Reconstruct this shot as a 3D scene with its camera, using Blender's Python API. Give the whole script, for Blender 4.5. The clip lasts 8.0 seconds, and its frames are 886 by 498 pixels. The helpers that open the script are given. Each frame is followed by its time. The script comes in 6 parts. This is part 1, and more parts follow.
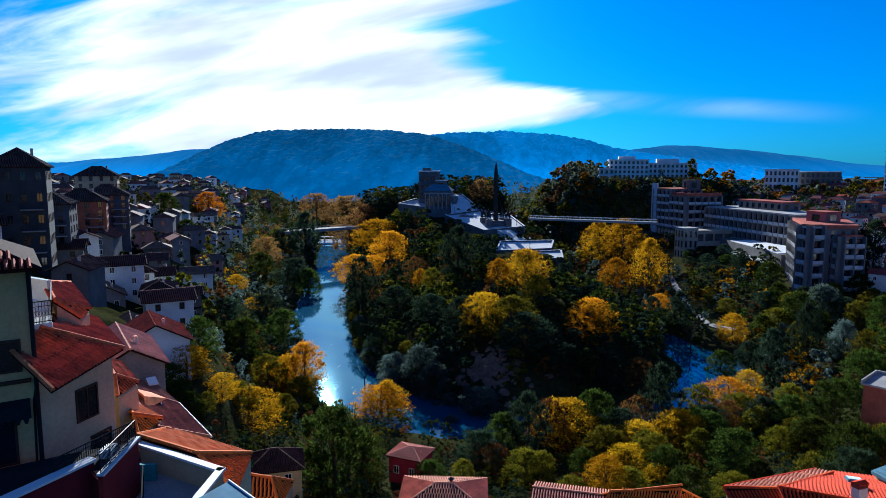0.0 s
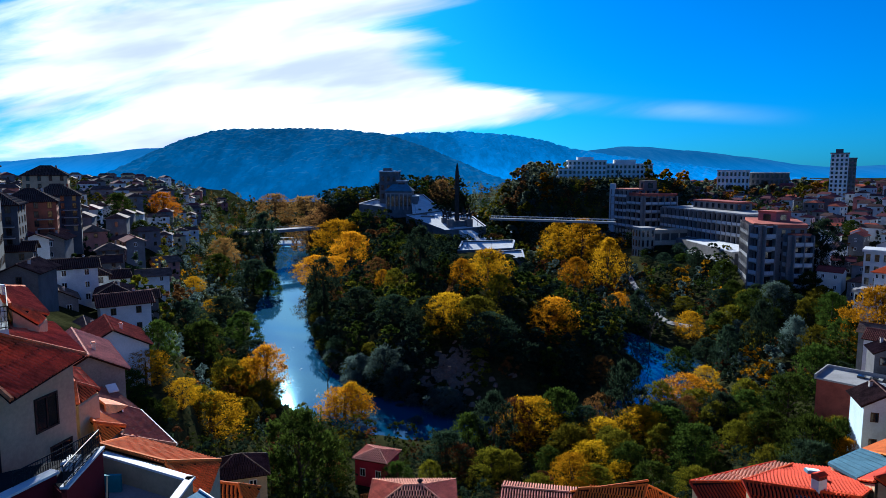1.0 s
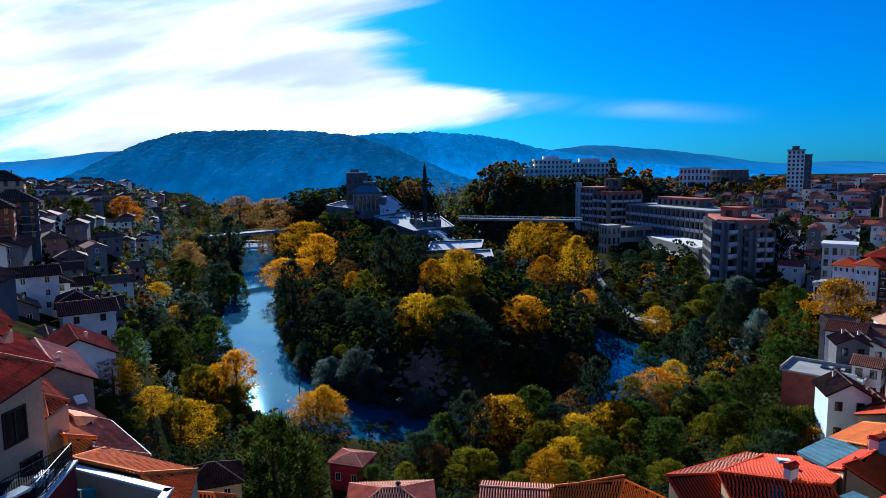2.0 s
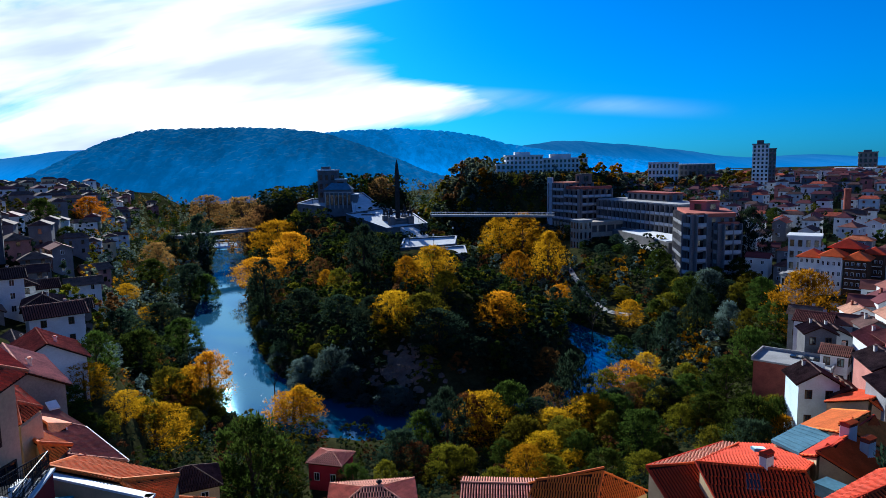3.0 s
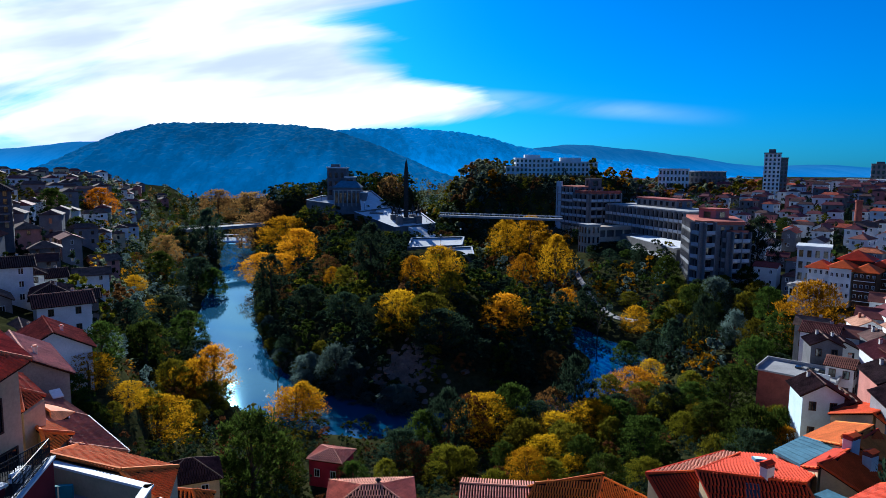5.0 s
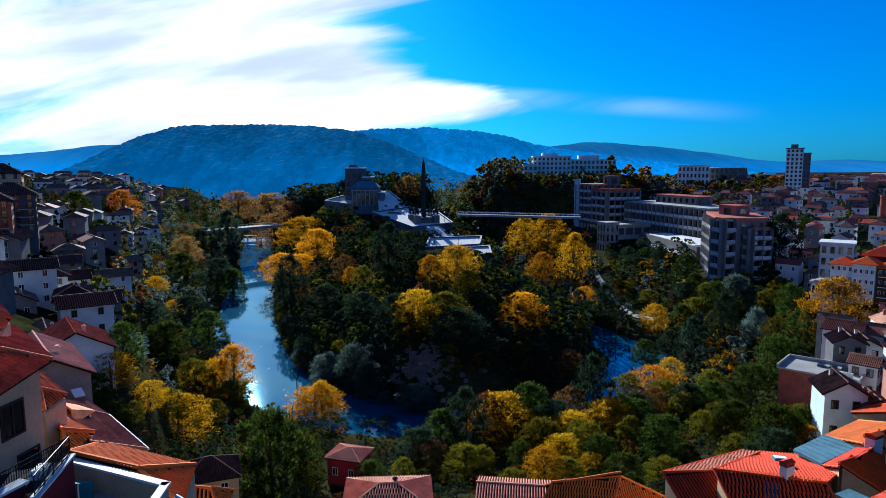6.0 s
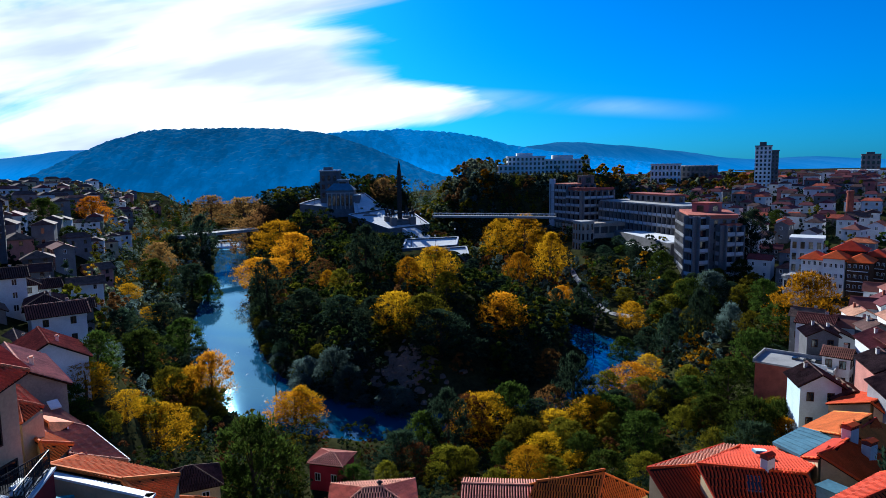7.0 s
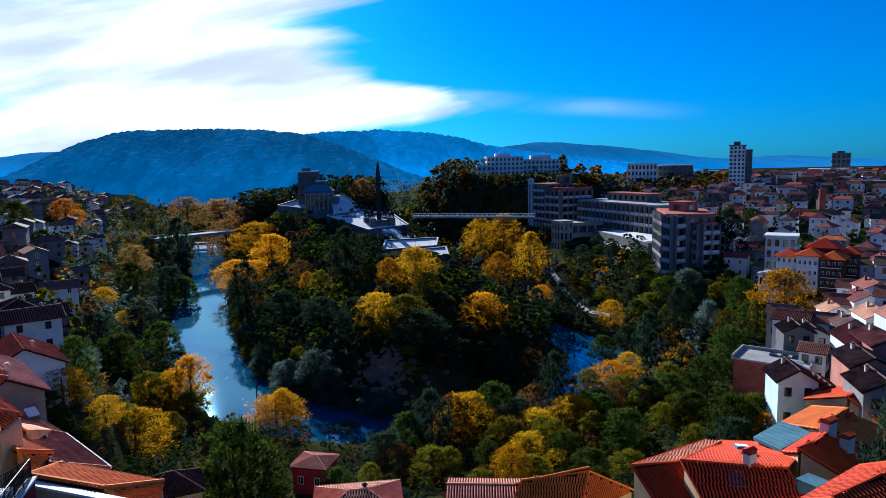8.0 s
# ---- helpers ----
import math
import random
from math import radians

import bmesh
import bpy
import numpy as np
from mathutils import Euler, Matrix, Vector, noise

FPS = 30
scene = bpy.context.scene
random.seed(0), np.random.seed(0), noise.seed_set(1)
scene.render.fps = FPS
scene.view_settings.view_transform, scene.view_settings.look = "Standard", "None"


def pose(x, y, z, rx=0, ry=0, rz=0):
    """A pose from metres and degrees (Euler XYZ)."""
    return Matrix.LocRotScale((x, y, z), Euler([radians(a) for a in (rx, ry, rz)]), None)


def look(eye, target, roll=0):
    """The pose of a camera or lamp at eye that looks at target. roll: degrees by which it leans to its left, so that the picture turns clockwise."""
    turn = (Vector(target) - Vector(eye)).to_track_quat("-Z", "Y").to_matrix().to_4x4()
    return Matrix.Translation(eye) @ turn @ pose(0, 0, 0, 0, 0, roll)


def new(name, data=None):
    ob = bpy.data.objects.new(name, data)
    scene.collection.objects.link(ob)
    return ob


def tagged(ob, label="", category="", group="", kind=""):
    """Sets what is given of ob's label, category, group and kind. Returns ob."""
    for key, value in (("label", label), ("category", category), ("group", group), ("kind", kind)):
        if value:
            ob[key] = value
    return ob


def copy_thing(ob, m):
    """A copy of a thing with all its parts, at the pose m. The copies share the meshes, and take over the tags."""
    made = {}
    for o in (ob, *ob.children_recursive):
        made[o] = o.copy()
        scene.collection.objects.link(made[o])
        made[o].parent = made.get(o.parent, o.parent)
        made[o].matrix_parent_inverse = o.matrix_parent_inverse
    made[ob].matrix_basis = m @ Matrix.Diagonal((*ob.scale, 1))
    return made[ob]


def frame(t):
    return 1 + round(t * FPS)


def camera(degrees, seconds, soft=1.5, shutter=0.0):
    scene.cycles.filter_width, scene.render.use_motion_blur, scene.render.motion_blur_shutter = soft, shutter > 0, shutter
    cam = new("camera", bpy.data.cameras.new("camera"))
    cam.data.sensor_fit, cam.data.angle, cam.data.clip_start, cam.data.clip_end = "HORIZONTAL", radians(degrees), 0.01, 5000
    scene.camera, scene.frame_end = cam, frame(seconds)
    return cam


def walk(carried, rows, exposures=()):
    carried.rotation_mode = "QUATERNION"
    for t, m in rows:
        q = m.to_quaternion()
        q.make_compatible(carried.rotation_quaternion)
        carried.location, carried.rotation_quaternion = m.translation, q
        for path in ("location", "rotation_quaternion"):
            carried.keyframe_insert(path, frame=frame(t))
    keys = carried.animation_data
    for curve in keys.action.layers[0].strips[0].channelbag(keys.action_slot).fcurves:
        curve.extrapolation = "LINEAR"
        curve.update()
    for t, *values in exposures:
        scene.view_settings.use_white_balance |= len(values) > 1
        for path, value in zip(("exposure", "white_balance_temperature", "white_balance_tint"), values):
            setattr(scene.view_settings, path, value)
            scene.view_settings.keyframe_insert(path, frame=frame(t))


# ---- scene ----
# ---- camera and its walk: seconds, x, y, z from the first eye, yaw, pitch, roll ----
cam = camera(68.0, 8.0, 0.45)
EYE = 52.0
ROWS = [
    (0, 0, -0, -0, 0.02, -6.94, -0.03), (0.2, -0.29, 0.1, 0.01, -1.1, -6.95, -0.03), (0.5, -0.57, 0.19, 0.02, -2.18, -6.98, -0.04),
    (1, -0.91, 0.3, 0.03, -3.51, -6.92, -0.16), (1.5, -1.31, 0.44, 0.05, -5.06, -6.89, 0.25), (1.7, -1.46, 0.49, 0.05, -5.63, -6.87, 0.34),
    (2.8, -2.22, 0.74, 0.08, -8.56, -7.15, 0.85), (3, -2.34, 0.78, 0.09, -9, -7.23, 0.94), (3.5, -2.57, 0.86, 0.1, -9.91, -7.11, 1.07),
    (4, -2.77, 0.92, 0.1, -10.65, -7.1, 0.71), (4.2, -2.8, 0.93, 0.1, -10.77, -7.57, 0.84), (4.5, -2.66, 0.89, 0.1, -10.23, -7.59, 1.02),
    (4.7, -2.43, 0.81, 0.09, -9.37, -7.61, 0.38), (4.85, -2.3, 0.77, 0.09, -8.87, -7.55, -0.09), (5, -2.11, 0.7, 0.08, -8.13, -7.18, -0.57),
    (5.2, -1.79, 0.6, 0.07, -6.9, -7.21, -0.44), (5.6, -1.56, 0.52, 0.06, -6.02, -7.23, -0.19), (6, -1.71, 0.57, 0.06, -6.57, -7.25, 0.06),
    (6.3, -1.92, 0.64, 0.07, -7.38, -7.27, 0.24), (6.5, -2.02, 0.67, 0.07, -7.79, -7.27, 0.37), (7, -2.28, 0.76, 0.08, -8.8, -7.15, 0.77),
    (7.5, -2.53, 0.84, 0.09, -9.74, -7.21, 0.93), (8, -2.78, 0.93, 0.1, -10.71, -7.14, 1.01),
]
walk(cam, [(t, pose(x, y, EYE + z, 90 + pitch, roll, yaw)) for t, x, y, z, yaw, pitch, roll in ROWS], exposures=((0.0, 1.0, 5450, 6), (8.0, 1.0, 5450, 6)))


# ---- sun, sky with cirrus clouds ----
SUN_AZ, SUN_EL = -10.5, 20.8
sun_dir = Vector((math.sin(radians(SUN_AZ)) * math.cos(radians(SUN_EL)), math.cos(radians(SUN_AZ)) * math.cos(radians(SUN_EL)), math.sin(radians(SUN_EL))))
sun = new("sun", bpy.data.lights.new("sun", "SUN"))
sun.data.energy, sun.data.angle, sun.data.color = 5.0, radians(0.6), (1.0, 0.93, 0.82)
sun.matrix_world = look((0, 0, 300), Vector((0, 0, 300)) - sun_dir)


class Nodes:
    """Short ways of building a node tree."""

    def __init__(self, tree):
        self.tree = tree
        tree.nodes.clear()

    def add(self, kind, out=0, **links):
        node = self.wire(self.tree.nodes.new(kind), links)
        return node.outputs[out] if node.outputs else node

    def wire(self, node, links):
        for key, value in links.items():
            socket = node.inputs[int(key[1:])] if key[0] == "i" and key[1:].isdigit() else node.inputs[key.replace("_", " ")]
            if isinstance(value, bpy.types.NodeSocket):
                self.tree.links.new(value, socket)
            else:
                socket.default_value = value
        return node

    def math(self, op, a, b=0.0, c=0.0):
        node = self.tree.nodes.new("ShaderNodeMath")
        node.operation = op
        return self.wire(node, {"i0": a, "i1": b, "i2": c}).outputs[0]

    def smooth(self, v, a, b, lo=0.0, hi=1.0):
        node = self.tree.nodes.new("ShaderNodeMapRange")
        node.interpolation_type = "SMOOTHSTEP"
        return self.wire(node, {"i0": v, "i1": a, "i2": b, "i3": lo, "i4": hi}).outputs[0]

    def mix(self, f, a, b, blend="MIX"):
        node = self.tree.nodes.new("ShaderNodeMix")
        node.data_type, node.blend_type = "RGBA", blend
        return self.wire(node, {"i0": f, "i6": a, "i7": b}).outputs[2]


world = bpy.data.worlds.new("sky")
world.use_nodes = True
scene.world = world
n = Nodes(world.node_tree)
air = world.node_tree.nodes.new("ShaderNodeTexSky")
air.sky_type, air.sun_disc, air.sun_elevation, air.sun_rotation = "NISHITA", False, radians(SUN_EL), radians(SUN_AZ)
air.altitude, air.air_density, air.dust_density, air.ozone_density = 200.0, 1.0, 0.6, 3.0
sky = air.outputs[0]
way = n.add("ShaderNodeTexCoord", out=0)
sep = world.node_tree.nodes.new("ShaderNodeSeparateXYZ")
world.node_tree.links.new(way, sep.inputs[0])
wx, wy, wz = sep.outputs
deep = n.math("MAXIMUM", wy, 0.05)
u, v = n.math("DIVIDE", wx, deep), n.math("DIVIDE", wz, deep)
# streaks: long along the wind, thin across it
along = n.math("ADD", n.math("MULTIPLY", u, 0.98), n.math("MULTIPLY", v, 0.22))
across = n.math("SUBTRACT", v, n.math("MULTIPLY", u, 0.2))
vec = n.add("ShaderNodeCombineXYZ", X=n.math("MULTIPLY", along, 1.6), Y=n.math("MULTIPLY", across, 8.0), Z=0.37)
wisp = n.add("ShaderNodeTexNoise", Vector=vec, Scale=1.3, Detail=7.0, Roughness=0.56, Distortion=0.7)
# the bank of cloud thins towards the west of the sun and at its far end
tip = n.smooth(n.math("ABSOLUTE", n.math("SUBTRACT", v, 0.09)), 0.0, 0.055, 0.31, 0.0)
prong = n.smooth(n.math("ABSOLUTE", n.math("SUBTRACT", v, 0.19)), 0.0, 0.016, 0.05, 0.0)
edge = n.math("ADD", n.math("ADD", tip, prong), n.smooth(v, 0.205, 0.245, 0.03, 0.17))
reach = n.math("SUBTRACT", edge, u)
bank = n.math("ADD", n.smooth(reach, -0.2, 0.22, -0.32, 0.2), n.smooth(u, -0.85, -0.25, -0.2, 0.0))
glare = n.math("MULTIPLY", n.smooth(n.math("ABSOLUTE", n.math("ADD", u, 0.17)), 0.0, 0.42, 1.0, 0.0), 0.16)
dens = n.smooth(n.math("ADD", n.math("ADD", wisp, bank), glare), 0.49, 0.76)
tail = n.math("ABSOLUTE", n.math("SUBTRACT", n.math("MULTIPLY_ADD", u, 0.05, v), 0.112))
tail = n.math("MULTIPLY", n.smooth(tail, 0.0, 0.02, 0.3, 0.0), n.math("MULTIPLY", n.smooth(u, 0.1, 0.24), n.smooth(u, 0.66, 0.26)))
dens = n.math("MAXIMUM", dens, n.math("MULTIPLY", tail, n.smooth(wisp, 0.3, 0.6)))
dens = n.math("MULTIPLY", n.math("MULTIPLY", dens, n.smooth(wy, 0.0, 0.3)), n.smooth(v, 0.32, 0.75, 1.0, 0.0))
# unseen thin cirrus added overhead and behind, to whiten the light in shade
high = n.math("MAXIMUM", n.smooth(wz, 0.35, 0.65), n.smooth(wy, 0.2, -0.15))
fill_veil = n.add("ShaderNodeTexNoise", Vector=way, Scale=2.6, Detail=5.0, Roughness=0.6, Distortion=0.6)
dens = n.math("MAXIMUM", dens, n.math("MULTIPLY", high, n.smooth(fill_veil, 0.4, 0.65, 0.0, 0.09)))
thick = n.add("ShaderNodeTexNoise", Vector=vec, Scale=2.2, Detail=4.0, Roughness=0.5)
cloud = n.mix(n.smooth(thick, 0.35, 0.65), (0.55, 0.58, 0.90, 1), (1.0, 0.99, 1.0, 1))
tinted = n.mix(1.0, sky, (0.085, 0.63, 1.42, 1), "MULTIPLY")
blue = n.add("ShaderNodeBackground", Color=tinted, Strength=0.039)
white = n.add("ShaderNodeBackground", Color=cloud, Strength=0.68)
both = n.add("ShaderNodeMixShader", i0=dens, i1=blue, i2=white)
n.add("ShaderNodeOutputWorld", Surface=both)


# ---- materials ----
def matter(name, colour, rough=0.8, vary=0.25, scale=0.6, fine=9.0, bump=0.3, depth=0.03, each=0.12, metal=0.0, tint=None, spec=0.06):
    """A procedural surface: colour that drifts at two scales, a difference from thing to thing, and fine relief."""
    m = bpy.data.materials.new(name)
    m.use_nodes = True
    n = Nodes(m.node_tree)
    at = n.add("ShaderNodeTexCoord", out=3)
    big = n.add("ShaderNodeTexNoise", Vector=at, Scale=scale, Detail=5.0, Roughness=0.6)
    small = n.add("ShaderNodeTexNoise", Vector=at, Scale=fine, Detail=4.0, Roughness=0.65)
    low = tuple(c * (1 - vary) for c in colour)
    high = tuple(min(1.0, c * (1 + vary)) for c in (tint or colour))
    f = n.smooth(n.math("ADD", n.math("MULTIPLY", big, 0.6), n.math("MULTIPLY", small, 0.4)), 0.3, 0.7)
    col = n.mix(f, (*low, 1), (*high, 1))
    own = n.add("ShaderNodeObjectInfo", out=5)
    col = n.add("ShaderNodeHueSaturation", Hue=n.smooth(own, 0.0, 1.0, 0.5 - each * 0.06, 0.5 + each * 0.06), Saturation=1.0,
                Value=n.smooth(own, 0.0, 1.0, 1 - each, 1 + each), Color=col)
    relief = n.add("ShaderNodeBump", Strength=bump, Distance=depth, Height=small)
    shade = n.add("ShaderNodeBsdfPrincipled", Base_Color=col, Roughness=n.smooth(small, 0.2, 0.8, max(rough - 0.1, 0.02), min(rough + 0.1, 1.0)), Metallic=metal, Normal=relief)
    shade.node.inputs["Specular IOR Level"].default_value = spec
    n.add("ShaderNodeOutputMaterial", Surface=shade)
    return m


def foliage(name, dark, light, glow=0.45, each=0.25):
    """Leaves: each leaf and each tree its own tone; light comes through."""
    m = bpy.data.materials.new(name)
    m.use_nodes = True
    n = Nodes(m.node_tree)
    leaf = n.add("ShaderNodeNewGeometry", out=8)
    at = n.add("ShaderNodeTexCoord", out=3)
    patch = n.add("ShaderNodeTexNoise", Vector=at, Scale=0.35, Detail=3.0)
    f = n.math("ADD", n.math("MULTIPLY", leaf, 0.34), n.math("MULTIPLY", n.smooth(patch, 0.3, 0.7), 0.56))
    col = n.mix(f, (*dark, 1), (*light, 1))
    own = n.add("ShaderNodeObjectInfo", out=5)
    col = n.add("ShaderNodeHueSaturation", Hue=n.smooth(own, 0.0, 1.0, 0.49, 0.515), Saturation=1.0, Value=n.smooth(own, 0.0, 1.0, 1 - each, 1 + each), Color=col)
    face = n.add("ShaderNodeBsdfPrincipled", Base_Color=col, Roughness=0.6)
    face.node.inputs["Specular IOR Level"].default_value = 0.0
    through_leaf = n.add("ShaderNodeBsdfTranslucent", Color=col)
    n.add("ShaderNodeOutputMaterial", Surface=n.add("ShaderNodeMixShader", i0=glow, i1=face, i2=through_leaf))
    return m


LEAF = {
    "green": foliage("leaves_green", (0.007, 0.016, 0.004), (0.070, 0.100, 0.014), 0.48),
    "dark": foliage("leaves_dark_green", (0.006, 0.014, 0.010), (0.044, 0.070, 0.036), 0.42),
    "olive": foliage("leaves_olive", (0.024, 0.028, 0.004), (0.18, 0.150, 0.010), 0.52),
    "yellow": foliage("leaves_yellow", (0.15, 0.07, 0.002), (0.56, 0.29, 0.005), 0.72),
    "gold": foliage("leaves_gold", (0.10, 0.045, 0.002), (0.46, 0.21, 0.004), 0.72),
    "orange": foliage("leaves_orange", (0.17, 0.06, 0.002), (0.58, 0.21, 0.006), 0.72),
    "rust": foliage("leaves_rust", (0.060, 0.028, 0.012), (0.19, 0.078, 0.022)),
    "russet": foliage("leaves_russet", (0.075, 0.042, 0.016), (0.30, 0.15, 0.045), 0.6),
    # Willow leaf tone; in mid-distance woods it also stands in for bluish haze.
    "silver": foliage("leaves_willow_silver_and_haze", (0.030, 0.054, 0.050), (0.13, 0.18, 0.155), 0.55),
    # Grey-green made paler: haze over the far woods is put into the leaves.
    "pale": foliage("leaves_haze_paled_green", (0.085, 0.11, 0.08), (0.19, 0.22, 0.13), 0.7),
}
BARK = matter("bark", (0.055, 0.042, 0.032), 0.95, 0.4, 2.0, 20.0, 0.6)
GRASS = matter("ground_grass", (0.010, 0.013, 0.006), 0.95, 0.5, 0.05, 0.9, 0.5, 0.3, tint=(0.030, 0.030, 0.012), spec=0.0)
STONE = matter("pale_stone", (0.58, 0.58, 0.57), 0.85, 0.18, 0.3, 6.0, 0.2)
CONCRETE = matter("concrete", (0.30, 0.29, 0.28), 0.9, 0.3, 0.25, 6.0, 0.3)
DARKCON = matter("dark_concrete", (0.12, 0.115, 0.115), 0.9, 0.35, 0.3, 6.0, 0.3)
PLASTER = matter("white_plaster", (0.58, 0.59, 0.59), 0.9, 0.16, 0.35, 5.0, 0.2, each=0.1)
CREAM = matter("cream_plaster", (0.50, 0.37, 0.22), 0.9, 0.2, 0.4, 5.0, 0.2)
GREYPL = matter("grey_plaster", (0.15, 0.15, 0.16), 0.9, 0.3, 0.4, 5.0, 0.3, each=0.3)
SLATE = matter("dark_slate_render", (0.055, 0.065, 0.08), 0.9, 0.3, 0.4, 5.0, 0.3, each=0.25)
MAROON = matter("dark_maroon_roof_tiles", (0.17, 0.05, 0.045), 0.8, 0.3, 0.7, 7.0, 0.4, each=0.3)
PINKPL = matter("pink_plaster", (0.36, 0.15, 0.13), 0.9, 0.25, 0.4, 5.0, 0.2)
BURGUNDY = matter("burgundy_plaster", (0.16, 0.018, 0.02), 0.85, 0.2, 0.6, 7.0, 0.2)
CRIMSON = matter("crimson_plaster", (0.42, 0.035, 0.055), 0.85, 0.25, 0.5, 6.0, 0.2)
BLUEPL = matter("pale_blue_plaster", (0.50, 0.62, 0.68), 0.9, 0.15, 0.5, 5.0, 0.2)
TILE = matter("red_roof_tiles", (0.43, 0.112, 0.05), 0.75, 0.4, 0.9, 6.0, 0.4, each=0.12, tint=(0.56, 0.135, 0.058))
REDTILE = matter("bright_red_roof_tiles", (0.62, 0.075, 0.018), 0.7, 0.25, 0.6, 6.0, 0.3)
ORANGE = matter("orange_roof_tiles", (0.66, 0.17, 0.035), 0.75, 0.25, 0.7, 7.0, 0.4, each=0.12)
OLDTILE = matter("old_brown_roof_tiles", (0.075, 0.042, 0.034), 0.85, 0.45, 0.8, 7.0, 0.5, each=0.35, tint=(0.12, 0.068, 0.054))
PALETILE = matter("faded_pink_roof_tiles", (0.66, 0.28, 0.19), 0.8, 0.3, 0.7, 7.0, 0.4)
FADED = matter("weathered_brown_pink_tiles", (0.30, 0.13, 0.095), 0.85, 0.4, 0.7, 6.0, 0.5, each=0.3)
SHEET = matter("blue_grey_sheet_metal", (0.08, 0.17, 0.23), 0.8, 0.25, 0.5, 4.0, 0.15)
IRON = matter("black_iron", (0.02, 0.02, 0.022), 0.5, 0.2, 2.0, 20.0, 0.1)
BRONZE = matter("dark_bronze", (0.035, 0.032, 0.03), 0.55, 0.3, 1.0, 8.0, 0.3, metal=0.5)
WOOD = matter("dark_wood", (0.07, 0.04, 0.025), 0.8, 0.35, 1.0, 14.0, 0.3)
WHITE = matter("white_paint", (0.75, 0.75, 0.74), 0.6, 0.08, 1.0, 9.0, 0.1)
BRICK = matter("red_brick", (0.26, 0.075, 0.05), 0.9, 0.3, 0.6, 8.0, 0.4)
STACK = (matter("sooty_plaster", (0.40, 0.39, 0.37), 0.9, 0.35, 1.2, 8.0, 0.3, each=0.2), BRICK)
EARTH = matter("bare_earth", (0.17, 0.125, 0.095), 0.95, 0.35, 0.3, 3.0, 0.5, 0.1)
GLASS = matter("dark_window_glass", (0.012, 0.015, 0.02), 0.08, 0.2, 1.0, 3.0, 0.02, each=0.2, spec=0.6)
# Roof slab near-black: the shade between tiles is painted into its colour.
TILE_GAP_SHADE = matter("roof_slab_tile_gap_shade", (0.028, 0.012, 0.009), 0.95, 0.3, 0.7, 7.0, 0.3)
TEAL = matter("teal_paint", (0.05, 0.26, 0.28), 0.6, 0.15, 0.8, 6.0, 0.1)


def water():
    m = bpy.data.materials.new("river_water")
    m.use_nodes = True
    n = Nodes(m.node_tree)
    at = n.add("ShaderNodeTexCoord", out=3)
    near = n.add("ShaderNodeTexNoise", Vector=at, Scale=0.9, Detail=5.0, Roughness=0.6)
    calm = n.add("ShaderNodeTexNoise", Vector=at, Scale=0.035, Detail=2.0)
    run = n.add("ShaderNodeMapping", Vector=at)
    run.node.inputs["Scale"].default_value = (0.14, 0.035, 1.0)
    run.node.inputs["Rotation"].default_value = (0, 0, radians(-14))
    riffle = n.smooth(n.add("ShaderNodeTexNoise", Vector=run, Scale=1.0, Detail=4.0, Roughness=0.6), 0.56, 0.66)
    rough = n.math("ADD", n.smooth(calm, 0.42, 0.62, 0.01, 0.035), n.math("MULTIPLY", riffle, 0.1))
    relief = n.add("ShaderNodeBump", Strength=rough, Distance=0.16, Height=near)
    foam = n.math("MULTIPLY", n.smooth(n.add("ShaderNodeTexNoise", Vector=run, Scale=2.3, Detail=6.0, Roughness=0.7), 0.64, 0.70), n.smooth(near, 0.45, 0.6))
    body = n.add("ShaderNodeBsdfDiffuse", Color=n.mix(foam, (0.006, 0.05, 0.11, 1), (0.75, 0.78, 0.8, 1)), Normal=relief)
    gloss = n.add("ShaderNodeBsdfGlossy", Color=(0.40, 0.78, 1.0, 1), Roughness=0.03, Normal=relief)
    n.add("ShaderNodeOutputMaterial", Surface=n.add("ShaderNodeMixShader", i0=n.math("MULTIPLY", n.add("ShaderNodeFresnel", IOR=1.45, Normal=relief), n.math("SUBTRACT", 1.0, foam)), i1=body, i2=gloss))
    return m


WATER = water()


def far_forest(name, colour, air, amount, even=0.0):
    """Distant wooded hills; their blue haze is painted in as emission, stronger towards the foot."""
    m = bpy.data.materials.new(name)
    m.use_nodes = True
    n = Nodes(m.node_tree)
    at = n.add("ShaderNodeTexCoord", out=3)
    tall = n.tree.nodes.new("ShaderNodeVectorMath")
    tall.operation = "MULTIPLY"
    n.wire(tall, {"i0": at, "i1": (1.0, 0.08, 0.85)})
    at, whole = tall.outputs[0], at
    crowns = n.add("ShaderNodeTexNoise", Vector=at, Scale=0.075, Detail=6.0, Roughness=0.7)
    patch = n.add("ShaderNodeTexNoise", Vector=at, Scale=0.009, Detail=4.0)
    f = n.smooth(n.math("ADD", n.math("MULTIPLY", crowns, 0.6), n.math("MULTIPLY", patch, 0.6)), 0.42, 0.78)
    col = n.mix(f, (*(c * 1.5 for c in colour), 1), (*(c * 0.4 for c in colour), 1))
    relief = n.add("ShaderNodeBump", Strength=0.2, Distance=4.0, Height=crowns)
    shade = n.add("ShaderNodeBsdfPrincipled", Base_Color=col, Roughness=1.0, Normal=relief)
    shade.node.inputs["Specular IOR Level"].default_value = 0.0
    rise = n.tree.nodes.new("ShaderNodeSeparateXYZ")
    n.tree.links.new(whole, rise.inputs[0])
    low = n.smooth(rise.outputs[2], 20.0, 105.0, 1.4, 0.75)
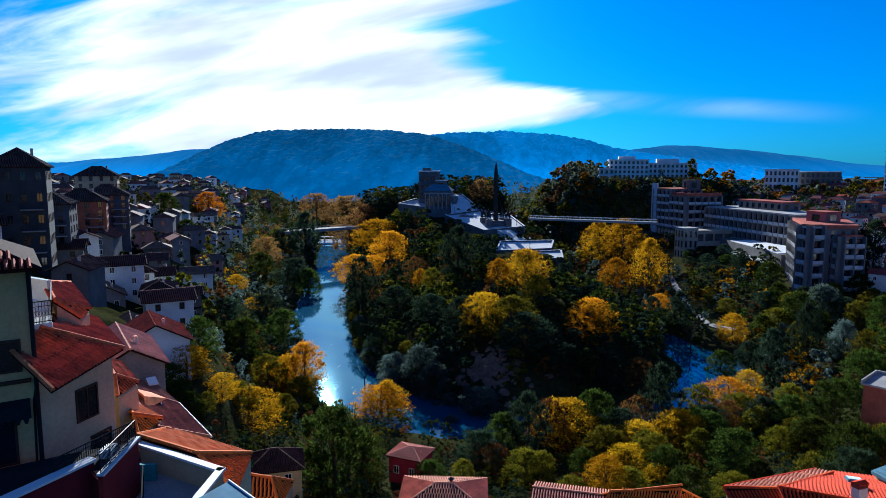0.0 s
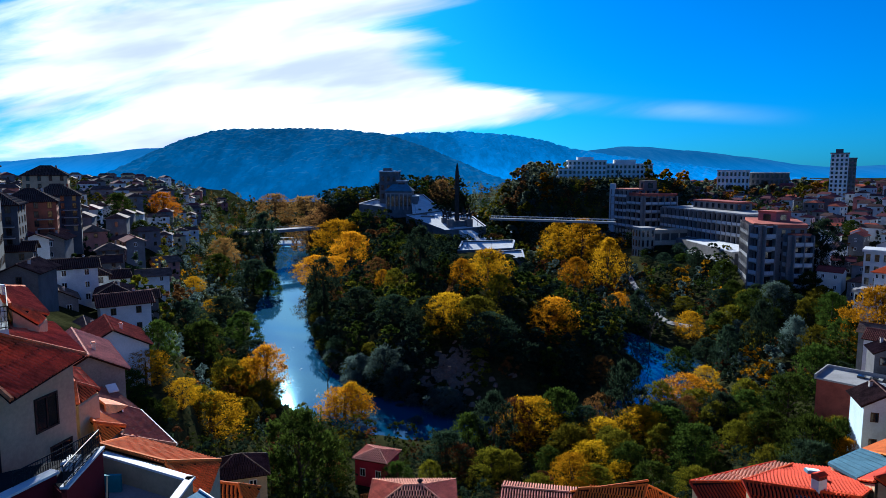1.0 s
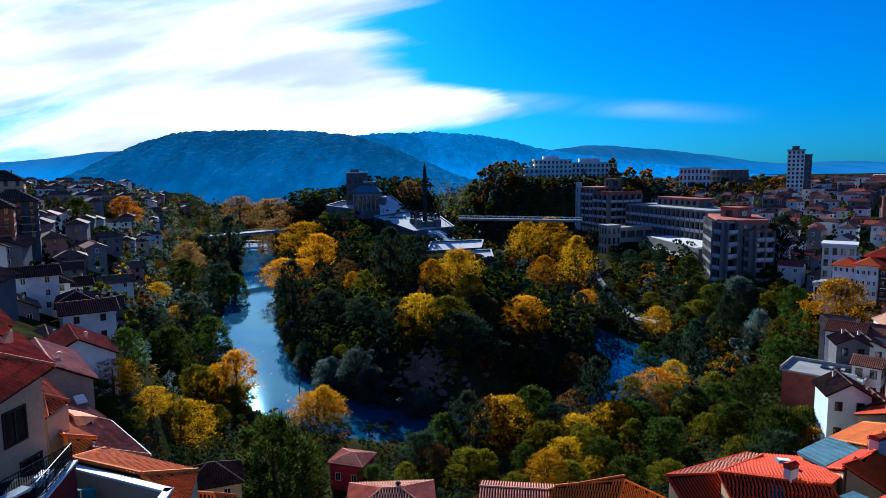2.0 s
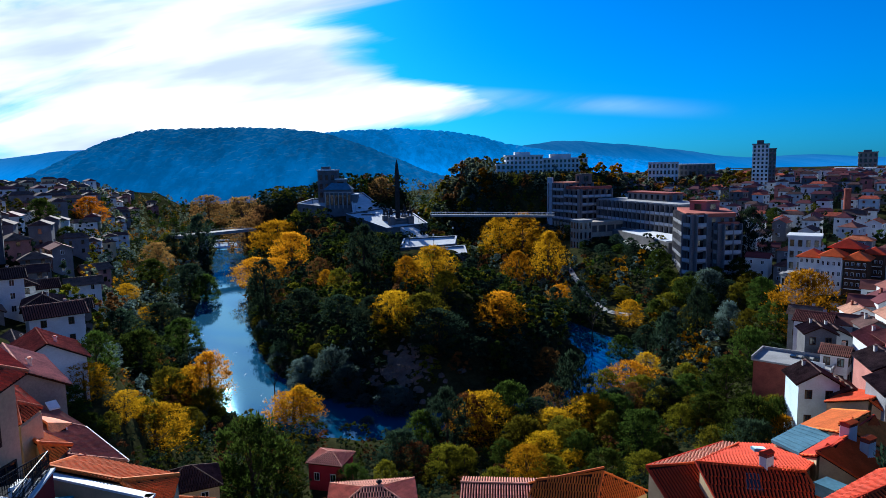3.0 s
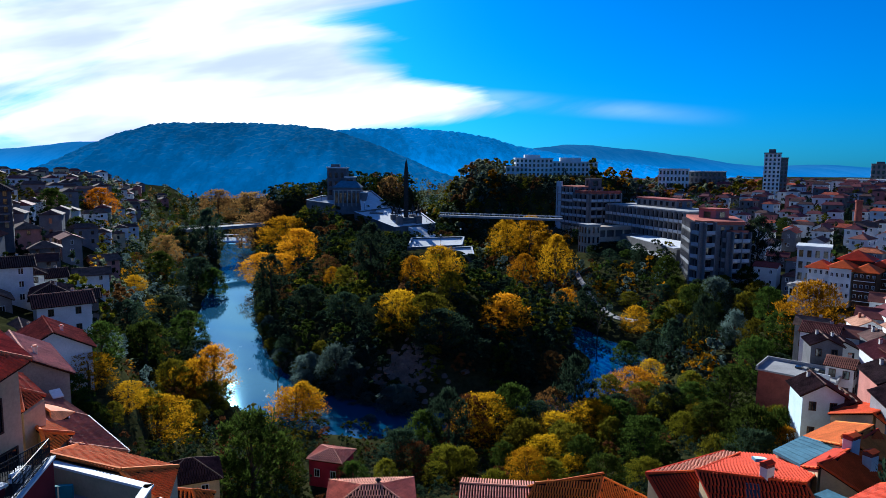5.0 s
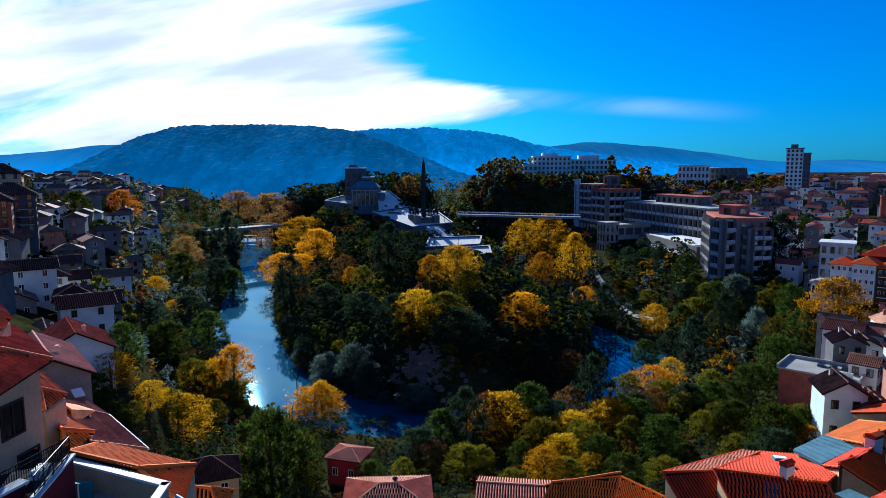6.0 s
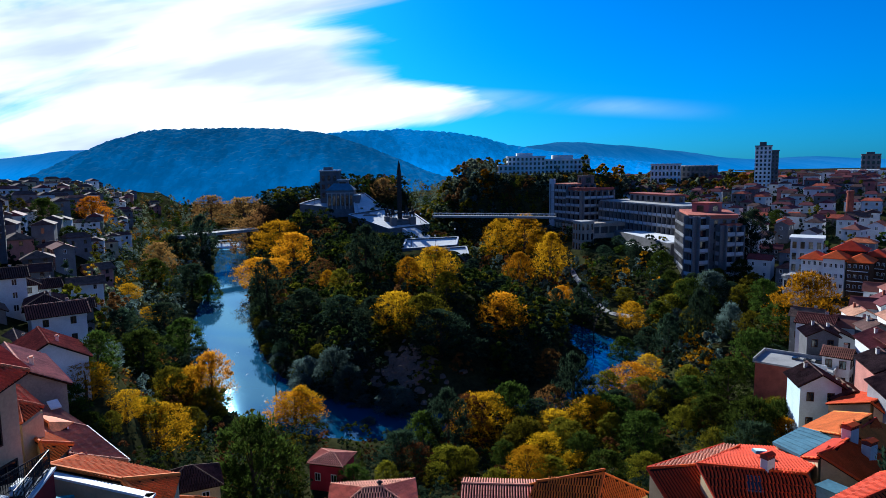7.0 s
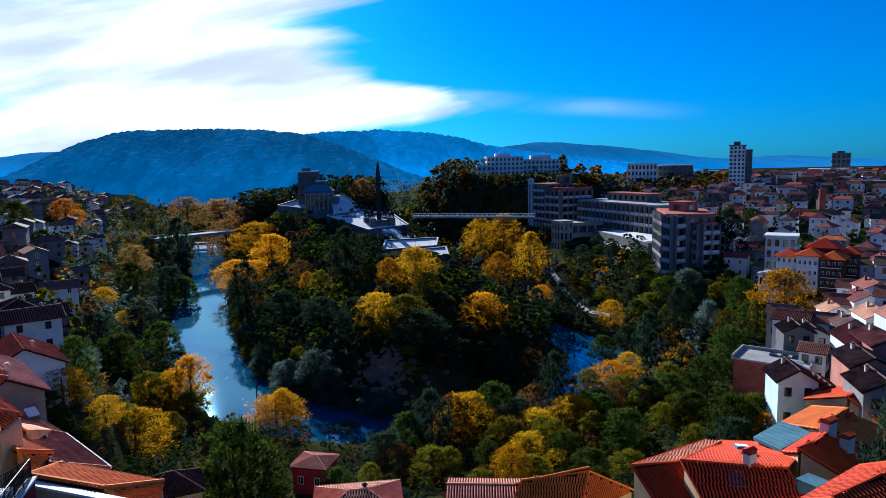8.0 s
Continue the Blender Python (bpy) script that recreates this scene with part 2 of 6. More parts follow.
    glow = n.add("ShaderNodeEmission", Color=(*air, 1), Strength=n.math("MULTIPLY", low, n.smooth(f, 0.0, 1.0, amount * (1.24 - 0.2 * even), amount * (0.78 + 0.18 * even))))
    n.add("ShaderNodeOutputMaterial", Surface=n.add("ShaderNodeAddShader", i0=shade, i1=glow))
    return m


# ---- the ground, the river and the far hills ----
RIVER = [(-78, 640), (-78, 520), (-70, 420), (-57, 340), (-51, 285), (-45, 238), (-37, 196), (-27, 162), (-9, 138), (20, 129), (50, 139),
         (70, 160), (71, 190), (60, 245), (57, 320), (46, 390), (25, 450), (0, 520), (-12, 640)]
# level plots: x, y, radius, height
PLOTS = [(22, 322, 22, 20.0), (-4, 366, 22, 26.0), (34, 268, 13, 17), (125, 430, 50, 46), (120, 145, 13, 20), (-32, 436, 24, 30), (14, 412, 26, 38), (-84, 100, 15, 36)]


def spline(points, steps):
    out = []
    for i in range(len(points) - 1):
        p = [np.array(points[min(max(j, 0), len(points) - 1)], float) for j in (i - 1, i, i + 1, i + 2)]
        for k in range(steps):
            t = k / steps
            out.append(0.5 * (2 * p[1] + (p[2] - p[0]) * t + (2 * p[0] - 5 * p[1] + 4 * p[2] - p[3]) * t * t + (3 * p[1] - p[0] - 3 * p[2] + p[3]) * t ** 3))
    return np.array(out + [np.array(points[-1], float)])


STREAM = spline(RIVER, 6)
BEND = 58  # the sample of the stream nearest to the town


def step(a, b, v):
    t = np.clip((v - a) / (b - a), 0, 1)
    return t * t * (3 - 2 * t)


def height(x, y):
    """The ground's height over the river at (x, y), for arrays or numbers."""
    x, y = np.asarray(x, float), np.asarray(y, float)
    near = np.full(x.shape, 1e9)
    for a, b in zip(STREAM[:-1], STREAM[1:]):
        d = b - a
        t = np.clip(((x - a[0]) * d[0] + (y - a[1]) * d[1]) / (d @ d), 0, 1)
        near = np.minimum(near, np.hypot(x - a[0] - t * d[0], y - a[1] - t * d[1]))
    west, east = STREAM[:BEND][::-1], STREAM[BEND:]
    inside = (y > 130) & (x > np.interp(y, west[:, 1], west[:, 0])) & (x < np.interp(y, east[:, 1], east[:, 0])) & (y < 640)
    bank = near - 9.5 + 5.5 * step(0, 22, x) * step(15, 26, np.hypot(x - 63, y - 166))
    left, right = step(-0.24, -0.38, x / np.maximum(y, 30)) * step(48, 105, y), step(45, 95, x) * step(60, 140, y)
    slope = 0.38 + 0.32 * left - 0.06 * right
    cap = 60 - 30 * left + (-20 + 3 * step(220, 420, y)) * right
    slope, cap = np.where(inside, 0.6, slope), np.where(inside, 27, cap)
    rise = np.maximum(bank, 0)
    up = cap * (1 - np.exp(-slope * rise / cap)) + 0.2 * np.minimum(rise, 60) * left
    south = (1 - np.maximum(left, right)) * ~inside
    up = up * (1 - south) + np.minimum(0.11 * rise + 0.0013 * rise ** 2, 33) * south
    for px, py, reach, top in PLOTS:
        w = step(reach * 1.7, reach * 0.8, np.hypot(x - px, y - py))
        up = up * (1 - w) + top * w
    far = step(480, 900, np.hypot(x, y))
    up = up * (1 - far) + far * 30
    bumps = 0.8 * np.sin(x * 0.11 + 1.3 * np.sin(y * 0.07)) * np.sin(y * 0.09 + 0.7) * step(0, 20, bank)
    return np.where(bank > 0, up + bumps + 0.15, np.maximum(bank * 0.4, -2.0))
def grid_mesh(name, xs, ys, f, smooth=True):
    gx, gy = np.meshgrid(xs, ys)
    gz = f(gx, gy)
    verts = np.stack([gx, gy, gz], -1).reshape(-1, 3)
    nx, ny = len(xs), len(ys)
    i = (np.arange(ny - 1)[:, None] * nx + np.arange(nx - 1)[None]).reshape(-1)
    faces = np.stack([i, i + 1, i + nx + 1, i + nx], -1)
    me = bpy.data.meshes.new(name)
    me.from_pydata(verts.tolist(), [], faces.tolist())
    me.polygons.foreach_set("use_smooth", [smooth] * len(me.polygons))
    return me


def spread(lo, hi, fine_lo, fine_hi, fine, coarse):
    return np.concatenate([np.arange(lo, fine_lo, coarse), np.arange(fine_lo, fine_hi, fine), np.arange(fine_hi, hi + 1, coarse)])


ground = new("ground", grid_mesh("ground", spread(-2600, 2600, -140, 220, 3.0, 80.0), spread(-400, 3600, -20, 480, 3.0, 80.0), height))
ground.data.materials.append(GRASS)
tagged(ground, "grassy valley slopes with fallen leaves and scrub", "ground", kind="structure")
river = new("water", grid_mesh("water", np.arange(-120, 121, 8.0), np.arange(110, 660, 8.0), lambda x, y: np.zeros_like(x)))
river.data.materials.append(WATER)
tagged(river, "blue river bending round the wooded headland", "river", kind="structure")


def ridge(name, x0, x1, dist, depth, profile, material, label, rough=3.0):
    """A wooded hill: its crest height along x comes from profile; it falls to both sides."""
    xs, ts = np.linspace(x0, x1, 280), np.concatenate([np.linspace(-1, 0.04, 100), np.linspace(0.1, 1, 10)])
    gx, gt = np.meshgrid(xs, ts)
    top = profile(gx)
    fall = np.where(gt < 0, 1 - np.abs(gt) ** 1.5, 1 - np.abs(gt) ** 2)
    z = 20 + (top - 20) * fall
    lump = np.array([noise.noise((a * 0.012, b * 2.4, dist)) * 1.0 + noise.noise((a * 0.05, b * 9.0, dist)) * 0.35 for a, b in zip(gx.ravel(), gt.ravel())]).reshape(gx.shape)
    z += lump * rough * np.clip(fall * 1.3, 0, 1)
    y = dist + gt * depth + lump * 10
    # rounded crowns of the trees that cover the hill
    s = dist * 0.0068
    cx, cy, crown = np.floor(gx / s), np.floor(y / s), np.zeros(gx.shape)
    for i in (-1, 0, 1):
        for j in (-1, 0, 1):
            a, b = cx + i, cy + j
            ja, jb, jr = (np.mod(np.sin(a * p + b * q) * 43758.5, 1) for p, q in ((12.99, 78.2), (39.3, 11.1), (73.1, 52.2)))
            q = ((gx / s - a - ja) ** 2 + (y / s - b - jb) ** 2) / (0.45 + 0.4 * jr)
            crown = np.maximum(crown, np.sqrt(np.clip(1 - q, 0, 1)) * (0.6 + 0.5 * jr))
    z += (crown - 0.6) * (s * 0.9 if dist < 2000 else 0.0) * np.clip(fall * 2, 0, 1)
    me = bpy.data.meshes.new(name)
    nx, ny = len(xs), len(ts)
    i = (np.arange(ny - 1)[:, None] * nx + np.arange(nx - 1)[None]).reshape(-1)
    me.from_pydata(np.stack([gx, y, z], -1).reshape(-1, 3).tolist(), [], np.stack([i, i + 1, i + nx + 1, i + nx], -1).tolist())
    me.polygons.foreach_set("use_smooth", [True] * len(me.polygons))
    me.materials.append(material)
    return tagged(new(name, me), label, "hill", kind="structure")


def crest(xs, zs, soft):
    """A crest line through a few heights, rounded off over soft metres."""
    fine = np.linspace(xs[0], xs[-1], 400)
    line = np.interp(fine, xs, zs)
    k = np.exp(-0.5 * (np.arange(-60, 61) * (fine[1] - fine[0]) / soft) ** 2)
    line = np.convolve(np.pad(line, 60, mode="edge"), k / k.sum(), mode="valid")
    return lambda x: np.interp(x, fine, line)


# Blue that the hills' own material emits in place of haze.
HAZE_GLOW = (0.008, 0.092, 0.262)
NEAR_HILL = crest((-460, -400, -360, -333, -303, -261, -186, -86, -20, 38, 80, 114, 150, 220), (20, 26, 50, 75, 93, 107, 109, 107, 99, 83, 64, 47, 36, 22), 10)
MID_RIDGE = crest((-320, -126, 0, 100, 182, 325, 416, 491, 626, 800, 1000), (100, 140, 141, 145, 150, 135, 113, 95, 80, 60, 30), 30)
FAR_RIDGE = crest((500, 645, 784, 942, 1100, 1259, 1450, 1620, 1810, 2000, 2400), (80, 118, 136, 125, 112, 90, 66, 64, 74, 60, 50), 40)
LEFT_RIDGE = crest((-2400, -1700, -1407, -1149, -934, -826, -600, -400), (70, 70, 76, 100, 126, 130, 110, 60), 45)
ridge("backdrop", -460, 220, 980, 330, NEAR_HILL, far_forest("far_wood_near", (0.022, 0.034, 0.018), HAZE_GLOW, 0.46), "wooded round hill in blue autumn haze", 5)
ridge("backdrop", -320, 1000, 1750, 420, MID_RIDGE, far_forest("far_wood_middle", (0.020, 0.030, 0.022), HAZE_GLOW, 1.0), "long wooded ridge in blue haze", 5)
ridge("backdrop", 500, 2400, 2300, 500, FAR_RIDGE, far_forest("far_wood_far", (0.020, 0.030, 0.022), HAZE_GLOW, 0.8, 1.0), "long wooded ridge beyond the town in blue haze", 5)
ridge("backdrop", -2400, -400, 2500, 500, LEFT_RIDGE, far_forest("far_wood_left", (0.020, 0.03, 0.022), HAZE_GLOW, 1.0, 1.0), "low distant ridge in pale blue haze", 5)


# ---- building tools ----
def part(name, bm, material, parent=None, label="", smooth=False):
    """Links a bmesh as one mesh object under a thing or a part."""
    me = bm
    if isinstance(bm, bmesh.types.BMesh):
        me = bpy.data.meshes.new(name)
        bm.to_mesh(me)
        bm.free()
        me.materials.append(material)
        if smooth:
            me.polygons.foreach_set("use_smooth", [True] * len(me.polygons))
    ob = new(name, me)
    ob.parent = parent
    if label:
        ob["label"] = label
    return ob


def thing(name, x, y, z, turn=0.0, label="", category="", group="", kind=""):
    ob = new(name)
    ob.empty_display_size = 0.5
    ob.matrix_basis = pose(x, y, z, 0, 0, turn)
    return tagged(ob, label, category, group, kind)


def box(bm, x0, x1, y0, y1, z0, z1, m=None, bevel=0.0):
    """Adds a box between the given limits."""
    v = [bm.verts.new(p) for p in ((x0, y0, z0), (x1, y0, z0), (x1, y1, z0), (x0, y1, z0), (x0, y0, z1), (x1, y0, z1), (x1, y1, z1), (x0, y1, z1))]
    f = [bm.faces.new([v[i] for i in q]) for q in ((0, 3, 2, 1), (4, 5, 6, 7), (0, 1, 5, 4), (1, 2, 6, 5), (2, 3, 7, 6), (3, 0, 4, 7))]
    if bevel:
        bmesh.ops.bevel(bm, geom=list({e for q in f for e in q.edges}), offset=bevel, segments=1, affect="EDGES")
    if m is not None:
        bmesh.ops.transform(bm, matrix=m, verts=v)
    return v


def boxed(*limits, m=None, bevel=0.0):
    bm = bmesh.new()
    box(bm, *limits, m=m, bevel=bevel)
    return bm


def prism(bm, points, z0, z1):
    """Adds an upright block over a plan outline (counter-clockwise)."""
    lo, hi = [bm.verts.new((x, y, z0)) for x, y in points], [bm.verts.new((x, y, z1)) for x, y in points]
    k = len(points)
    bm.faces.new(lo[::-1]), bm.faces.new(hi)
    for i in range(k):
        bm.faces.new((lo[i], lo[(i + 1) % k], hi[(i + 1) % k], hi[i]))


def prismed(points, z0, z1):
    bm = bmesh.new()
    prism(bm, points, z0, z1)
    return bm


def tube(bm, a, b, r, r2=None, sides=6):
    """Adds a tapered round bar from a to b."""
    a, b = Vector(a), Vector(b)
    q = (b - a).to_track_quat("Z", "Y")
    r2 = r if r2 is None else r2
    rings = [[bm.verts.new(p + q @ Vector((math.cos(t) * s, math.sin(t) * s, 0))) for t in (2 * math.pi * k / sides for k in range(sides))] for p, s in ((a, r), (b, r2))]
    for k in range(sides):
        bm.faces.new((rings[0][k], rings[0][(k + 1) % sides], rings[1][(k + 1) % sides], rings[1][k]))
    bm.faces.new(rings[0][::-1]), bm.faces.new(rings[1])


def slab(bm, corners, thick):
    """Adds a flat plate under the given corners (counter-clockwise from above)."""
    c = [Vector(p) for p in corners]
    nrm = (c[1] - c[0]).cross(c[2] - c[0]).normalized()
    hi, lo = [bm.verts.new(p) for p in c], [bm.verts.new(p - nrm * thick) for p in c]
    k = len(c)
    bm.faces.new(hi), bm.faces.new(lo[::-1])
    for i in range(k):
        bm.faces.new((lo[i], lo[(i + 1) % k], hi[(i + 1) % k], hi[i]))


def tiles(bm, corners, width=0.24, length=0.38, rise=0.14, gap=0.085):
    """Rows of rounded roof tiles over a flat slope; corners start with the two eave ends (counter-clockwise from above)."""
    c = [Vector(p) for p in corners]
    nrm = (c[1] - c[0]).cross(c[2] - c[0]).normalized()
    along = (c[1] - c[0]).normalized()
    up = nrm.cross(along)
    flat = [((p - c[0]) @ along, (p - c[0]) @ up) for p in c]
    rows = int(max(q[1] for q in flat) / length)
    k = len(flat)
    for r in range(rows + 1):
        mid = (r + 0.5) * length
        cuts = []
        for i in range(k):
            (x0, y0), (x1, y1) = flat[i], flat[(i + 1) % k]
            if (y0 - mid) * (y1 - mid) < 0:
                cuts.append(x0 + (x1 - x0) * (mid - y0) / (y1 - y0))
        if len(cuts) < 2:
            continue
        lo, hi = min(cuts), max(cuts)
        for j in range(int((hi - lo) / width)):
            x = lo + (hi - lo - int((hi - lo) / width) * width) / 2 + (j + 0.5) * width
            low, top = [], []
            for s in range(5):
                a = math.pi * s / 4
                px = x - math.cos(a) * (width / 2 - gap / 2)
                pz = math.sin(a) * rise
                low.append(bm.verts.new(c[0] + along * px + up * (r * length - 0.03) + nrm * (pz + 0.035)))
                top.append(bm.verts.new(c[0] + along * px + up * ((r + 1) * length) + nrm * (pz * 0.85 + 0.005)))
            for s in range(4):
                bm.faces.new((low[s], low[s + 1], top[s + 1], top[s]))
            bm.faces.new(low[::-1])


NEAR = 1.5  # the houses below the eye were laid out on a plan drawn to two thirds


def spaced(x, y, z, k=NEAR):
    """A point of the plan at its true distance from the first eye."""
    return Vector((x * k, y * k, EYE + (z - EYE) * k))


def enlarged(ob, k=NEAR):
    """Sets a thing drawn on the plan to its true size and distance."""
    ob.matrix_basis = Matrix.Translation((0, 0, EYE * (1 - k))) @ Matrix.Diagonal((k, k, k, 1)) @ ob.matrix_basis
    return ob


WINDOWS = {}


def window(parent, w, h, x, y, z, turn, frame_mat=None, panes=True):
    """A window set on a wall that faces local -y before the turn."""
    frame_mat = frame_mat or WHITE
    key = (round(w, 2), round(h, 2), frame_mat.name, panes)
    if key not in WINDOWS:
        bm = bmesh.new()
        t = 0.09 * min(w, 1.2)
        xs, zs = (-w / 2, -w / 2 + t, -t * 0.4, t * 0.4, w / 2 - t, w / 2), (-h / 2, -h / 2 + t, h / 2 - t, h / 2)
        front = [[bm.verts.new((x, -0.06, z)) for x in xs] for z in zs]
        back = [[bm.verts.new((x, 0.05, z)) for x in xs] for z in zs]
        for j in range(3):
            for i in range(5):
                hole = j == 1 and i in (1, 3)
                if not hole or not panes:
                    f = bm.faces.new((front[j][i], front[j][i + 1], front[j + 1][i + 1], front[j + 1][i]))
                    f.material_index = 1 if hole else 0
        rim = [(0, i) for i in range(6)] + [(j, 5) for j in (1, 2, 3)] + [(3, i) for i in (4, 3, 2, 1, 0)] + [(j, 0) for j in (2, 1)]
        for (a, b), (c, d) in zip(rim, rim[1:] + rim[:1]):
            bm.faces.new((front[a][b], back[a][b], back[c][d], front[c][d]))
        bmesh.ops.delete(bm, geom=[v for v in bm.verts if not v.link_faces], context="VERTS")
        fr = bpy.data.meshes.new("window")
        fr.materials.append(frame_mat), fr.materials.append(GLASS)
        bm.to_mesh(fr), bm.free()
        pn = None
        if panes:
            bm = boxed(-w / 2 + t * 0.6, w / 2 - t * 0.6, -0.02, 0.03, -h / 2 + t * 0.6, h / 2 - t * 0.6)
            pn = bpy.data.meshes.new("pane")
            bm.to_mesh(pn), bm.free(), pn.materials.append(GLASS)
        WINDOWS[key] = fr, pn
    fr, pn = WINDOWS[key]
    ob = part("window", fr, None, parent)
    ob.matrix_basis = pose(x, y, z, 0, 0, turn)
    if pn:
        part("pane", pn, None, ob)
    return ob


def far_houses(spots, label, name="distant_houses"):
    """Houses too far off to pick out singly, as one mass. spots: x, y, floor level, length, depth, eaves height, turn, wall, roof."""
    bm, mats = bmesh.new(), []
    for x, y, z, w, d, h, turn, wall, roof in spots:
        m = pose(x, y, z, 0, 0, turn)
        a, b, rise = w / 2, d / 2, d * 0.24
        for mat in (wall, roof, GLASS):
            if mat not in mats:
                mats.append(mat)
        start = len(bm.faces)
        box(bm, -a, a, -b, b, -5, h, m=m)
        bm.faces.ensure_lookup_table()
        for f in bm.faces[start:]:
            f.material_index = mats.index(wall)
        start = len(bm.faces)
        A, B, e = a + 0.4, b + 0.4, h - 0.05
        for s in (((-A, -B, e), (A, -B, e), (A - 1.5, 0, e + rise), (1.5 - A, 0, e + rise)), ((A, B, e), (-A, B, e), (1.5 - A, 0, e + rise), (A - 1.5, 0, e + rise)),
                  ((A, -B, e), (A, B, e), (A - 1.5, 0, e + rise)), ((-A, B, e), (-A, -B, e), (1.5 - A, 0, e + rise))):
            slab(bm, [m @ Vector(p) for p in s], 0.15)
        bm.faces.ensure_lookup_table()
        for f in bm.faces[start:]:
            f.material_index = mats.index(roof)
        start = len(bm.faces)
        for s in range(2):
            for k in (-0.5, 0.5):
                box(bm, k * a - 0.45, k * a + 0.45, -b - 0.05, -b + 0.05, h * (0.14 + 0.48 * s), h * (0.36 + 0.48 * s), m=m)
            for side in (-a, a):
                box(bm, side - 0.05, side + 0.05, -0.45, 0.45, h * (0.14 + 0.48 * s), h * (0.36 + 0.48 * s), m=m)
        bm.faces.ensure_lookup_table()
        for f in bm.faces[start:]:
            f.material_index = mats.index(GLASS)
    me = bpy.data.meshes.new(name)
    bm.to_mesh(me), bm.free()
    for mat in mats:
        me.materials.append(mat)
    return tagged(new(name, me), label, "houses", kind="stuff")


def house(x, y, z, w, d, h, turn, wall, roof, kind="gable", pitch=0.55, over=0.45, storeys=2, cols=3, label="", sides="fblr", tile=False,
          chimney=0, frame_mat=None, group="", foot=3.0, name="house", win=(0.9, 1.25)):
    """A house: w along its ridge (local x), d deep, h to the eaves, with pitched roof, windows and chimneys. z is its floor level."""
    top = thing(name, x, y, z, turn, label, "house", group)
    bm = bmesh.new()
    a, b = w / 2, d / 2
    rise = b * pitch
    if kind == "gable":
        pts = [(-b, -foot), (b, -foot), (b, h), (0, h + rise), (-b, h)]
        ends = [[bm.verts.new((s * a, p, q)) for p, q in pts] for s in (-1, 1)]
        bm.faces.new(ends[0][::-1]), bm.faces.new(ends[1])
        for i in range(5):
            bm.faces.new((ends[0][i], ends[0][(i + 1) % 5], ends[1][(i + 1) % 5], ends[1][i]))
    else:
        box(bm, -a, a, -b, b, -foot, h)
    part("wall", bm, wall, top)
    A, B, e = a + over, b + over, h - over * pitch + 0.12
    peak = e + B * pitch
    if kind == "gable":
        slopes = [((-A, -B, e), (A, -B, e), (A, 0, peak), (-A, 0, peak)), ((A, B, e), (-A, B, e), (-A, 0, peak), (A, 0, peak))]
    elif kind == "hip":
        r = max(A - B, 0.05)
        slopes = [((-A, -B, e), (A, -B, e), (r, 0, peak), (-r, 0, peak)), ((A, B, e), (-A, B, e), (-r, 0, peak), (r, 0, peak)),
                  ((A, -B, e), (A, B, e), (r, 0, peak)), ((-A, B, e), (-A, -B, e), (-r, 0, peak))]
    elif kind == "shed":
        slopes = [((-A, -B, e), (A, -B, e), (A, B, e + 2 * B * pitch * 0.5), (-A, B, e + 2 * B * pitch * 0.5))]
    else:
        slopes = [((-A, -B, e + 0.1), (A, -B, e + 0.1), (A, B, e + 0.1), (-A, B, e + 0.1))]
    bm = bmesh.new()
    for s in slopes:
        slab(bm, s, 0.14)
    rf = part("roof", bm, TILE_GAP_SHADE if tile else roof, top)
    if tile:
        bm = bmesh.new()
        for s in slopes:
            tiles(bm, s, *(tile if isinstance(tile, tuple) else ()))
        tagged(part("roof_tile", bm, roof, rf), kind="stuff")
    if kind in ("gable", "hip"):
        r = A if kind == "gable" else max(A - B, 0.05)
        bm = bmesh.new()
        tube(bm, (-r, 0, peak + 0.02), (r, 0, peak + 0.02), 0.13, sides=6)
        part("ridge", bm, roof, rf)
        for sx, sy in ((-1, -1), (1, -1), (1, 1), (-1, 1)) if kind == "hip" and tile else ():
            bm = bmesh.new()
            tube(bm, (sx * r, 0, peak + 0.02), (sx * A, sy * B, e + 0.03), 0.11, sides=6)
            part("hip_ridge", bm, roof, rf)
    step_h = h / storeys
    ww, wh = win
    for s in range(storeys):
        zc = step_h * s + step_h * 0.55
        for face, span, away, ang in (("f", w, -b, 0), ("b", w, b, 180), ("r", d, a, 90), ("l", d, -a, -90)):
            if face not in sides:
                continue
            k = cols if face in "fb" else max(1, round(cols * d / w))
            for i in range(k):
                off = (i + 0.5) / k * span - span / 2
                px, py = (off, away) if face in "fb" else (away, off)
                window(top, ww, wh, px, py, zc, ang, frame_mat, bool(tile))
    for i in range(chimney):
        cx, cy = a * (0.45 - 0.8 * i), b * 0.3
        zb = h + (b - abs(cy)) * pitch
        bm = boxed(cx - 0.22, cx + 0.22, cy - 0.18, cy + 0.18, zb - 0.4, zb + 0.8)
        box(bm, cx - 0.27, cx + 0.27, cy - 0.23, cy + 0.23, zb + 0.8, zb + 0.88)
        ch = part("chimney", bm, STACK[i % 2 if abs(x) < 90 else 1], top)
        part("chimney_cap", boxed(cx - 0.2, cx + 0.2, cy - 0.16, cy + 0.16, zb + 0.88, zb + 1.02), roof, ch)
    return top


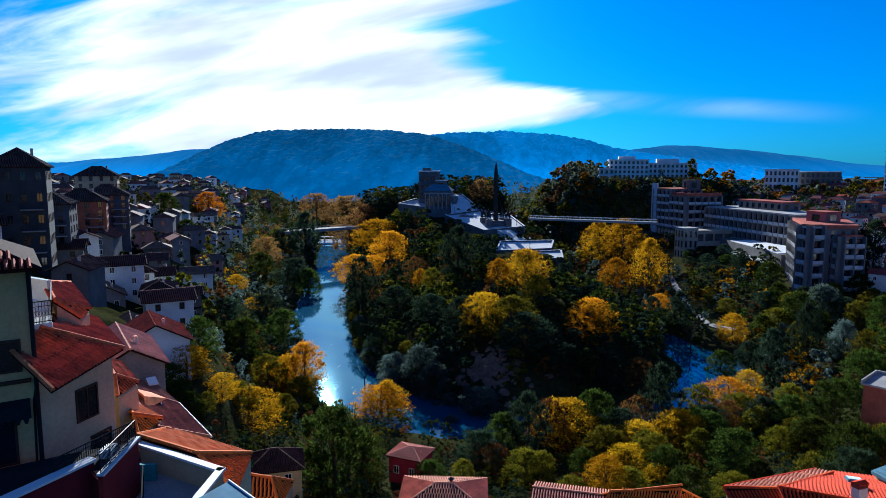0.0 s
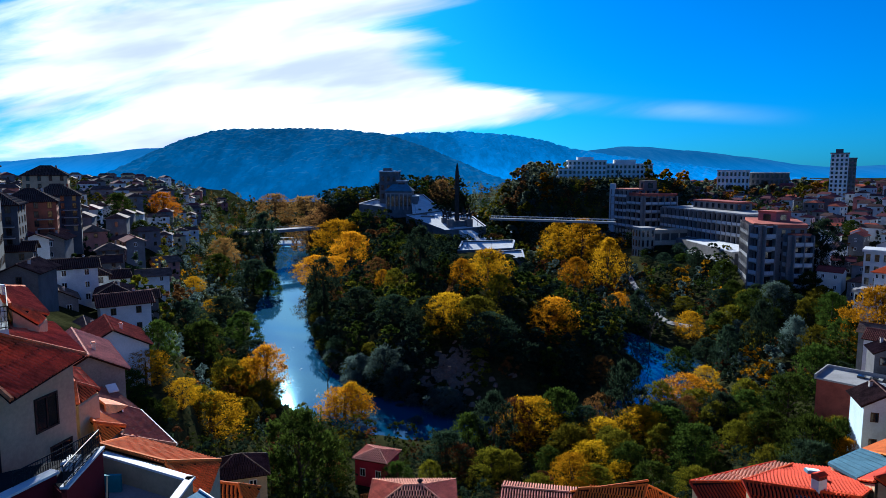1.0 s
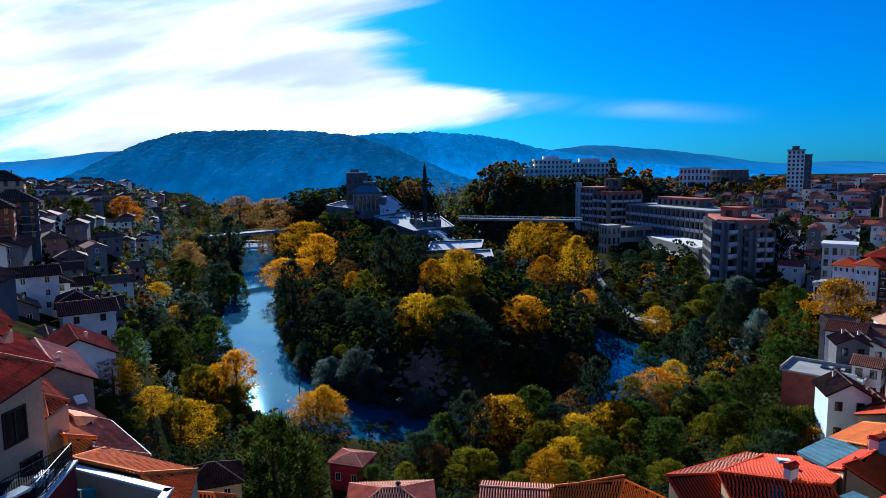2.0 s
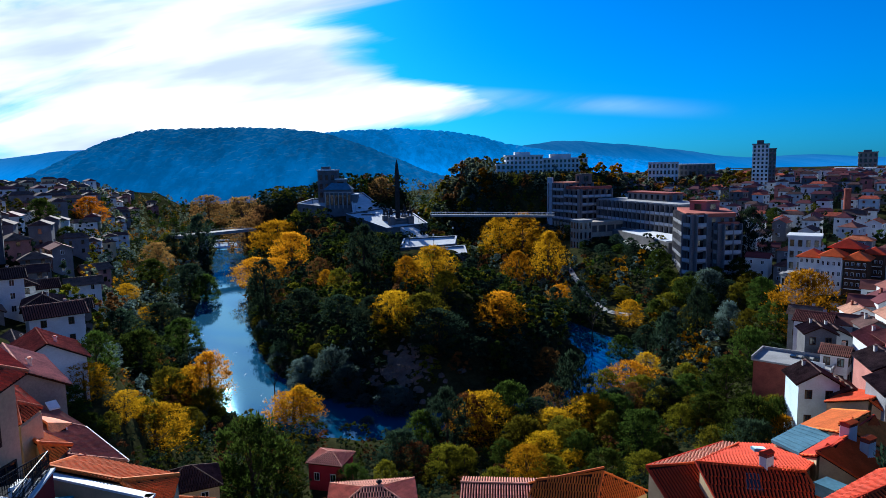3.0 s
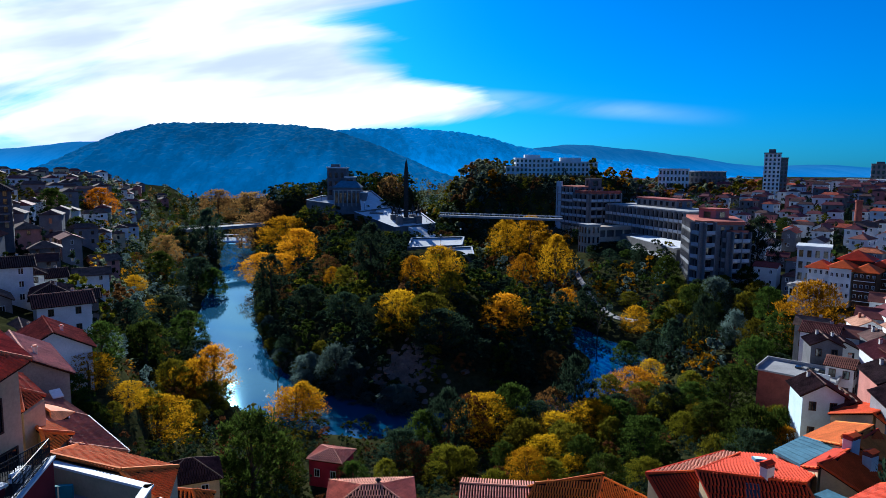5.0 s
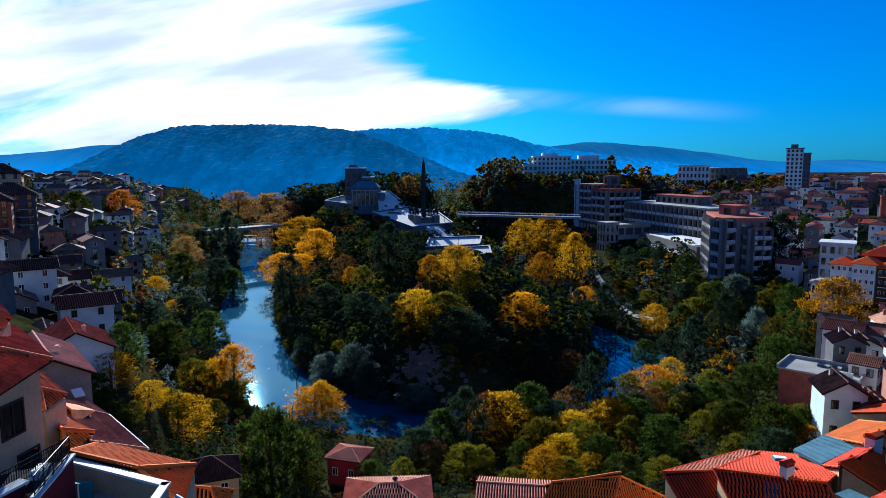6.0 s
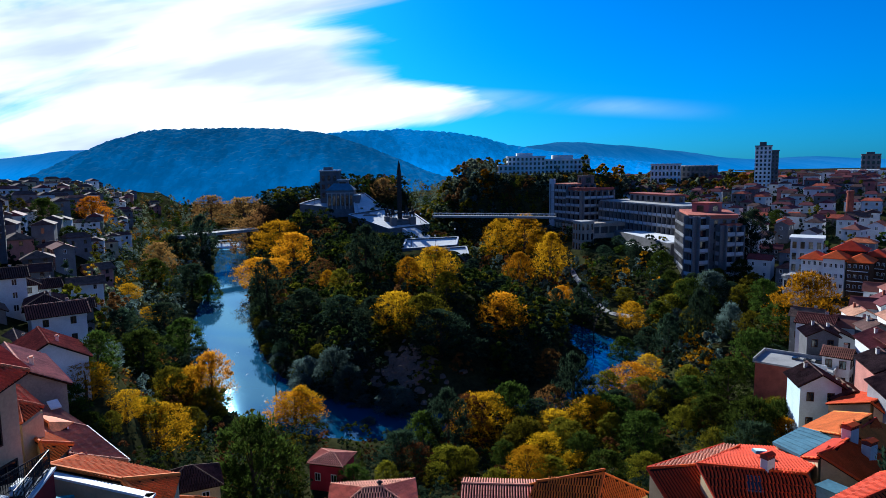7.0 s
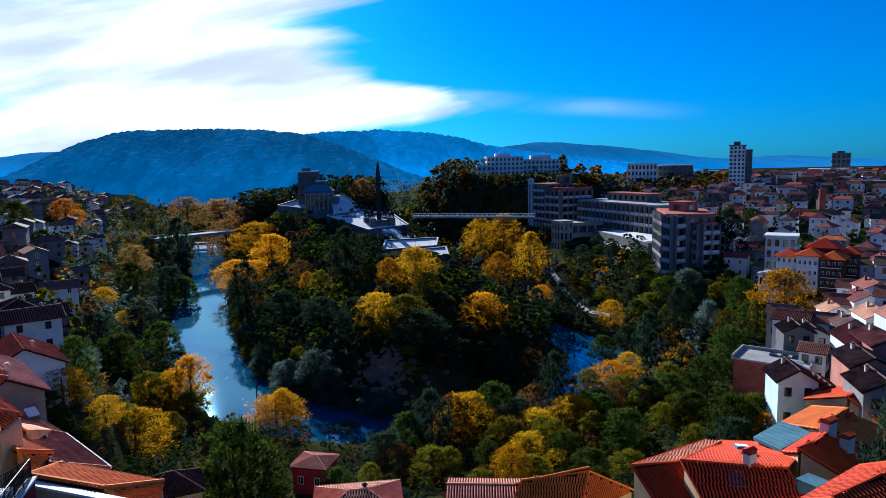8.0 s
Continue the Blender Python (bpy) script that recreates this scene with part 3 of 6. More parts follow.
# ---- trees ----
def crown_mesh(name, material, seed, leaves, size, clumps, width=4.0, low=0.22, shape="round", full=0.0, spray=False):
    """A crown 10 m high: many small leaf sprays in uneven clumps with gaps between them."""
    rng = np.random.default_rng(seed)
    c = []
    for i in range(clumps):
        h = low + (1 - low) * rng.random() ** 1.15
        t = (h - low) / (1 - low)
        r = {"round": math.sqrt(max(0.03, 1 - (2 * t - 0.72) ** 2 / 1.65)), "column": 0.85 * (1 - t ** 3) + 0.1, "cone": 1 - 0.88 * t, "weep": math.sqrt(max(0.05, 1 - t ** 2))}[shape]
        a, q = rng.random() * 2 * math.pi, rng.random() ** 0.5
        c.append((math.cos(a) * r * q * width, math.sin(a) * r * q * width, h * 10, (0.09 + 0.13 * rng.random()) * width * (0.6 if shape == "column" else 1)))
    c = np.array(c)
    pick = rng.integers(0, clumps, leaves)
    d = rng.normal(size=(leaves, 3))
    d /= np.linalg.norm(d, axis=1)[:, None]
    rad = c[pick, 3] * (0.25 + 0.9 * rng.random(leaves))
    pos = c[pick, :3] + d * rad[:, None] * np.array([1, 1, 0.8 if shape != "weep" else 1.3])
    fill = rng.random(leaves) < full
    t = rng.random(leaves) ** 0.9
    span = {"round": np.sqrt(np.maximum(0.03, 1 - (2 * t - 0.72) ** 2 / 1.65)), "column": 0.85 * (1 - t ** 3) + 0.1, "cone": 1 - 0.88 * t, "weep": np.sqrt(np.maximum(0.05, 1 - t ** 2))}[shape]
    a, q = rng.random(leaves) * 2 * math.pi, 0.45 + 0.5 * rng.random(leaves) ** 0.6
    q *= 1 + 0.2 * np.sin(a * 3 + t * 8 + seed) + 0.13 * np.sin(a * 7 - t * 15)
    inner = np.stack([np.cos(a) * span * q * width, np.sin(a) * span * q * width, (low + (1 - low) * t) * 10], 1)
    pos[fill] = inner[fill]
    d[fill] = (np.stack([np.cos(a), np.sin(a), 1.4 * t - 0.5], 1) / np.hypot(1.0, 1.4 * t - 0.5)[:, None])[fill]
    # fit the crown to its height and width
    pos[:, 2] = low * 10 - 0.6 + (pos[:, 2] - pos[:, 2].min()) * (10.6 - low * 10) / np.ptp(pos[:, 2])
    k = width / np.percentile(np.hypot(pos[:, 0], pos[:, 1]), 97)
    pos[:, :2] *= k
    c[:, :2] *= k
    nrm = d + rng.normal(size=(leaves, 3)) * 0.3 + np.array([0, 0, 0.35])
    nrm /= np.linalg.norm(nrm, axis=1)[:, None]
    side = np.cross(nrm, rng.normal(size=(leaves, 3)))
    side /= np.linalg.norm(side, axis=1)[:, None]
    up = np.cross(nrm, side)
    if spray:
        up = d * 0.6 + np.array([0, 0, 0.75]) + rng.normal(size=(leaves, 3)) * 0.35
        up /= np.linalg.norm(up, axis=1)[:, None]
        side = np.cross(up, rng.normal(size=(leaves, 3)))
        side *= 0.55 / np.linalg.norm(side, axis=1)[:, None]
        up *= 1.5
    s = size * (0.6 + 0.8 * rng.random(leaves))[:, None]
    quad = np.stack([pos - side * s - up * s * 0.5, pos + side * s - up * s * 0.5, pos + up * s * 0.9 + nrm * s * 0.2], 1)
    verts = quad.reshape(-1, 3)
    me = bpy.data.meshes.new(name)
    me.from_pydata(verts.tolist(), [], np.arange(len(verts)).reshape(-1, 3).tolist())
    me.materials.append(material)
    return me, c


def trunk_mesh(c, seed, thick=0.24):
    bm = bmesh.new()
    rng = random.Random(seed)
    tube(bm, (0, 0, -1.0), (0.05, 0.02, 3.2), thick * 1.25, thick * 0.8, 7)
    tube(bm, (0.05, 0.02, 3.1), (0.1, -0.05, 7.2), thick * 0.8, thick * 0.25, 6)
    for k in range(7):
        x, y, z, r = c[rng.randrange(len(c))]
        zb = min(max(1.8, z * 0.5), 5.5)
        tube(bm, (0.05, 0.0, zb), (x * 0.75, y * 0.75, max(z, zb + 0.5)), thick * 0.42, thick * 0.1, 5)
    me = bpy.data.meshes.new("trunk")
    bm.to_mesh(me), bm.free(), me.materials.append(BARK)
    return me


SPECIES = {
    "green": ("round", "leafy green tree on the valley slope", 4160, 0.189, 129), "dark": ("round", "dark green tree on the shaded slope", 3881, 0.189, 115),
    "olive": ("round", "olive and yellowing tree on the slope", 4160, 0.182, 129), "yellow": ("round", "bright yellow autumn tree in the valley", 3536, 0.153, 115),
    "gold": ("round", "golden yellow autumn tree on the slope", 3328, 0.158, 129), "orange": ("round", "orange autumn tree on the slope", 3120, 0.166, 100),
    "rust": ("round", "rust-brown autumn tree with thinning leaves", 2773, 0.160, 105), "silver": ("weep", "silvery green willow by the river", 4715, 0.160, 115),
    "russet": ("round", "russet-brown autumn tree up the valley", 3120, 0.166, 110), "pale": ("round", "tree on the far hill, leaves paled as if by haze", 1760, 0.218, 40), "poplar": ("column", "tall golden poplar in autumn leaf", 3536, 0.153, 154), "fir": ("cone", "dark conifer among the houses", 3328, 0.160, 154),
}
MADE = {}


def tree(kind, x, y, h, r, z=None, variant=None):
    """Plants a tree h metres high with a crown r metres in radius."""
    shape, label, leaves, size, clumps = SPECIES[kind]
    mat_key = {"poplar": "gold", "fir": "dark"}.get(kind, kind)
    variant = (int(abs(x * 7 + y * 13)) % 3) if variant is None else variant
    z = float(height(x, y)) if z is None else z
    m = Matrix.Translation((x, y, z)) @ pose(0, 0, 0, 0, 0, (x * 47 + y * 31) % 360) @ Matrix.Diagonal((r / 4, r / 4, h / 10, 1))
    key = kind, variant
    if key in MADE:
        return copy_thing(MADE[key], m)
    me, c = crown_mesh("crown", LEAF[mat_key], 11 + variant * 5 + len(kind), int(leaves * 2.0), size * 0.82, clumps, low=0.09, shape=shape, full=0.32 if mat_key in ("gold", "yellow", "orange") else 0.16, spray=True)
    top = new("tree")
    tagged(top, label, "tree", kind + " trees of the valley")
    part("trunk", trunk_mesh(c, variant), None, top)
    part("crown", me, None, top)
    top.matrix_basis = m
    MADE[key] = top
    return top


def woodland(kind, spots, label, leaves=420, size=0.42):
    """Many distant trees as one mass. spots: x, y, height, radius."""
    shape, _, _, _, clumps = SPECIES[kind]
    rng = np.random.default_rng(len(spots))
    forms = []
    for v in range(4):
        me, _ = crown_mesh("form", LEAF[{"poplar": "gold", "fir": "dark"}.get(kind, kind)], 100 + v, leaves, size, 26, low=0.05, shape=shape)
        co = np.empty(len(me.vertices) * 3)
        me.vertices.foreach_get("co", co)
        forms.append(co.reshape(-1, 3))
        bpy.data.meshes.remove(me)
    out = []
    for i, (x, y, h, r) in enumerate(spots):
        a = rng.random() * 6.28
        q = forms[i % 4] @ np.array([[math.cos(a), math.sin(a), 0], [-math.sin(a), math.cos(a), 0], [0, 0, 1]])
        out.append(q * (r / 4, r / 4, h / 10) + (x, y, float(height(x, y)) - 0.3))
    v = np.concatenate(out)
    me = bpy.data.meshes.new("woodland")
    me.from_pydata(v.tolist(), [], np.arange(len(v)).reshape(-1, 3).tolist())
    me.materials.append(LEAF[{"poplar": "gold", "fir": "dark"}.get(kind, kind)])
    return tagged(new("woodland", me), label, "trees", kind="stuff")


def bare_tree(x, y, h, label):
    """A leafless tree: trunk and forking branches."""
    top = thing("tree", x, y, max(float(height(x, y)), 0.2), 0, label, "tree")
    rng, bm = random.Random(4), bmesh.new()

    def fork(p, d, length, r, level):
        q = p + d * length
        tube(bm, p, q, r, r * 0.6, 5)
        if level:
            for _ in range(3 if level > 1 else 4):
                e = (d + Vector((rng.uniform(-0.8, 0.8), rng.uniform(-0.8, 0.8), rng.uniform(-0.1, 0.5)))).normalized()
                fork(q, e, length * rng.uniform(0.55, 0.8), r * 0.55, level - 1)

    fork(Vector((0, 0, -0.5)), Vector((0, 0, 1)), h * 0.36, h * 0.022, 4)
    part("trunk", bm, BARK, top)
    return top


# ---- the headland: monument, terraces, gallery, bridges ----
def monument():
    top = thing("monument", 25.9, 324, 24.9, 12, "dark stone sword monument with bronze riders on a paved terrace", "monument")
    bm = boxed(-5, 5, -5, 5, -2.0, 0.9, bevel=0.1)
    box(bm, -3.6, 3.6, -3.6, 3.6, 0.9, 2.0, bevel=0.1)
    part("plinth", bm, DARKCON, top)
    bm = bmesh.new()
    for z0, z1, r0, r1 in ((2.0, 25.0, 1.25, 1.0), (25.0, 28.4, 1.0, 0.62), (28.4, 30.6, 0.62, 0.05)):
        lo = [bm.verts.new((a * r0, b * r0 * 0.6, z0)) for a, b in ((-1, 0), (0, -1), (1, 0), (0, 1))]
        hi = [bm.verts.new((a * r1, b * r1 * 0.6, z1)) for a, b in ((-1, 0), (0, -1), (1, 0), (0, 1))]
        for i in range(4):
            bm.faces.new((lo[i], lo[(i + 1) % 4], hi[(i + 1) % 4], hi[i]))
    part("blade", bm, BRONZE, top, "tall dark sword blade")
    bm = boxed(-2.2, 2.2, -0.8, 0.8, 4.4, 5.4, bevel=0.15)
    part("guard", bm, BRONZE, top)
    for k in range(4):
        a = radians(45 + 90 * k)
        x, y = 6.8 * math.cos(a), 6.8 * math.sin(a)
        bm = boxed(x - 1.5, x + 1.5, y - 1.5, y + 1.5, -1.5, 3.0, bevel=0.12)
        part("pedestal", bm, DARKCON, top)


monument()
for k in range(4):
    a = radians(57 + 90 * k)
    bm = bmesh.new()
    tube(bm, (-1.3, 0, 2.1), (1.1, 0, 2.3), 0.75, 0.7, 8)
    tube(bm, (0.9, 0, 2.4), (1.9, 0, 3.8), 0.5, 0.3, 7)
    tube(bm, (1.7, 0, 3.8), (2.5, 0, 3.4), 0.32, 0.2, 6)
    for x in (-1.1, 0.9):
        for y in (-0.4, 0.4):
            tube(bm, (x, y, 0), (x, y, 2.0), 0.16, 0.26, 5)
    tube(bm, (0, 0, 2.6), (0.1, 0, 4.6), 0.55, 0.42, 7)
    tube(bm, (0.1, 0, 4.6), (0.1, 0, 5.2), 0.28, 0.2, 6)
    ob = part("statue", bm, BRONZE)
    ob.matrix_basis = pose(25.9 + 6.8 * math.cos(a), 324 + 6.8 * math.sin(a), 27.9, 0, 0, 57 + 90 * k)
    tagged(ob, "dark bronze horse statue on a stone pedestal", "statue", "statues round the monument")


def terrace(name, points, deep, label):
    """A paved terrace that climbs with the ground. points: x, y, z."""
    top = thing(name, 0, 0, 0, 0, label, "terrace", kind="structure")
    bm = bmesh.new()
    slab(bm, points, 0.25)
    part("paving", bm, STONE, top)
    c = Vector((sum(p[0] for p in points), sum(p[1] for p in points), 0)) / len(points)
    for a, b in zip(points, points[1:] + points[:1]):
        a, b = Vector(a), Vector(b)
        bm = bmesh.new()
        v = [bm.verts.new(p) for p in (a - Vector((0, 0, deep)), b - Vector((0, 0, deep)), b + Vector((0, 0, 0.5)), a + Vector((0, 0, 0.5)))]
        f = bm.faces.new(v)
        out = Vector(((b - a).y, -(b - a).x, 0)).normalized() * 0.5
        g = bmesh.ops.extrude_face_region(bm, geom=[f])
        bmesh.ops.translate(bm, verts=[q for q in g["geom"] if isinstance(q, bmesh.types.BMVert)], vec=out)
        part("retaining_wall", bm, DARKCON, top)
        bm = bmesh.new()
        d = b - a
        turn, dip = math.degrees(math.atan2(d.y, d.x)), math.degrees(math.atan2(d.z, math.hypot(d.x, d.y)))
        box(bm, 0, d.length, -0.6, 0.1, 0.5, 0.64, m=pose(*a, 0, 0, turn) @ pose(0, 0, 0, 0, -dip, 0))
        part("coping", bm, STONE, top)
    return top


terrace("terrace", [(1.2, 343.3, 27.8), (19.6, 310.4, 22.9), (39.3, 318.3, 24.0), (34.9, 340.6, 27.4), (20.1, 354.3, 29.5)], 6, "pale stone terrace round the monument")
terrace("terrace", [(4.9, 345, 28.2), (20.2, 354.6, 29.7), (10.4, 374, 37.4), (4.3, 374, 37.4)], 6, "pale stone ramp climbing from the monument to the gallery")
terrace("terrace", [(-24.9, 370, 32.4), (-6.2, 362, 30.2), (-1.9, 365, 30.9), (-16.0, 378, 34.6)], 6, "pale stone forecourt of the gallery")
terrace("terrace", [(23, 279, 17.0), (45, 274, 18.6), (48, 286, 20.6), (26, 292, 19.6)], 5, "pale stone lower terrace below the monument")
terrace("terrace", [(33, 264, 15.2), (47.5, 260, 16.4), (48.5, 270, 18.2), (33, 275, 16.9)], 4, "pale stone lowest terrace among trees")
for x, y, z, w, d in ((12, 341, 27.45, 7, 2.0), (9, 347, 28.5, 6, 2.0), (22, 341, 27.4, 5, 1.5)):
    bed = thing("flower_bed", x, y, z, -10, "dark planted bed with stone kerb on the terrace", "flower bed")
    part("kerb", boxed(-w / 2, w / 2, -d / 2, d / 2, -1.2, 0.45, bevel=0.05), DARKCON, bed)
    part("soil", boxed(-w / 2 + 0.3, w / 2 - 0.3, -d / 2 + 0.3, d / 2 - 0.3, 0.45, 0.6), GRASS, bed)
# a stair runs down between the terraces
stair = thing("stairs", 37.4, 291, 18.9, 21.8, "long pale stone stairs between terraces", "stairs", kind="structure")
for k in range(18):
    part("step", boxed(-3.3, 3.3, k * 1.28, k * 1.28 + 1.33, -3.0, 0.24 * (k + 1)), STONE, stair)


def gallery():
    top = thing("gallery", 0, 366, 31.2, -8, "dark stone art gallery with a tall rear block and arcade", "building")
    part("wall", boxed(-14.5, -4, 4, 14, -6, 19.2), GREYPL, top, "tall rear block")
    part("roof", boxed(-15, -3.5, 3.5, 14.5, 19.2, 19.9), STONE, top)
    part("wall", boxed(-12.5, -8, 5, 10, 19.9, 21.4), GREYPL, top)
    part("wall", boxed(-9, 5, -8, 4, -6, 9.2), GREYPL, top)
    bm = bmesh.new()
    for s in (((-9.6, -8.6, 9.1), (5.6, -8.6, 9.1), (2, -2, 12.6), (-6, -2, 12.6)), ((5.6, -8.6, 9.1), (5.6, 4.6, 9.1), (2, -2, 12.6)),
              ((5.6, 4.6, 9.1), (-9.6, 4.6, 9.1), (-6, -2, 12.6), (2, -2, 12.6)), ((-9.6, 4.6, 9.1), (-9.6, -8.6, 9.1), (-6, -2, 12.6))):
        slab(bm, s, 0.3)
    part("roof", bm, SHEET, top)
    part("wall", boxed(-3.8, 1.5, -2, 4, 9.2, 14.2), GREYPL, top)
    part("roof", boxed(-4.2, 1.9, -2.5, 4.5, 14.2, 14.8), STONE, top)
    part("wall", boxed(5.004, 8.0, -5, 3, -6, 6.0), GREYPL, top)
    part("roof", boxed(4.9, 8.4, -5.4, 3.4, 6.0, 6.5), STONE, top)
    part("cornice", boxed(-9.3, 5.3, -8.5, -7.996, 7.3, 7.8), CONCRETE, top)
    for k in range(6):
        part("window", boxed(-8.2 + k * 2.3, -6.9 + k * 2.3, -8.2, -7.9, 0.8, 6.2), GLASS, top)
        part("column", boxed(-8.9 + k * 2.35, -8.4 + k * 2.35, -8.9, -8.05, -1, 7.3, bevel=0.06), CONCRETE, top)
    for k in range(3):
        for r in range(3):
            part("window", boxed(-13.4 + k * 3.2, -11.9 + k * 3.2, 3.8, 4.1, 4.5 + r * 4.8, 7.2 + r * 4.8), GLASS, top)
    part("window", boxed(-2.9, 0.6, -2.2, -1.9, 10.4, 13.2), GLASS, top)


gallery()


def bridge(name, a, b, width, deck, piers, rail, label, base=-2.0):
    a, b = Vector(a), Vector(b)
    d = b - a
    top = thing(name, a.x, a.y, a.z, math.degrees(math.atan2(d.y, d.x)), label, "bridge")
    part("deck", boxed(0, d.length, -width / 2, width / 2, -deck, 0), CONCRETE, top)
    for s in (-1, 1):
        bm = boxed(0, d.length, s * width / 2 - 0.08, s * width / 2 + 0.08, rail - 0.12, rail)
        for k in range(int(d.length / 2.5)):
            box(bm, k * 2.5, k * 2.5 + 0.1, s * width / 2 - 0.05, s * width / 2 + 0.05, 0, rail - 0.12)
        part("railing", bm, WHITE if rail > 1 else CONCRETE, top)
    for k in piers:
        part("pier", boxed(d.length * k - 1.0, d.length * k + 1.0, -width * 0.35, width * 0.35, base - a.z, -deck), CONCRETE, top)
    return top


bridge("footbridge", (43, 326, 28.0), (98, 300, 30.4), 3.4, 1.0, (), 1.1, "long narrow footbridge over the wooded gorge")
bridge("road_bridge", (-90, 366, 17.6), (-54, 399, 19.6), 9.0, 1.6, (0.35,), 0.9, "low concrete road bridge over the river")



def weir():
    """A low weir across the river above the bridge, with a painted apron and piers."""
    top = thing("weir", -84, 462, 0, 8, "low concrete weir with pale blue painted apron", "weir")
    part("sill", boxed(-13, 13, 0, 3, -2, 2.4, bevel=0.2), CONCRETE, top)
    bm = bmesh.new()
    slab(bm, ((-12.6, -9, 0.2), (12.6, -9, 0.2), (12.6, -0.1, 2.2), (-12.6, -0.1, 2.2)), 0.5)
    part("apron", bm, BLUEPL, top, "pale blue sloping apron")
    for k in range(5):
        part("pier", boxed(-12 + k * 6 - 0.5, -12 + k * 6 + 0.5, -1.5, 3.6, -2, 4.0, bevel=0.1), CONCRETE, top)
    part("walkway", boxed(-13.4, 13.4, 0.6, 2.2, 4.004, 4.4), STONE, top)


weir()


def street_lamp(x, y, z):
    """A slim lamp post with a white globe."""
    top = thing("street_lamp", x, y, z, 0, "slim dark lamp post with a white globe on the terrace", "street lamp", "lamps of the terraces")
    bm = bmesh.new()
    tube(bm, (0, 0, -0.3), (0, 0, 0.5), 0.16, 0.12, 8)
    tube(bm, (0, 0, 0.5), (0, 0, 4.2), 0.08, 0.06, 8)
    part("post", bm, IRON, top)
    bm = bmesh.new()
    bmesh.ops.create_icosphere(bm, subdivisions=2, radius=0.42, matrix=Matrix.Translation((0, 0, 4.6)))
    part("globe", bm, WHITE, top, "white glass globe", smooth=True)


for x, y, z in ((27, 282, 17.6), (37, 279, 18.1), (46.5, 284, 20.3), (22, 317, 23.9), (36, 322, 24.6), (6, 346, 28.2), (-17, 371, 32.6)):
    street_lamp(x, y, z)

# ---- the hotel of raw concrete on the far bank ----
def block(top, name, points, z0, z1, wall, roof_mat, storeys, base, skip=(), win=1.6, loggia=False, lip=0.5, plain=()):
    """A wing over a plan outline, with a flat roof and windows or deep loggias on its sides."""
    body = part("wing", prismed(points, z0, z1), wall, top, name)
    cx, cy = sum(p[0] for p in points) / len(points), sum(p[1] for p in points) / len(points)
    grown = [(cx + (x - cx) * 1.03, cy + (y - cy) * 1.03) for x, y in points]
    part("roof", prismed(grown, z1, z1 + lip), roof_mat, body)
    hs = (z1 - base) / storeys
    for i, ((x0, y0), (x1, y1)) in enumerate(zip(points, points[1:] + points[:1])):
        if i in skip:
            continue
        d = Vector((x1 - x0, y1 - y0, 0))
        turn, k = math.degrees(math.atan2(d.y, d.x)), max(1, int(d.length / (win * 1.9)))
        open_side = loggia and i not in plain
        # Behind balconies the panes are widened, dark for the shade in the loggias.
        wide = d.length / k * (0.44 if open_side else 0.2)
        for s in range(storeys):
            z = base + hs * s
            if open_side:
                ob = part("balcony", boxed(0.15, d.length - 0.15, -1.2, 0.0, z, z + 0.22), CONCRETE, body)
                ob.matrix_basis = pose(x0, y0, 0, 0, 0, turn)
                ob = part("balcony_front", boxed(0.15, d.length - 0.15, -1.22, -1.08, z + 0.22, z + 1.05), PALECON, body)
                ob.matrix_basis = pose(x0, y0, 0, 0, 0, turn)
            for q in range(k + 1) if open_side and s == 0 else ():
                ob = part("fin", boxed(-0.13, 0.13, -1.35, 0.0, base - 0.5, z1 + 0.2, m=pose(q / k * d.length, 0, 0)), RAW, body)
                ob.matrix_basis = pose(x0, y0, 0, 0, 0, turn)
            for q in range(k):
                c = (q + 0.5) / k * d.length
                ob = part("window", boxed(c - wide, c + wide, -0.06, 0.05, z + hs * 0.22, z + hs * 0.86), GLASS, body)
                ob.matrix_basis = pose(x0, y0, 0, 0, 0, turn)
    return body


RAW = matter("raw_grey_concrete", (0.155, 0.15, 0.155), 0.9, 0.4, 0.12, 3.0, 0.3, each=0.06)
RAWCREAM = matter("stained_cream_concrete", (0.40, 0.34, 0.26), 0.9, 0.35, 0.15, 3.0, 0.3, each=0.05)
PALECON = matter("pale_balcony_concrete", (0.40, 0.41, 0.43), 0.9, 0.25, 0.2, 3.0, 0.3, each=0.05)
REDROOF = matter("red_brown_flat_roof", (0.36, 0.10, 0.07), 0.9, 0.3, 0.2, 4.0, 0.3)


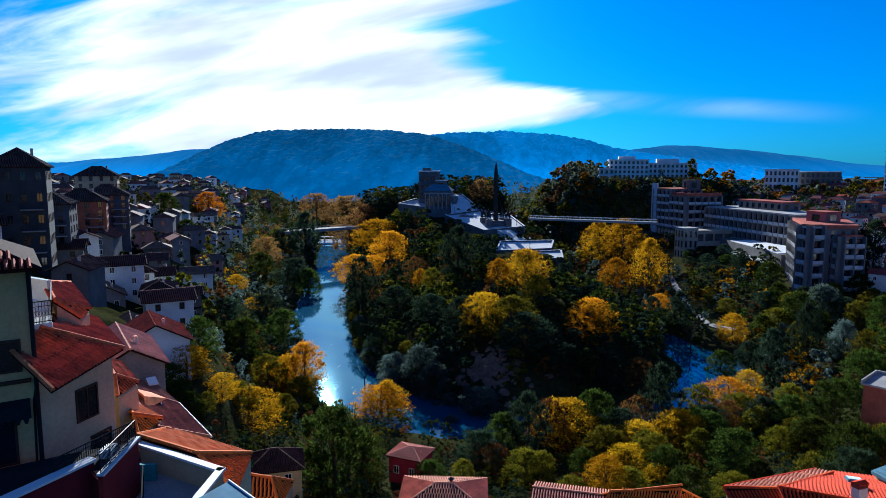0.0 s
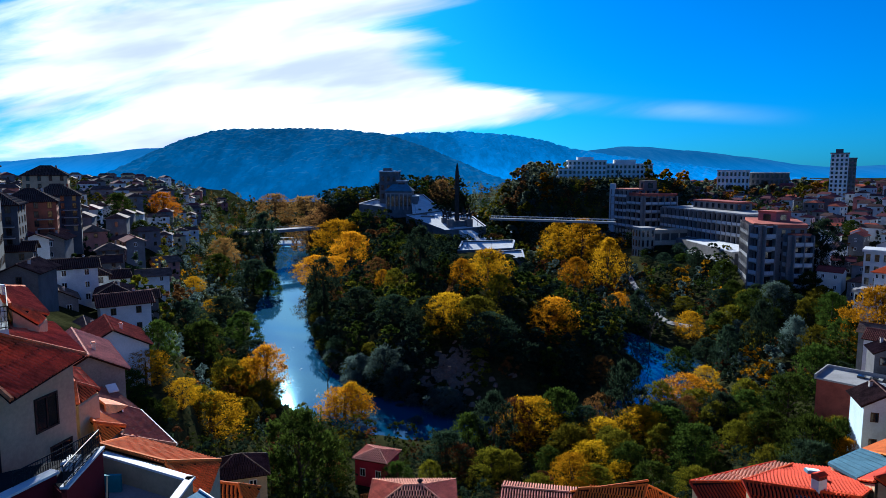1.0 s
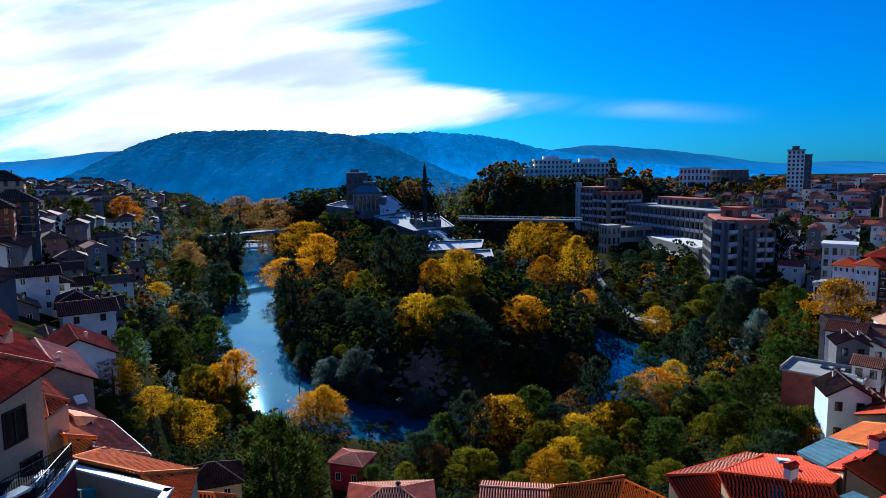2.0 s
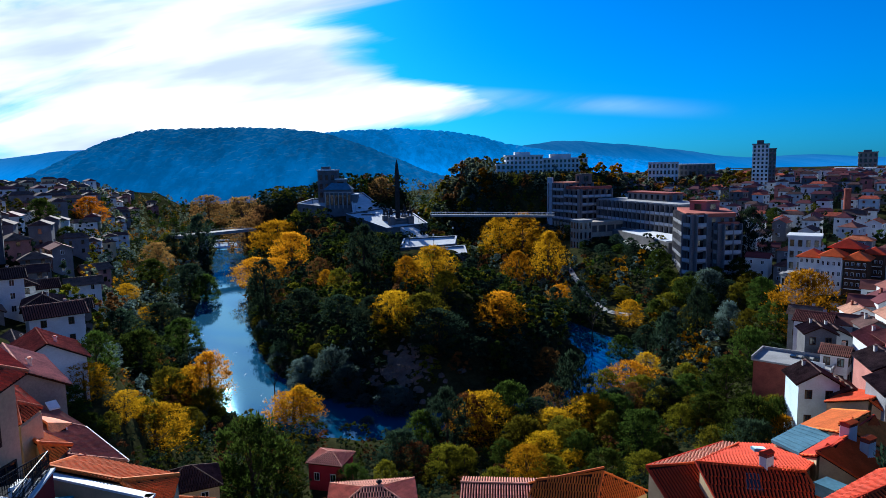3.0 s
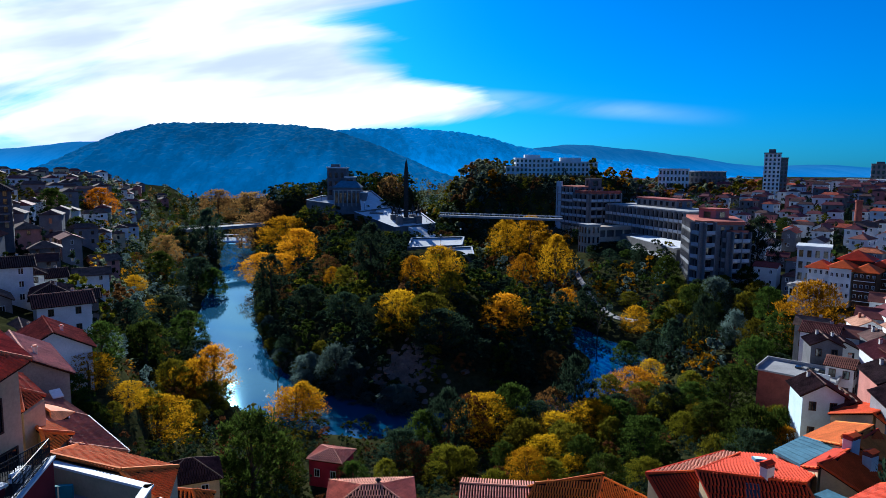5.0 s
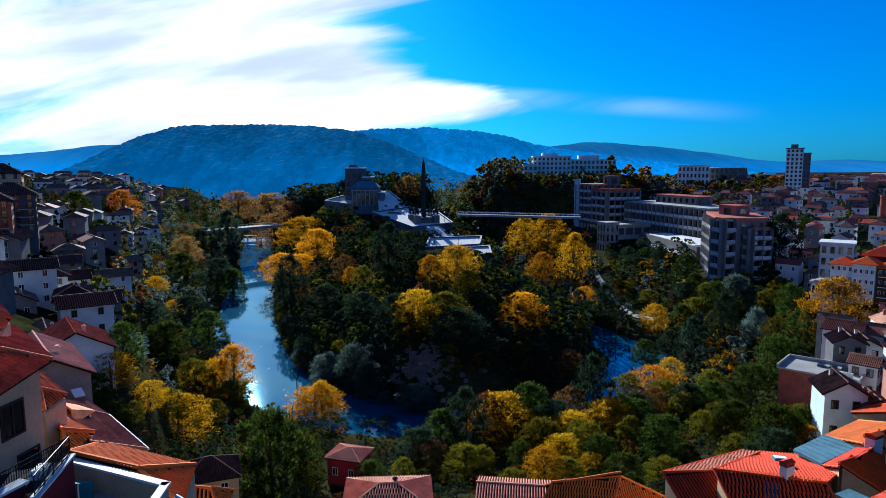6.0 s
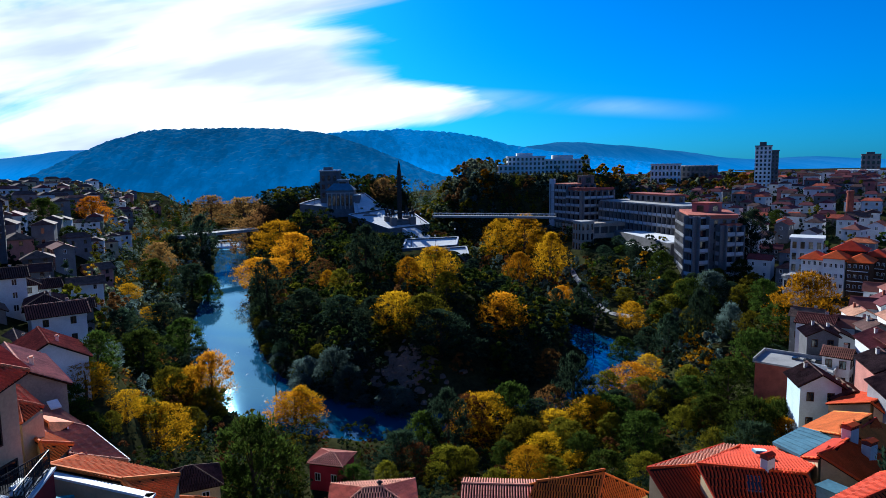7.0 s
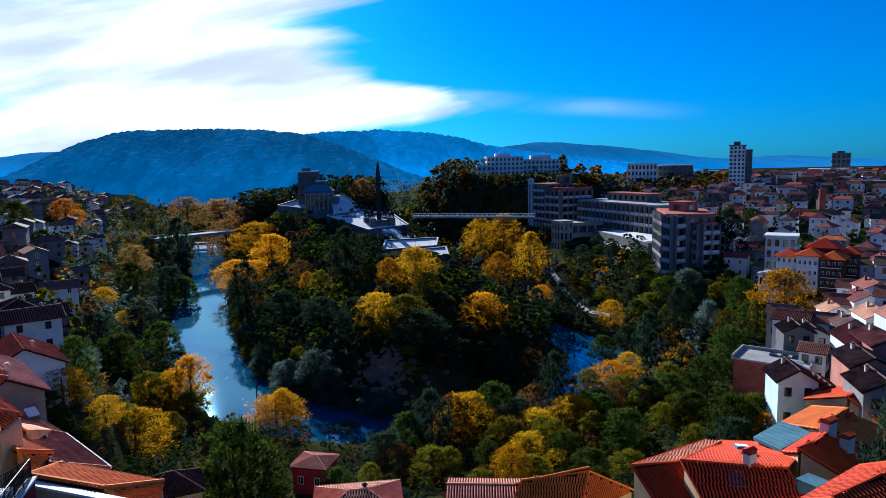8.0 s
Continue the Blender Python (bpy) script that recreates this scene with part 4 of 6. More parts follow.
def hotel():
    top = enlarged(thing("hotel", 0, 0, 0, 0, "large stepped raw-concrete hotel with balconies above the gorge", "hotel"), 1.3)
    block(top, "stepped west wing", [(86.5, 268), (89.5, 257), (101, 260), (98, 272)], 28.5, 44.0, RAW, REDROOF, 5, 29.5, loggia=True, win=1.3)
    block(top, "stepped west wing", [(89.2, 256.6), (91.5, 247), (105, 250), (102, 260.5)], 28.5, 41.8, RAW, REDROOF, 4, 29.5, loggia=True, win=1.3)
    block(top, "lift house", [(95, 262), (95.6, 258), (101, 259), (100.4, 263)], 44, 47.3, DARKCON, DARKCON, 1, 44)
    block(top, "rear wing", [(99, 246), (107, 200), (122, 204), (114, 250)], 19, 37.8, RAW, CONCRETE, 4, 24.0, win=1.3, loggia=True, skip=(1, 2))
    block(top, "rooftop hall", [(107, 238), (111, 215), (118, 217), (114, 240)], 38, 40.8, RAW, REDROOF, 1, 38)
    beam = [(83, 231), (84.5, 225), (106, 229), (105, 235)]
    part("beam", prismed(beam, 29.7, 31.0), RAWCREAM, top, "stained cream concrete beam")
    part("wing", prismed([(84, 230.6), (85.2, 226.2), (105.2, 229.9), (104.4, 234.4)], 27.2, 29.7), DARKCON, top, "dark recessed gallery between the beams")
    part("beam", prismed(beam, 25.6, 27.2), RAWCREAM, top, "stained cream concrete beam")
    for k in range(6):
        part("post", boxed(86.5 + k * 3.6, 87.0 + k * 3.6, 225.3 + k * 0.67, 225.8 + k * 0.67, 27.2, 29.7), RAWCREAM, top)
        part("column", boxed(89.5 + k * 3.1, 90.3 + k * 3.1, 229.5 + k * 0.6, 230.3 + k * 0.6, 4, 25.6), DARKCON, top)
    part("end_wall", prismed([(85.2, 269.2), (86.0, 265.4), (86.7, 265.6), (85.9, 269.4)], 26.5, 46.4), PALECON, top, "pale end wall that rises over the roof")
    part("roof_edge", prismed([(88.9, 257.2), (91.0, 246.2), (105.6, 249.4), (105.4, 250.2), (91.8, 247.3), (89.8, 257.4)], 42.3, 43.1), REDROOF, top)
    block(top, "cream stair tower", [(81.5, 230), (82.6, 224.5), (88, 225.6), (87, 231)], 12, 31.4, RAWCREAM, CONCRETE, 5, 14, win=0.9)
    # Dark concrete stands in for deep shade under the terrace.
    part("terrace", prismed([(95, 224), (94, 181), (107, 184), (106, 228)], 24.5, 28.4), DARKCON, top, "underside of the hotel terrace, darkened for its shade")
    part("back_wall", prismed([(101, 224), (100.5, 182), (106.5, 184), (105.5, 227)], 4, 24.5), DARKCON, top, "undercroft back wall, darkened for the shade inside")
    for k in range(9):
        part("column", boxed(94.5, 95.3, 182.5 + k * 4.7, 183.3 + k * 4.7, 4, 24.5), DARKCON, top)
    part("terrace_paving", prismed([(95, 216), (94.2, 183), (106, 186), (105, 219)], 28.4, 28.6), STONE, top)
    for k in range(9):
        part("awning", boxed(93.5, 94.6, 184 + k * 3.2, 186 + k * 3.2, 24.6, 25.6), WHITE, top)
    block(top, "front wing", [(86.8, 155.5), (98.0, 154.5), (106, 172), (95.6, 179)], 14, 38.0, RAW, REDROOF, 7, 17.5, win=1.0, loggia=True, skip=(1, 2), plain=(0,), lip=0.9)
    block(top, "balcony stack", [(85.7, 156.6), (86.5, 153.9), (89.3, 154.2), (88.7, 155.3)], 14, 38.6, PALECON, REDROOF, 7, 17.5, win=0.9, loggia=True, skip=(2, 3))
    block(top, "front bay", [(93.4, 154.8), (93.6, 153.0), (98.2, 152.8), (98.4, 154.5)], 14, 36.2, RAW, REDROOF, 7, 18.5, win=1.0, loggia=True, skip=(2,))
    block(top, "front roof house", [(93, 168), (95, 163), (100, 165), (98, 170)], 38.0, 41, PINKPL, REDROOF, 1, 38.6)
    for k in range(8):
        part("pillar", boxed(86.6 + k * 0.42 - 0.4, 86.6 + k * 0.42 + 0.4, 266 - k * 2.6, 266.8 - k * 2.6, 8, 28.5), RAWCREAM, top)
    for k in range(9):
        x, y = 77.5 + k * 0.85, 213 - k * 1.7
        part("pergola_post", boxed(x - 0.2, x + 0.2, y - 0.2, y + 0.2, 6, 17.6), DARKCON, top)
        part("pergola_beam", boxed(x - 0.15, x + 16, y - 0.2, y + 0.2, 17.6, 18.3, m=None), DARKCON, top)
    part("pergola_edge", prismed([(77, 213.5), (84.8, 197.6), (85.8, 198.2), (78, 214)], 17.0, 18.4), CONCRETE, top)


hotel()


# ---- far buildings on the skyline ----
def office(x, y, z, w, d, h, turn, wall, roof_mat, storeys, cols, label, name="office_building", foot=12, crown=0.0):
    top = thing(name, x, y, z, turn, label, "building")
    a, b = w / 2, d / 2
    part("wall", boxed(-a, a, -b, b, -foot, h), wall, top)
    part("roof", boxed(-a - 0.4, a + 0.4, -b - 0.4, b + 0.4, h, h + 0.6), roof_mat, top)
    if crown:
        part("roof_house", boxed(-a * 0.5, a * 0.35, -b * 0.5, b * 0.5, h + 0.6, h + 0.6 + crown), roof_mat, top)
    hs = h / storeys
    made = {}
    for face, span, away, ang in (("f", w, -b, 0), ("l", d, -a, -90), ("r", d, a, 90)):
        k = cols if face == "f" else max(2, round(cols * d / w))
        ww = span / k * 0.52
        if ww not in made:
            tmp = boxed(-ww / 2, ww / 2, -0.08, 0.05, -hs * 0.3, hs * 0.3)
            me = bpy.data.meshes.new("window")
            tmp.to_mesh(me), tmp.free(), me.materials.append(GLASS)
            made[ww] = me
        for s in range(storeys):
            for i in range(k):
                off = (i + 0.5) / k * span - span / 2
                ob = part("window", made[ww], None, top)
                ob.matrix_basis = pose(off if face == "f" else away, away if face == "f" else off, hs * (s + 0.5), 0, 0, ang)
    return top


office(118, 423, 46.0, 24, 14, 11.5, -10, PLASTER, STONE, 4, 9, "white four-storey university building on the wooded hill", crown=2.0)
office(146, 428, 46.0, 32, 16, 9.5, -12, STONE, STONE, 3, 12, "long grey university wing on the wooded hill", crown=2.5)
office(103, 418, 45.0, 9, 9, 7.0, -10, STONE, STONE, 2, 3, "small pale annexe on the wooded hill")
office(226, 441, 34.0, 20, 15, 17.5, -28, PLASTER, PLASTER, 4, 8, "white apartment block with rows of dark windows")
office(255, 450, 34.0, 27, 15, 16, -28, GREYPL, STONE, 4, 9, "grey apartment block on the skyline")
office(264, 387, 34.0, 9.4, 13, 28, -34, PLASTER, DARKCON, 11, 4, "tall pale tower block with dark windows", name="tower_block", crown=2.2)
office(269, 384.2, 34.0, 6, 12, 25, -34, GREYPL, DARKCON, 10, 3, "darker rear shaft of the tower block", name="tower_block")


# ---- roofs made of free slopes ----
def risen(c):
    """Turns a slope's corners so that it faces up, with its eave first, and levels it to one plane."""
    if (c[1] - c[0]).cross(c[2] - c[0]).z < 0:
        c = [c[1], c[0]] + c[2:][::-1]
    d = (c[1] - c[0]).normalized()
    inn = Vector((-d.y, d.x, 0)).normalized()
    way = [max((p - c[0]) @ inn, 0.1) for p in c[2:]]
    pitch = sum((p.z - c[0].z - d.z * ((p - c[0]) @ d)) / w for p, w in zip(c[2:], way)) / len(way)
    return c[:2] + [Vector((p.x, p.y, c[0].z + d.z * ((p - c[0]) @ d) + pitch * w)) for p, w in zip(c[2:], way)]


def roofed(x, y, base, label, slopes, wall, roof, tile=True, thick=0.16, inset=0.35, walls=None, name="house", group="", k=NEAR):
    """A house under slopes of any outline: each slope lists its two eave ends first, counter-clockwise from above, in world metres."""
    o = spaced(x, y, base, k)
    top = thing(name, *o, 0, label, "house", group)
    bm, tl, wl = bmesh.new(), [], bmesh.new()
    clay = roof if isinstance(roof, list) else [roof] * len(slopes)
    for i, s in enumerate(slopes):
        c = risen([spaced(*p, k) - o for p in s])
        slab(bm, c, thick)
        if tile:
            tl.append(bmesh.new())
            tiles(tl[-1], c, *(tile if isinstance(tile, tuple) else ()))
        if walls is None or i in walls:
            mid = sum(c, Vector()) / len(c)
            hi = [wl.verts.new(mid + (p - mid) * (1 - inset * 0.2) - Vector((0, 0, 0.24))) for p in c]
            lo = [wl.verts.new((v.co.x, v.co.y, -4.0)) for v in hi]
            wl.faces.new(hi), wl.faces.new(lo[::-1])
            for j in range(len(c)):
                wl.faces.new((lo[j], lo[(j + 1) % len(c)], hi[(j + 1) % len(c)], hi[j]))
    rf = part("roof", bm, TILE_GAP_SHADE if tile else clay[0], top)
    for piece, mat in zip(tl, clay):
        tagged(part("roof_tile", piece, mat, rf), kind="stuff")
    if walls != ():
        part("wall", wl, wall, top)
    else:
        wl.free()
    for s in slopes:
        c = risen([spaced(*p, k) - o for p in s])
        for a, b in zip(c[1:], c[2:] + c[:1]):
            bm = bmesh.new()
            tube(bm, a + Vector((0, 0, 0.06)), b + Vector((0, 0, 0.06)), 0.12, sides=6)
            part("ridge", bm, clay[-1], rf)
    return top


def railing(parent, a, b, h=1.0, gap=0.14, curls=True):
    """A wrought-iron railing from a to b under a thing."""
    a, b = Vector(a), Vector(b)
    d = b - a
    bm = bmesh.new()
    tube(bm, a + Vector((0, 0, h)), b + Vector((0, 0, h)), 0.035, sides=5)
    tube(bm, a + Vector((0, 0, 0.1)), b + Vector((0, 0, 0.1)), 0.025, sides=5)
    tube(bm, a + Vector((0, 0, h * 0.78)), b + Vector((0, 0, h * 0.78)), 0.02, sides=5)
    n_bars = max(2, int(d.length / gap))
    for k in range(n_bars + 1):
        p = a + d * (k / n_bars)
        tube(bm, p, p + Vector((0, 0, h)), 0.014 if k % 8 else 0.03, sides=4)
        if curls and k < n_bars:
            q = p + d * (0.5 / n_bars)
            for s in range(6):
                t0, t1 = s * math.pi / 3, (s + 1) * math.pi / 3
                w = d.normalized() * 0.05
                tube(bm, q + w * math.cos(t0) + Vector((0, 0, h * 0.45 + 0.16 * math.sin(t0))), q + w * math.cos(t1) + Vector((0, 0, h * 0.45 + 0.16 * math.sin(t1))), 0.01, sides=3)
    return part("railing", bm, IRON, parent, "black wrought-iron railing")


# ---- the old town on the steep bank ----
rng = random.Random(5)
spots = []
for _ in range(4500):
    d, az = rng.uniform(95, 620), rng.uniform(-40, -8.5)
    x, y = d * math.sin(radians(az)), d * math.cos(radians(az))
    z = float(height(x, y))
    if d < 128 and az > -34:
        continue
    if z < 17 or z > 43 or x / y > -0.41 - 0.02 * math.sin(y * 0.2) + max(0, y - 150) * 0.0008:
        continue
    gap = 8.0 + d * 0.012
    if all((x - a) ** 2 + (y - b) ** 2 > gap * gap for a, b, _ in spots):
        spots.append((x, y, z))
beyond = []
for x, y, z in spots:
    w, dd, h = rng.uniform(6.0, 8.5), rng.uniform(5.0, 6.5), rng.choice((4.6, 5.4, 6.0, 7.4))
    wall = rng.choice((PLASTER, GREYPL, PLASTER, CREAM, GREYPL, PINKPL if rng.random() < 0.4 else GREYPL))
    roof = rng.choice((OLDTILE, OLDTILE, OLDTILE, OLDTILE, MAROON))
    tone = {"white_plaster": "white", "grey_plaster": "grey", "cream_plaster": "cream", "pink_plaster": "pinkish"}[wall.name]
    if math.hypot(x, y) > 235:
        beyond.append((x, y, z, w, dd, h, rng.choice((-62, 28, -50, 35, -75)), wall, roof))
        continue
    house(x, y, z, w, dd, h, rng.choice((-62, 28, -50, 35, -75)) + rng.uniform(-8, 8), wall, roof, rng.choice(("gable", "gable", "hip")), 0.45, 0.75, 2 if h < 7 or y > 260 else 3, 2 if y < 320 else 1,
          f"{tone} plastered old-town house with {'brown' if roof is OLDTILE else 'red'} tiled roof", chimney=rng.choice((0, 1, 1)), group="houses of the old town", sides="fr", foot=5, frame_mat=rng.choice((WOOD, WOOD, WHITE)), tile=(0.36, 0.7, 0.12, 0.15) if math.hypot(x, y) < 185 else False)

far_houses(beyond, "distant plastered old-town houses with brown tiled roofs")

# tall houses that close the street at the top of the bank
TALL = ((-74, 98, 36, 9, 12, 16.5, 22, SLATE, "tall grey town house with steep slate roof"), (-74.5, 116, 34, 9, 10, 18.5, 26, SLATE, "tall grey house with balconies over the bank"),
        (-84, 136, 34, 13, 9, 11, 20, SLATE, "dark grey five-storey house on the bank"), (-88, 160, 34, 11, 9, 10.5, 24, BRICK, "pink-red plastered town house"),
        (-94, 184, 35, 11, 9, 10, 24, SLATE, "dark town house above the bank"), (-112, 214, 38, 12, 9, 12, 22, CREAM, "cream town house above the bank"))
for x, y, z, w, d, h, turn, wall, label in TALL:
    top = house(x, y, z, w, d, h, turn, wall, OLDTILE, "hip", 0.6, 0.5, 5, 4, label, chimney=1, sides="fr", foot=6, win=(0.95, 1.5), frame_mat=WOOD, tile=(0.38, 0.8, 0.12, 0.15))
    for s in range(1, 4):
        bm = boxed(w / 2 - 4, w / 2 - 0.6, -d / 2 - 1.2, -d / 2 + 0.1, h / 5 * s - 0.12, h / 5 * s + 0.05)
        b = part("balcony", bm, CONCRETE, top)
        railing(b, (w / 2 - 4, -d / 2 - 1.15, h / 5 * s + 0.05), (w / 2 - 0.6, -d / 2 - 1.15, h / 5 * s + 0.05), 1.0, 0.5, False)

# houses lower on the bank, one by one: plan place, floor level and size
BANK = ((-26.9, 59.4, 38.3, 9.6, 8.4, 7.5, -61, PLASTER, TILE, "gable", "b", "white gabled house with red tiled roof and dormer"),
        (-22.0, 44.0, 40.6, 12.0, 6.0, 8.0, -58, GREYPL, PALETILE, "gable", "f", "long low house with faded pink tiled roof"),
        (-43.5, 83.5, 37.2, 7.5, 6.0, 7.0, -60, GREYPL, OLDTILE, "gable", "fr", "small grey house with brown tiled roof"),
        (-41.0, 92.5, 33.8, 9.0, 6.0, 5.5, -58, PLASTER, OLDTILE, "gable", "fr", "white house with long brown roof above the trees"),
        (-37.5, 82.0, 33.4, 9.0, 6.0, 5.5, -58, GREYPL, OLDTILE, "gable", "fr", "grey house with brown roof above the trees"),
        (-34.0, 70.0, 36.0, 8.0, 6.0, 6.0, -62, GREYPL, OLDTILE, "gable", "fr", "grey house with weathered brown roof"))
for x, y, top_z, w, d, h, turn, wall, roof, kind, sides, label in BANK:
    q = spaced(x, y, top_z)
    house(q.x, q.y, q.z - h - d * 0.28, w, d, h, turn, wall, roof, kind, 0.56, 0.4, 2, 2, label, sides=sides, foot=14, tile=(0.3, 0.5), chimney=1)
house(-21.5, 79.8, 9.5, 6.5, 5.5, 5.6, 15, CREAM, OLDTILE, "hip", 0.55, 0.4, 2, 2, "small cream house with old brown tiled roof among trees", sides="fr", foot=5, tile=(0.3, 0.45))
house(-5.0, 97.2, 3.9, 5.2, 4.6, 4.6, -24, CRIMSON, PALETILE, "hip", 0.34, 0.35, 1, 2, "small crimson house with faded pink tiled roof by the river", sides="f", foot=4, tile=(0.3, 0.45))


# ---- roofs and terraces below the eye ----
BEFORE = set(scene.objects)
# cream house with wide eaves, closest to the eye
# Black of the scalloped awning, also the painted shade of the terrace floor.
SHADE_AND_AWNING = matter("black_floor_shade_and_awning", (0.022, 0.022, 0.025), 0.95, 0.35, 0.5, 6.0, 0.3)
h1 = thing("house", -17.5, 27.2, 34, 34, "tall cream house with dark windows and tiled eaves", "house")
part("wall", boxed(-12, 0, 0, 6, -12, 14.1), matter("ochre_plaster", (0.58, 0.36, 0.15), 0.9, 0.2, 0.4, 5.0, 0.2), h1)
bm = bmesh.new()
tube(bm, (0.08, -0.1, -8), (0.08, -0.1, 13.9), 0.09, sides=8)
part("drainpipe", bm, IRON, h1, "dark drainpipe at the corner")
eaves = ((-12, -1.1, 14.0), (0.55, -1.1, 14.0), (-2.6, 2.4, 15.6), (-12, 2.4, 15.6))
bm = bmesh.new()
slab(bm, eaves, 0.18)
slab(bm, ((0.55, -1.1, 14.0), (0.55, 6.5, 14.0), (-2.6, 4.0, 15.6), (-2.6, 2.4, 15.6)), 0.18)
rf = part("roof", bm, TILE_GAP_SHADE, h1)
bm = bmesh.new()
tiles(bm, eaves, 0.26, 0.7, 0.11, 0.11)
tagged(part("roof_tile", bm, TILE, rf), kind="stuff")
for z, hh, off in ((12.9, 1.75, 1.9), (10.2, 1.4, 1.25), (6.6, 2.2, 1.6)):
    for k in range(3):
        window(h1, 1.75, hh, -off - k * 2.6, -0.02, z, 0, WOOD)
part("ledge", boxed(-11.5, -0.1, -0.14, 0.02, 9.0, 9.16), WOOD, h1)
bm = bmesh.new()
slab(bm, ((-6, -0.9, 7.7), (-0.2, -0.9, 7.7), (-0.2, -0.05, 8.3), (-6, -0.05, 8.3)), 0.04)
for k in range(20):
    tube(bm, (-5.9 + k * 0.29, -0.9, 7.7), (-5.9 + k * 0.29, -0.9, 7.48), 0.12, 0.05, 6)
part("awning", bm, SHADE_AND_AWNING, h1, "dark scalloped awning")
enlarged(h1, 1.12)

# red hipped house with the terrace at its foot
B_TIP, B_END = (-17.9, 35.9, 42.0), (-17.7, 28.8, 42.0)
hb = roofed(-20, 32, 34, "plastered house with red tiled hipped roof and dark windows",
            [(B_TIP, (-23.4, 43.4, 42.0), (-24.0, 40.6, 43.1), (-20.7, 33.0, 43.75)), (B_END, B_TIP, (-20.7, 33.0, 43.75), (-20.6, 30.2, 43.6))],
            CREAM, TILE, tile=(0.32, 0.85, 0.15, 0.14), k=1, walls=())
WC, WD = Vector((-19.7, 30.5, 0)), Vector((-18.4, 35.5, 0))
side = WD - WC
turn = math.degrees(math.atan2(side.y, side.x))
o = Vector((-20, 32, 0))
part("wall", boxed(0, side.length, 0, 4.0, -10, 7.9, m=pose(WC.x + 20, WC.y - 32, 0, 0, 0, turn)), CREAM, hb)
part("wall", boxed(-7, 0, 0, 4.0, -10, 7.95, m=pose(WC.x + 20, WC.y - 32, 0, 0, 0, 18)), CREAM, hb)
for s, z in ((0.62, 5.7), (0.78, 2.9), (0.2, 2.6)):
    p = WC + side * s - o
    window(hb, 1.5, 1.8, p.x, p.y, z, turn, WOOD)
window(hb, 1.5, 1.7, -1.0, -1.95, 4.5, 18, WOOD)
bm = bmesh.new()
for a, b in (((0.5, -1.5, 7.8), (0.35, -1.55, 7.0)), ((0.35, -1.55, 7.0), (0.25, -1.6, 2.4))):
    tube(bm, a, b, 0.06, sides=6)
part("drainpipe", bm, IRON, hb)
roofed(-23, 40, 34, "small red tiled roof above the hipped house",
       [((-21.3, 38.9, 43.6), (-27.7, 48.1, 43.6), (-26.0, 42.3, 44.7), (-21.9, 36.4, 44.6)), ((-21.0, 37.4, 43.4), (-21.3, 38.9, 43.6), (-21.9, 36.4, 44.6))], CREAM, TILE, tile=(0.32, 0.85, 0.15, 0.14), k=1)
hb2 = thing("balcony", -20.9, 33.2, 44.1, 0, "roof balcony with pale blue floor and iron railing", "balcony")
part("floor", prismed([(0.6, 0.2), (-2.6, 5.6), (-5.4, 7.4), (-1.9, -2.2)], -0.3, 0.0), BLUEPL, hb2)
part("wall", prismed([(-2.6, 5.6), (-5.4, 7.4), (-5.6, 7.2), (-2.7, 5.4)], 0.0, 1.3), BLUEPL, hb2)
railing(hb2, (-1.9, -2.2, 0), (0.6, 0.2, 0), 1.15)
railing(hb2, (0.6, 0.2, 0), (-2.6, 5.6, 0), 1.15)

# terrace with burgundy wall
tr = thing("terrace", -17.5, 31, 36.6, 0, "roof terrace with floor darkened for shade, burgundy wall and white coping", "terrace")
# Floor colour is near-black in place of the shade lying on it.
part("floor", prismed([(-6.3, -6.4), (-2.4, -2.8), (-0.6, 1.2), (0.3, 0.3), (0.0, 4.7), (-2.3, 3.5), (-11, -2.5), (-12, -8)], -0.3, 0.0), SHADE_AND_AWNING, tr)
part("wall", prismed([(-6.3, -6.4), (-2.3, -2.9), (-0.5, 1.3), (-0.75, 1.45), (-2.5, -2.7), (-6.4, -6.2)], -22, 0.45), BURGUNDY, tr)
part("wall", prismed([(0.45, 0.3), (0.1, 4.9), (-0.1, 4.8), (0.25, 0.3)], -22, 0.12), BURGUNDY, tr)
part("wall", prismed([(-0.5, 1.3), (0.45, 0.3), (0.25, 0.2), (-0.7, 1.2)], -22, -0.05), BURGUNDY, tr)
part("coping", prismed([(-6.2, -6.6), (-2.15, -3.05), (-0.35, 1.3), (-0.9, 1.55), (-2.65, -2.6), (-6.5, -6.1)], 0.45, 0.58), WHITE, tr)
part("coping", prismed([(0.55, 0.25), (0.2, 5.0), (-0.2, 4.85), (0.15, 0.25)], 0.12, 0.24), STONE, tr)
railing(tr, (0.35, 0.3, 0.24), (0.0, 4.8, 0.24), 1.0)
railing(tr, (0.0, 4.8, 0.24), (-1.65, -0.3, 0.24), 1.0)
part("bench", boxed(-0.9, -0.2, 2.4, 3.4, 0.0, 0.5, bevel=0.05), WHITE, tr)
enlarged(tr, 0.883)

# lower open terrace with white coping
lt = thing("terrace", -11.2, 31.5, 36.0, 0, "small open terrace with white parapet and teal panel", "terrace")
part("floor", prismed([(0, 0), (-5.4, 3.1), (-5.6, 0.6), (-2.2, -4.5), (-0.2, -4.5)], -0.6, -0.3), CONCRETE, lt)
for a, b in (((-0.2, -6.0), (0, 0)), ((0, 0), (-5.4, 3.1))):
    d = Vector((b[0] - a[0], b[1] - a[1], 0))
    turn = math.degrees(math.atan2(d.y, d.x))
    part("parapet", boxed(0, d.length, -0.12, 0.12, -18, 0.9, m=pose(a[0], a[1], 0, 0, 0, turn)), CREAM, lt)
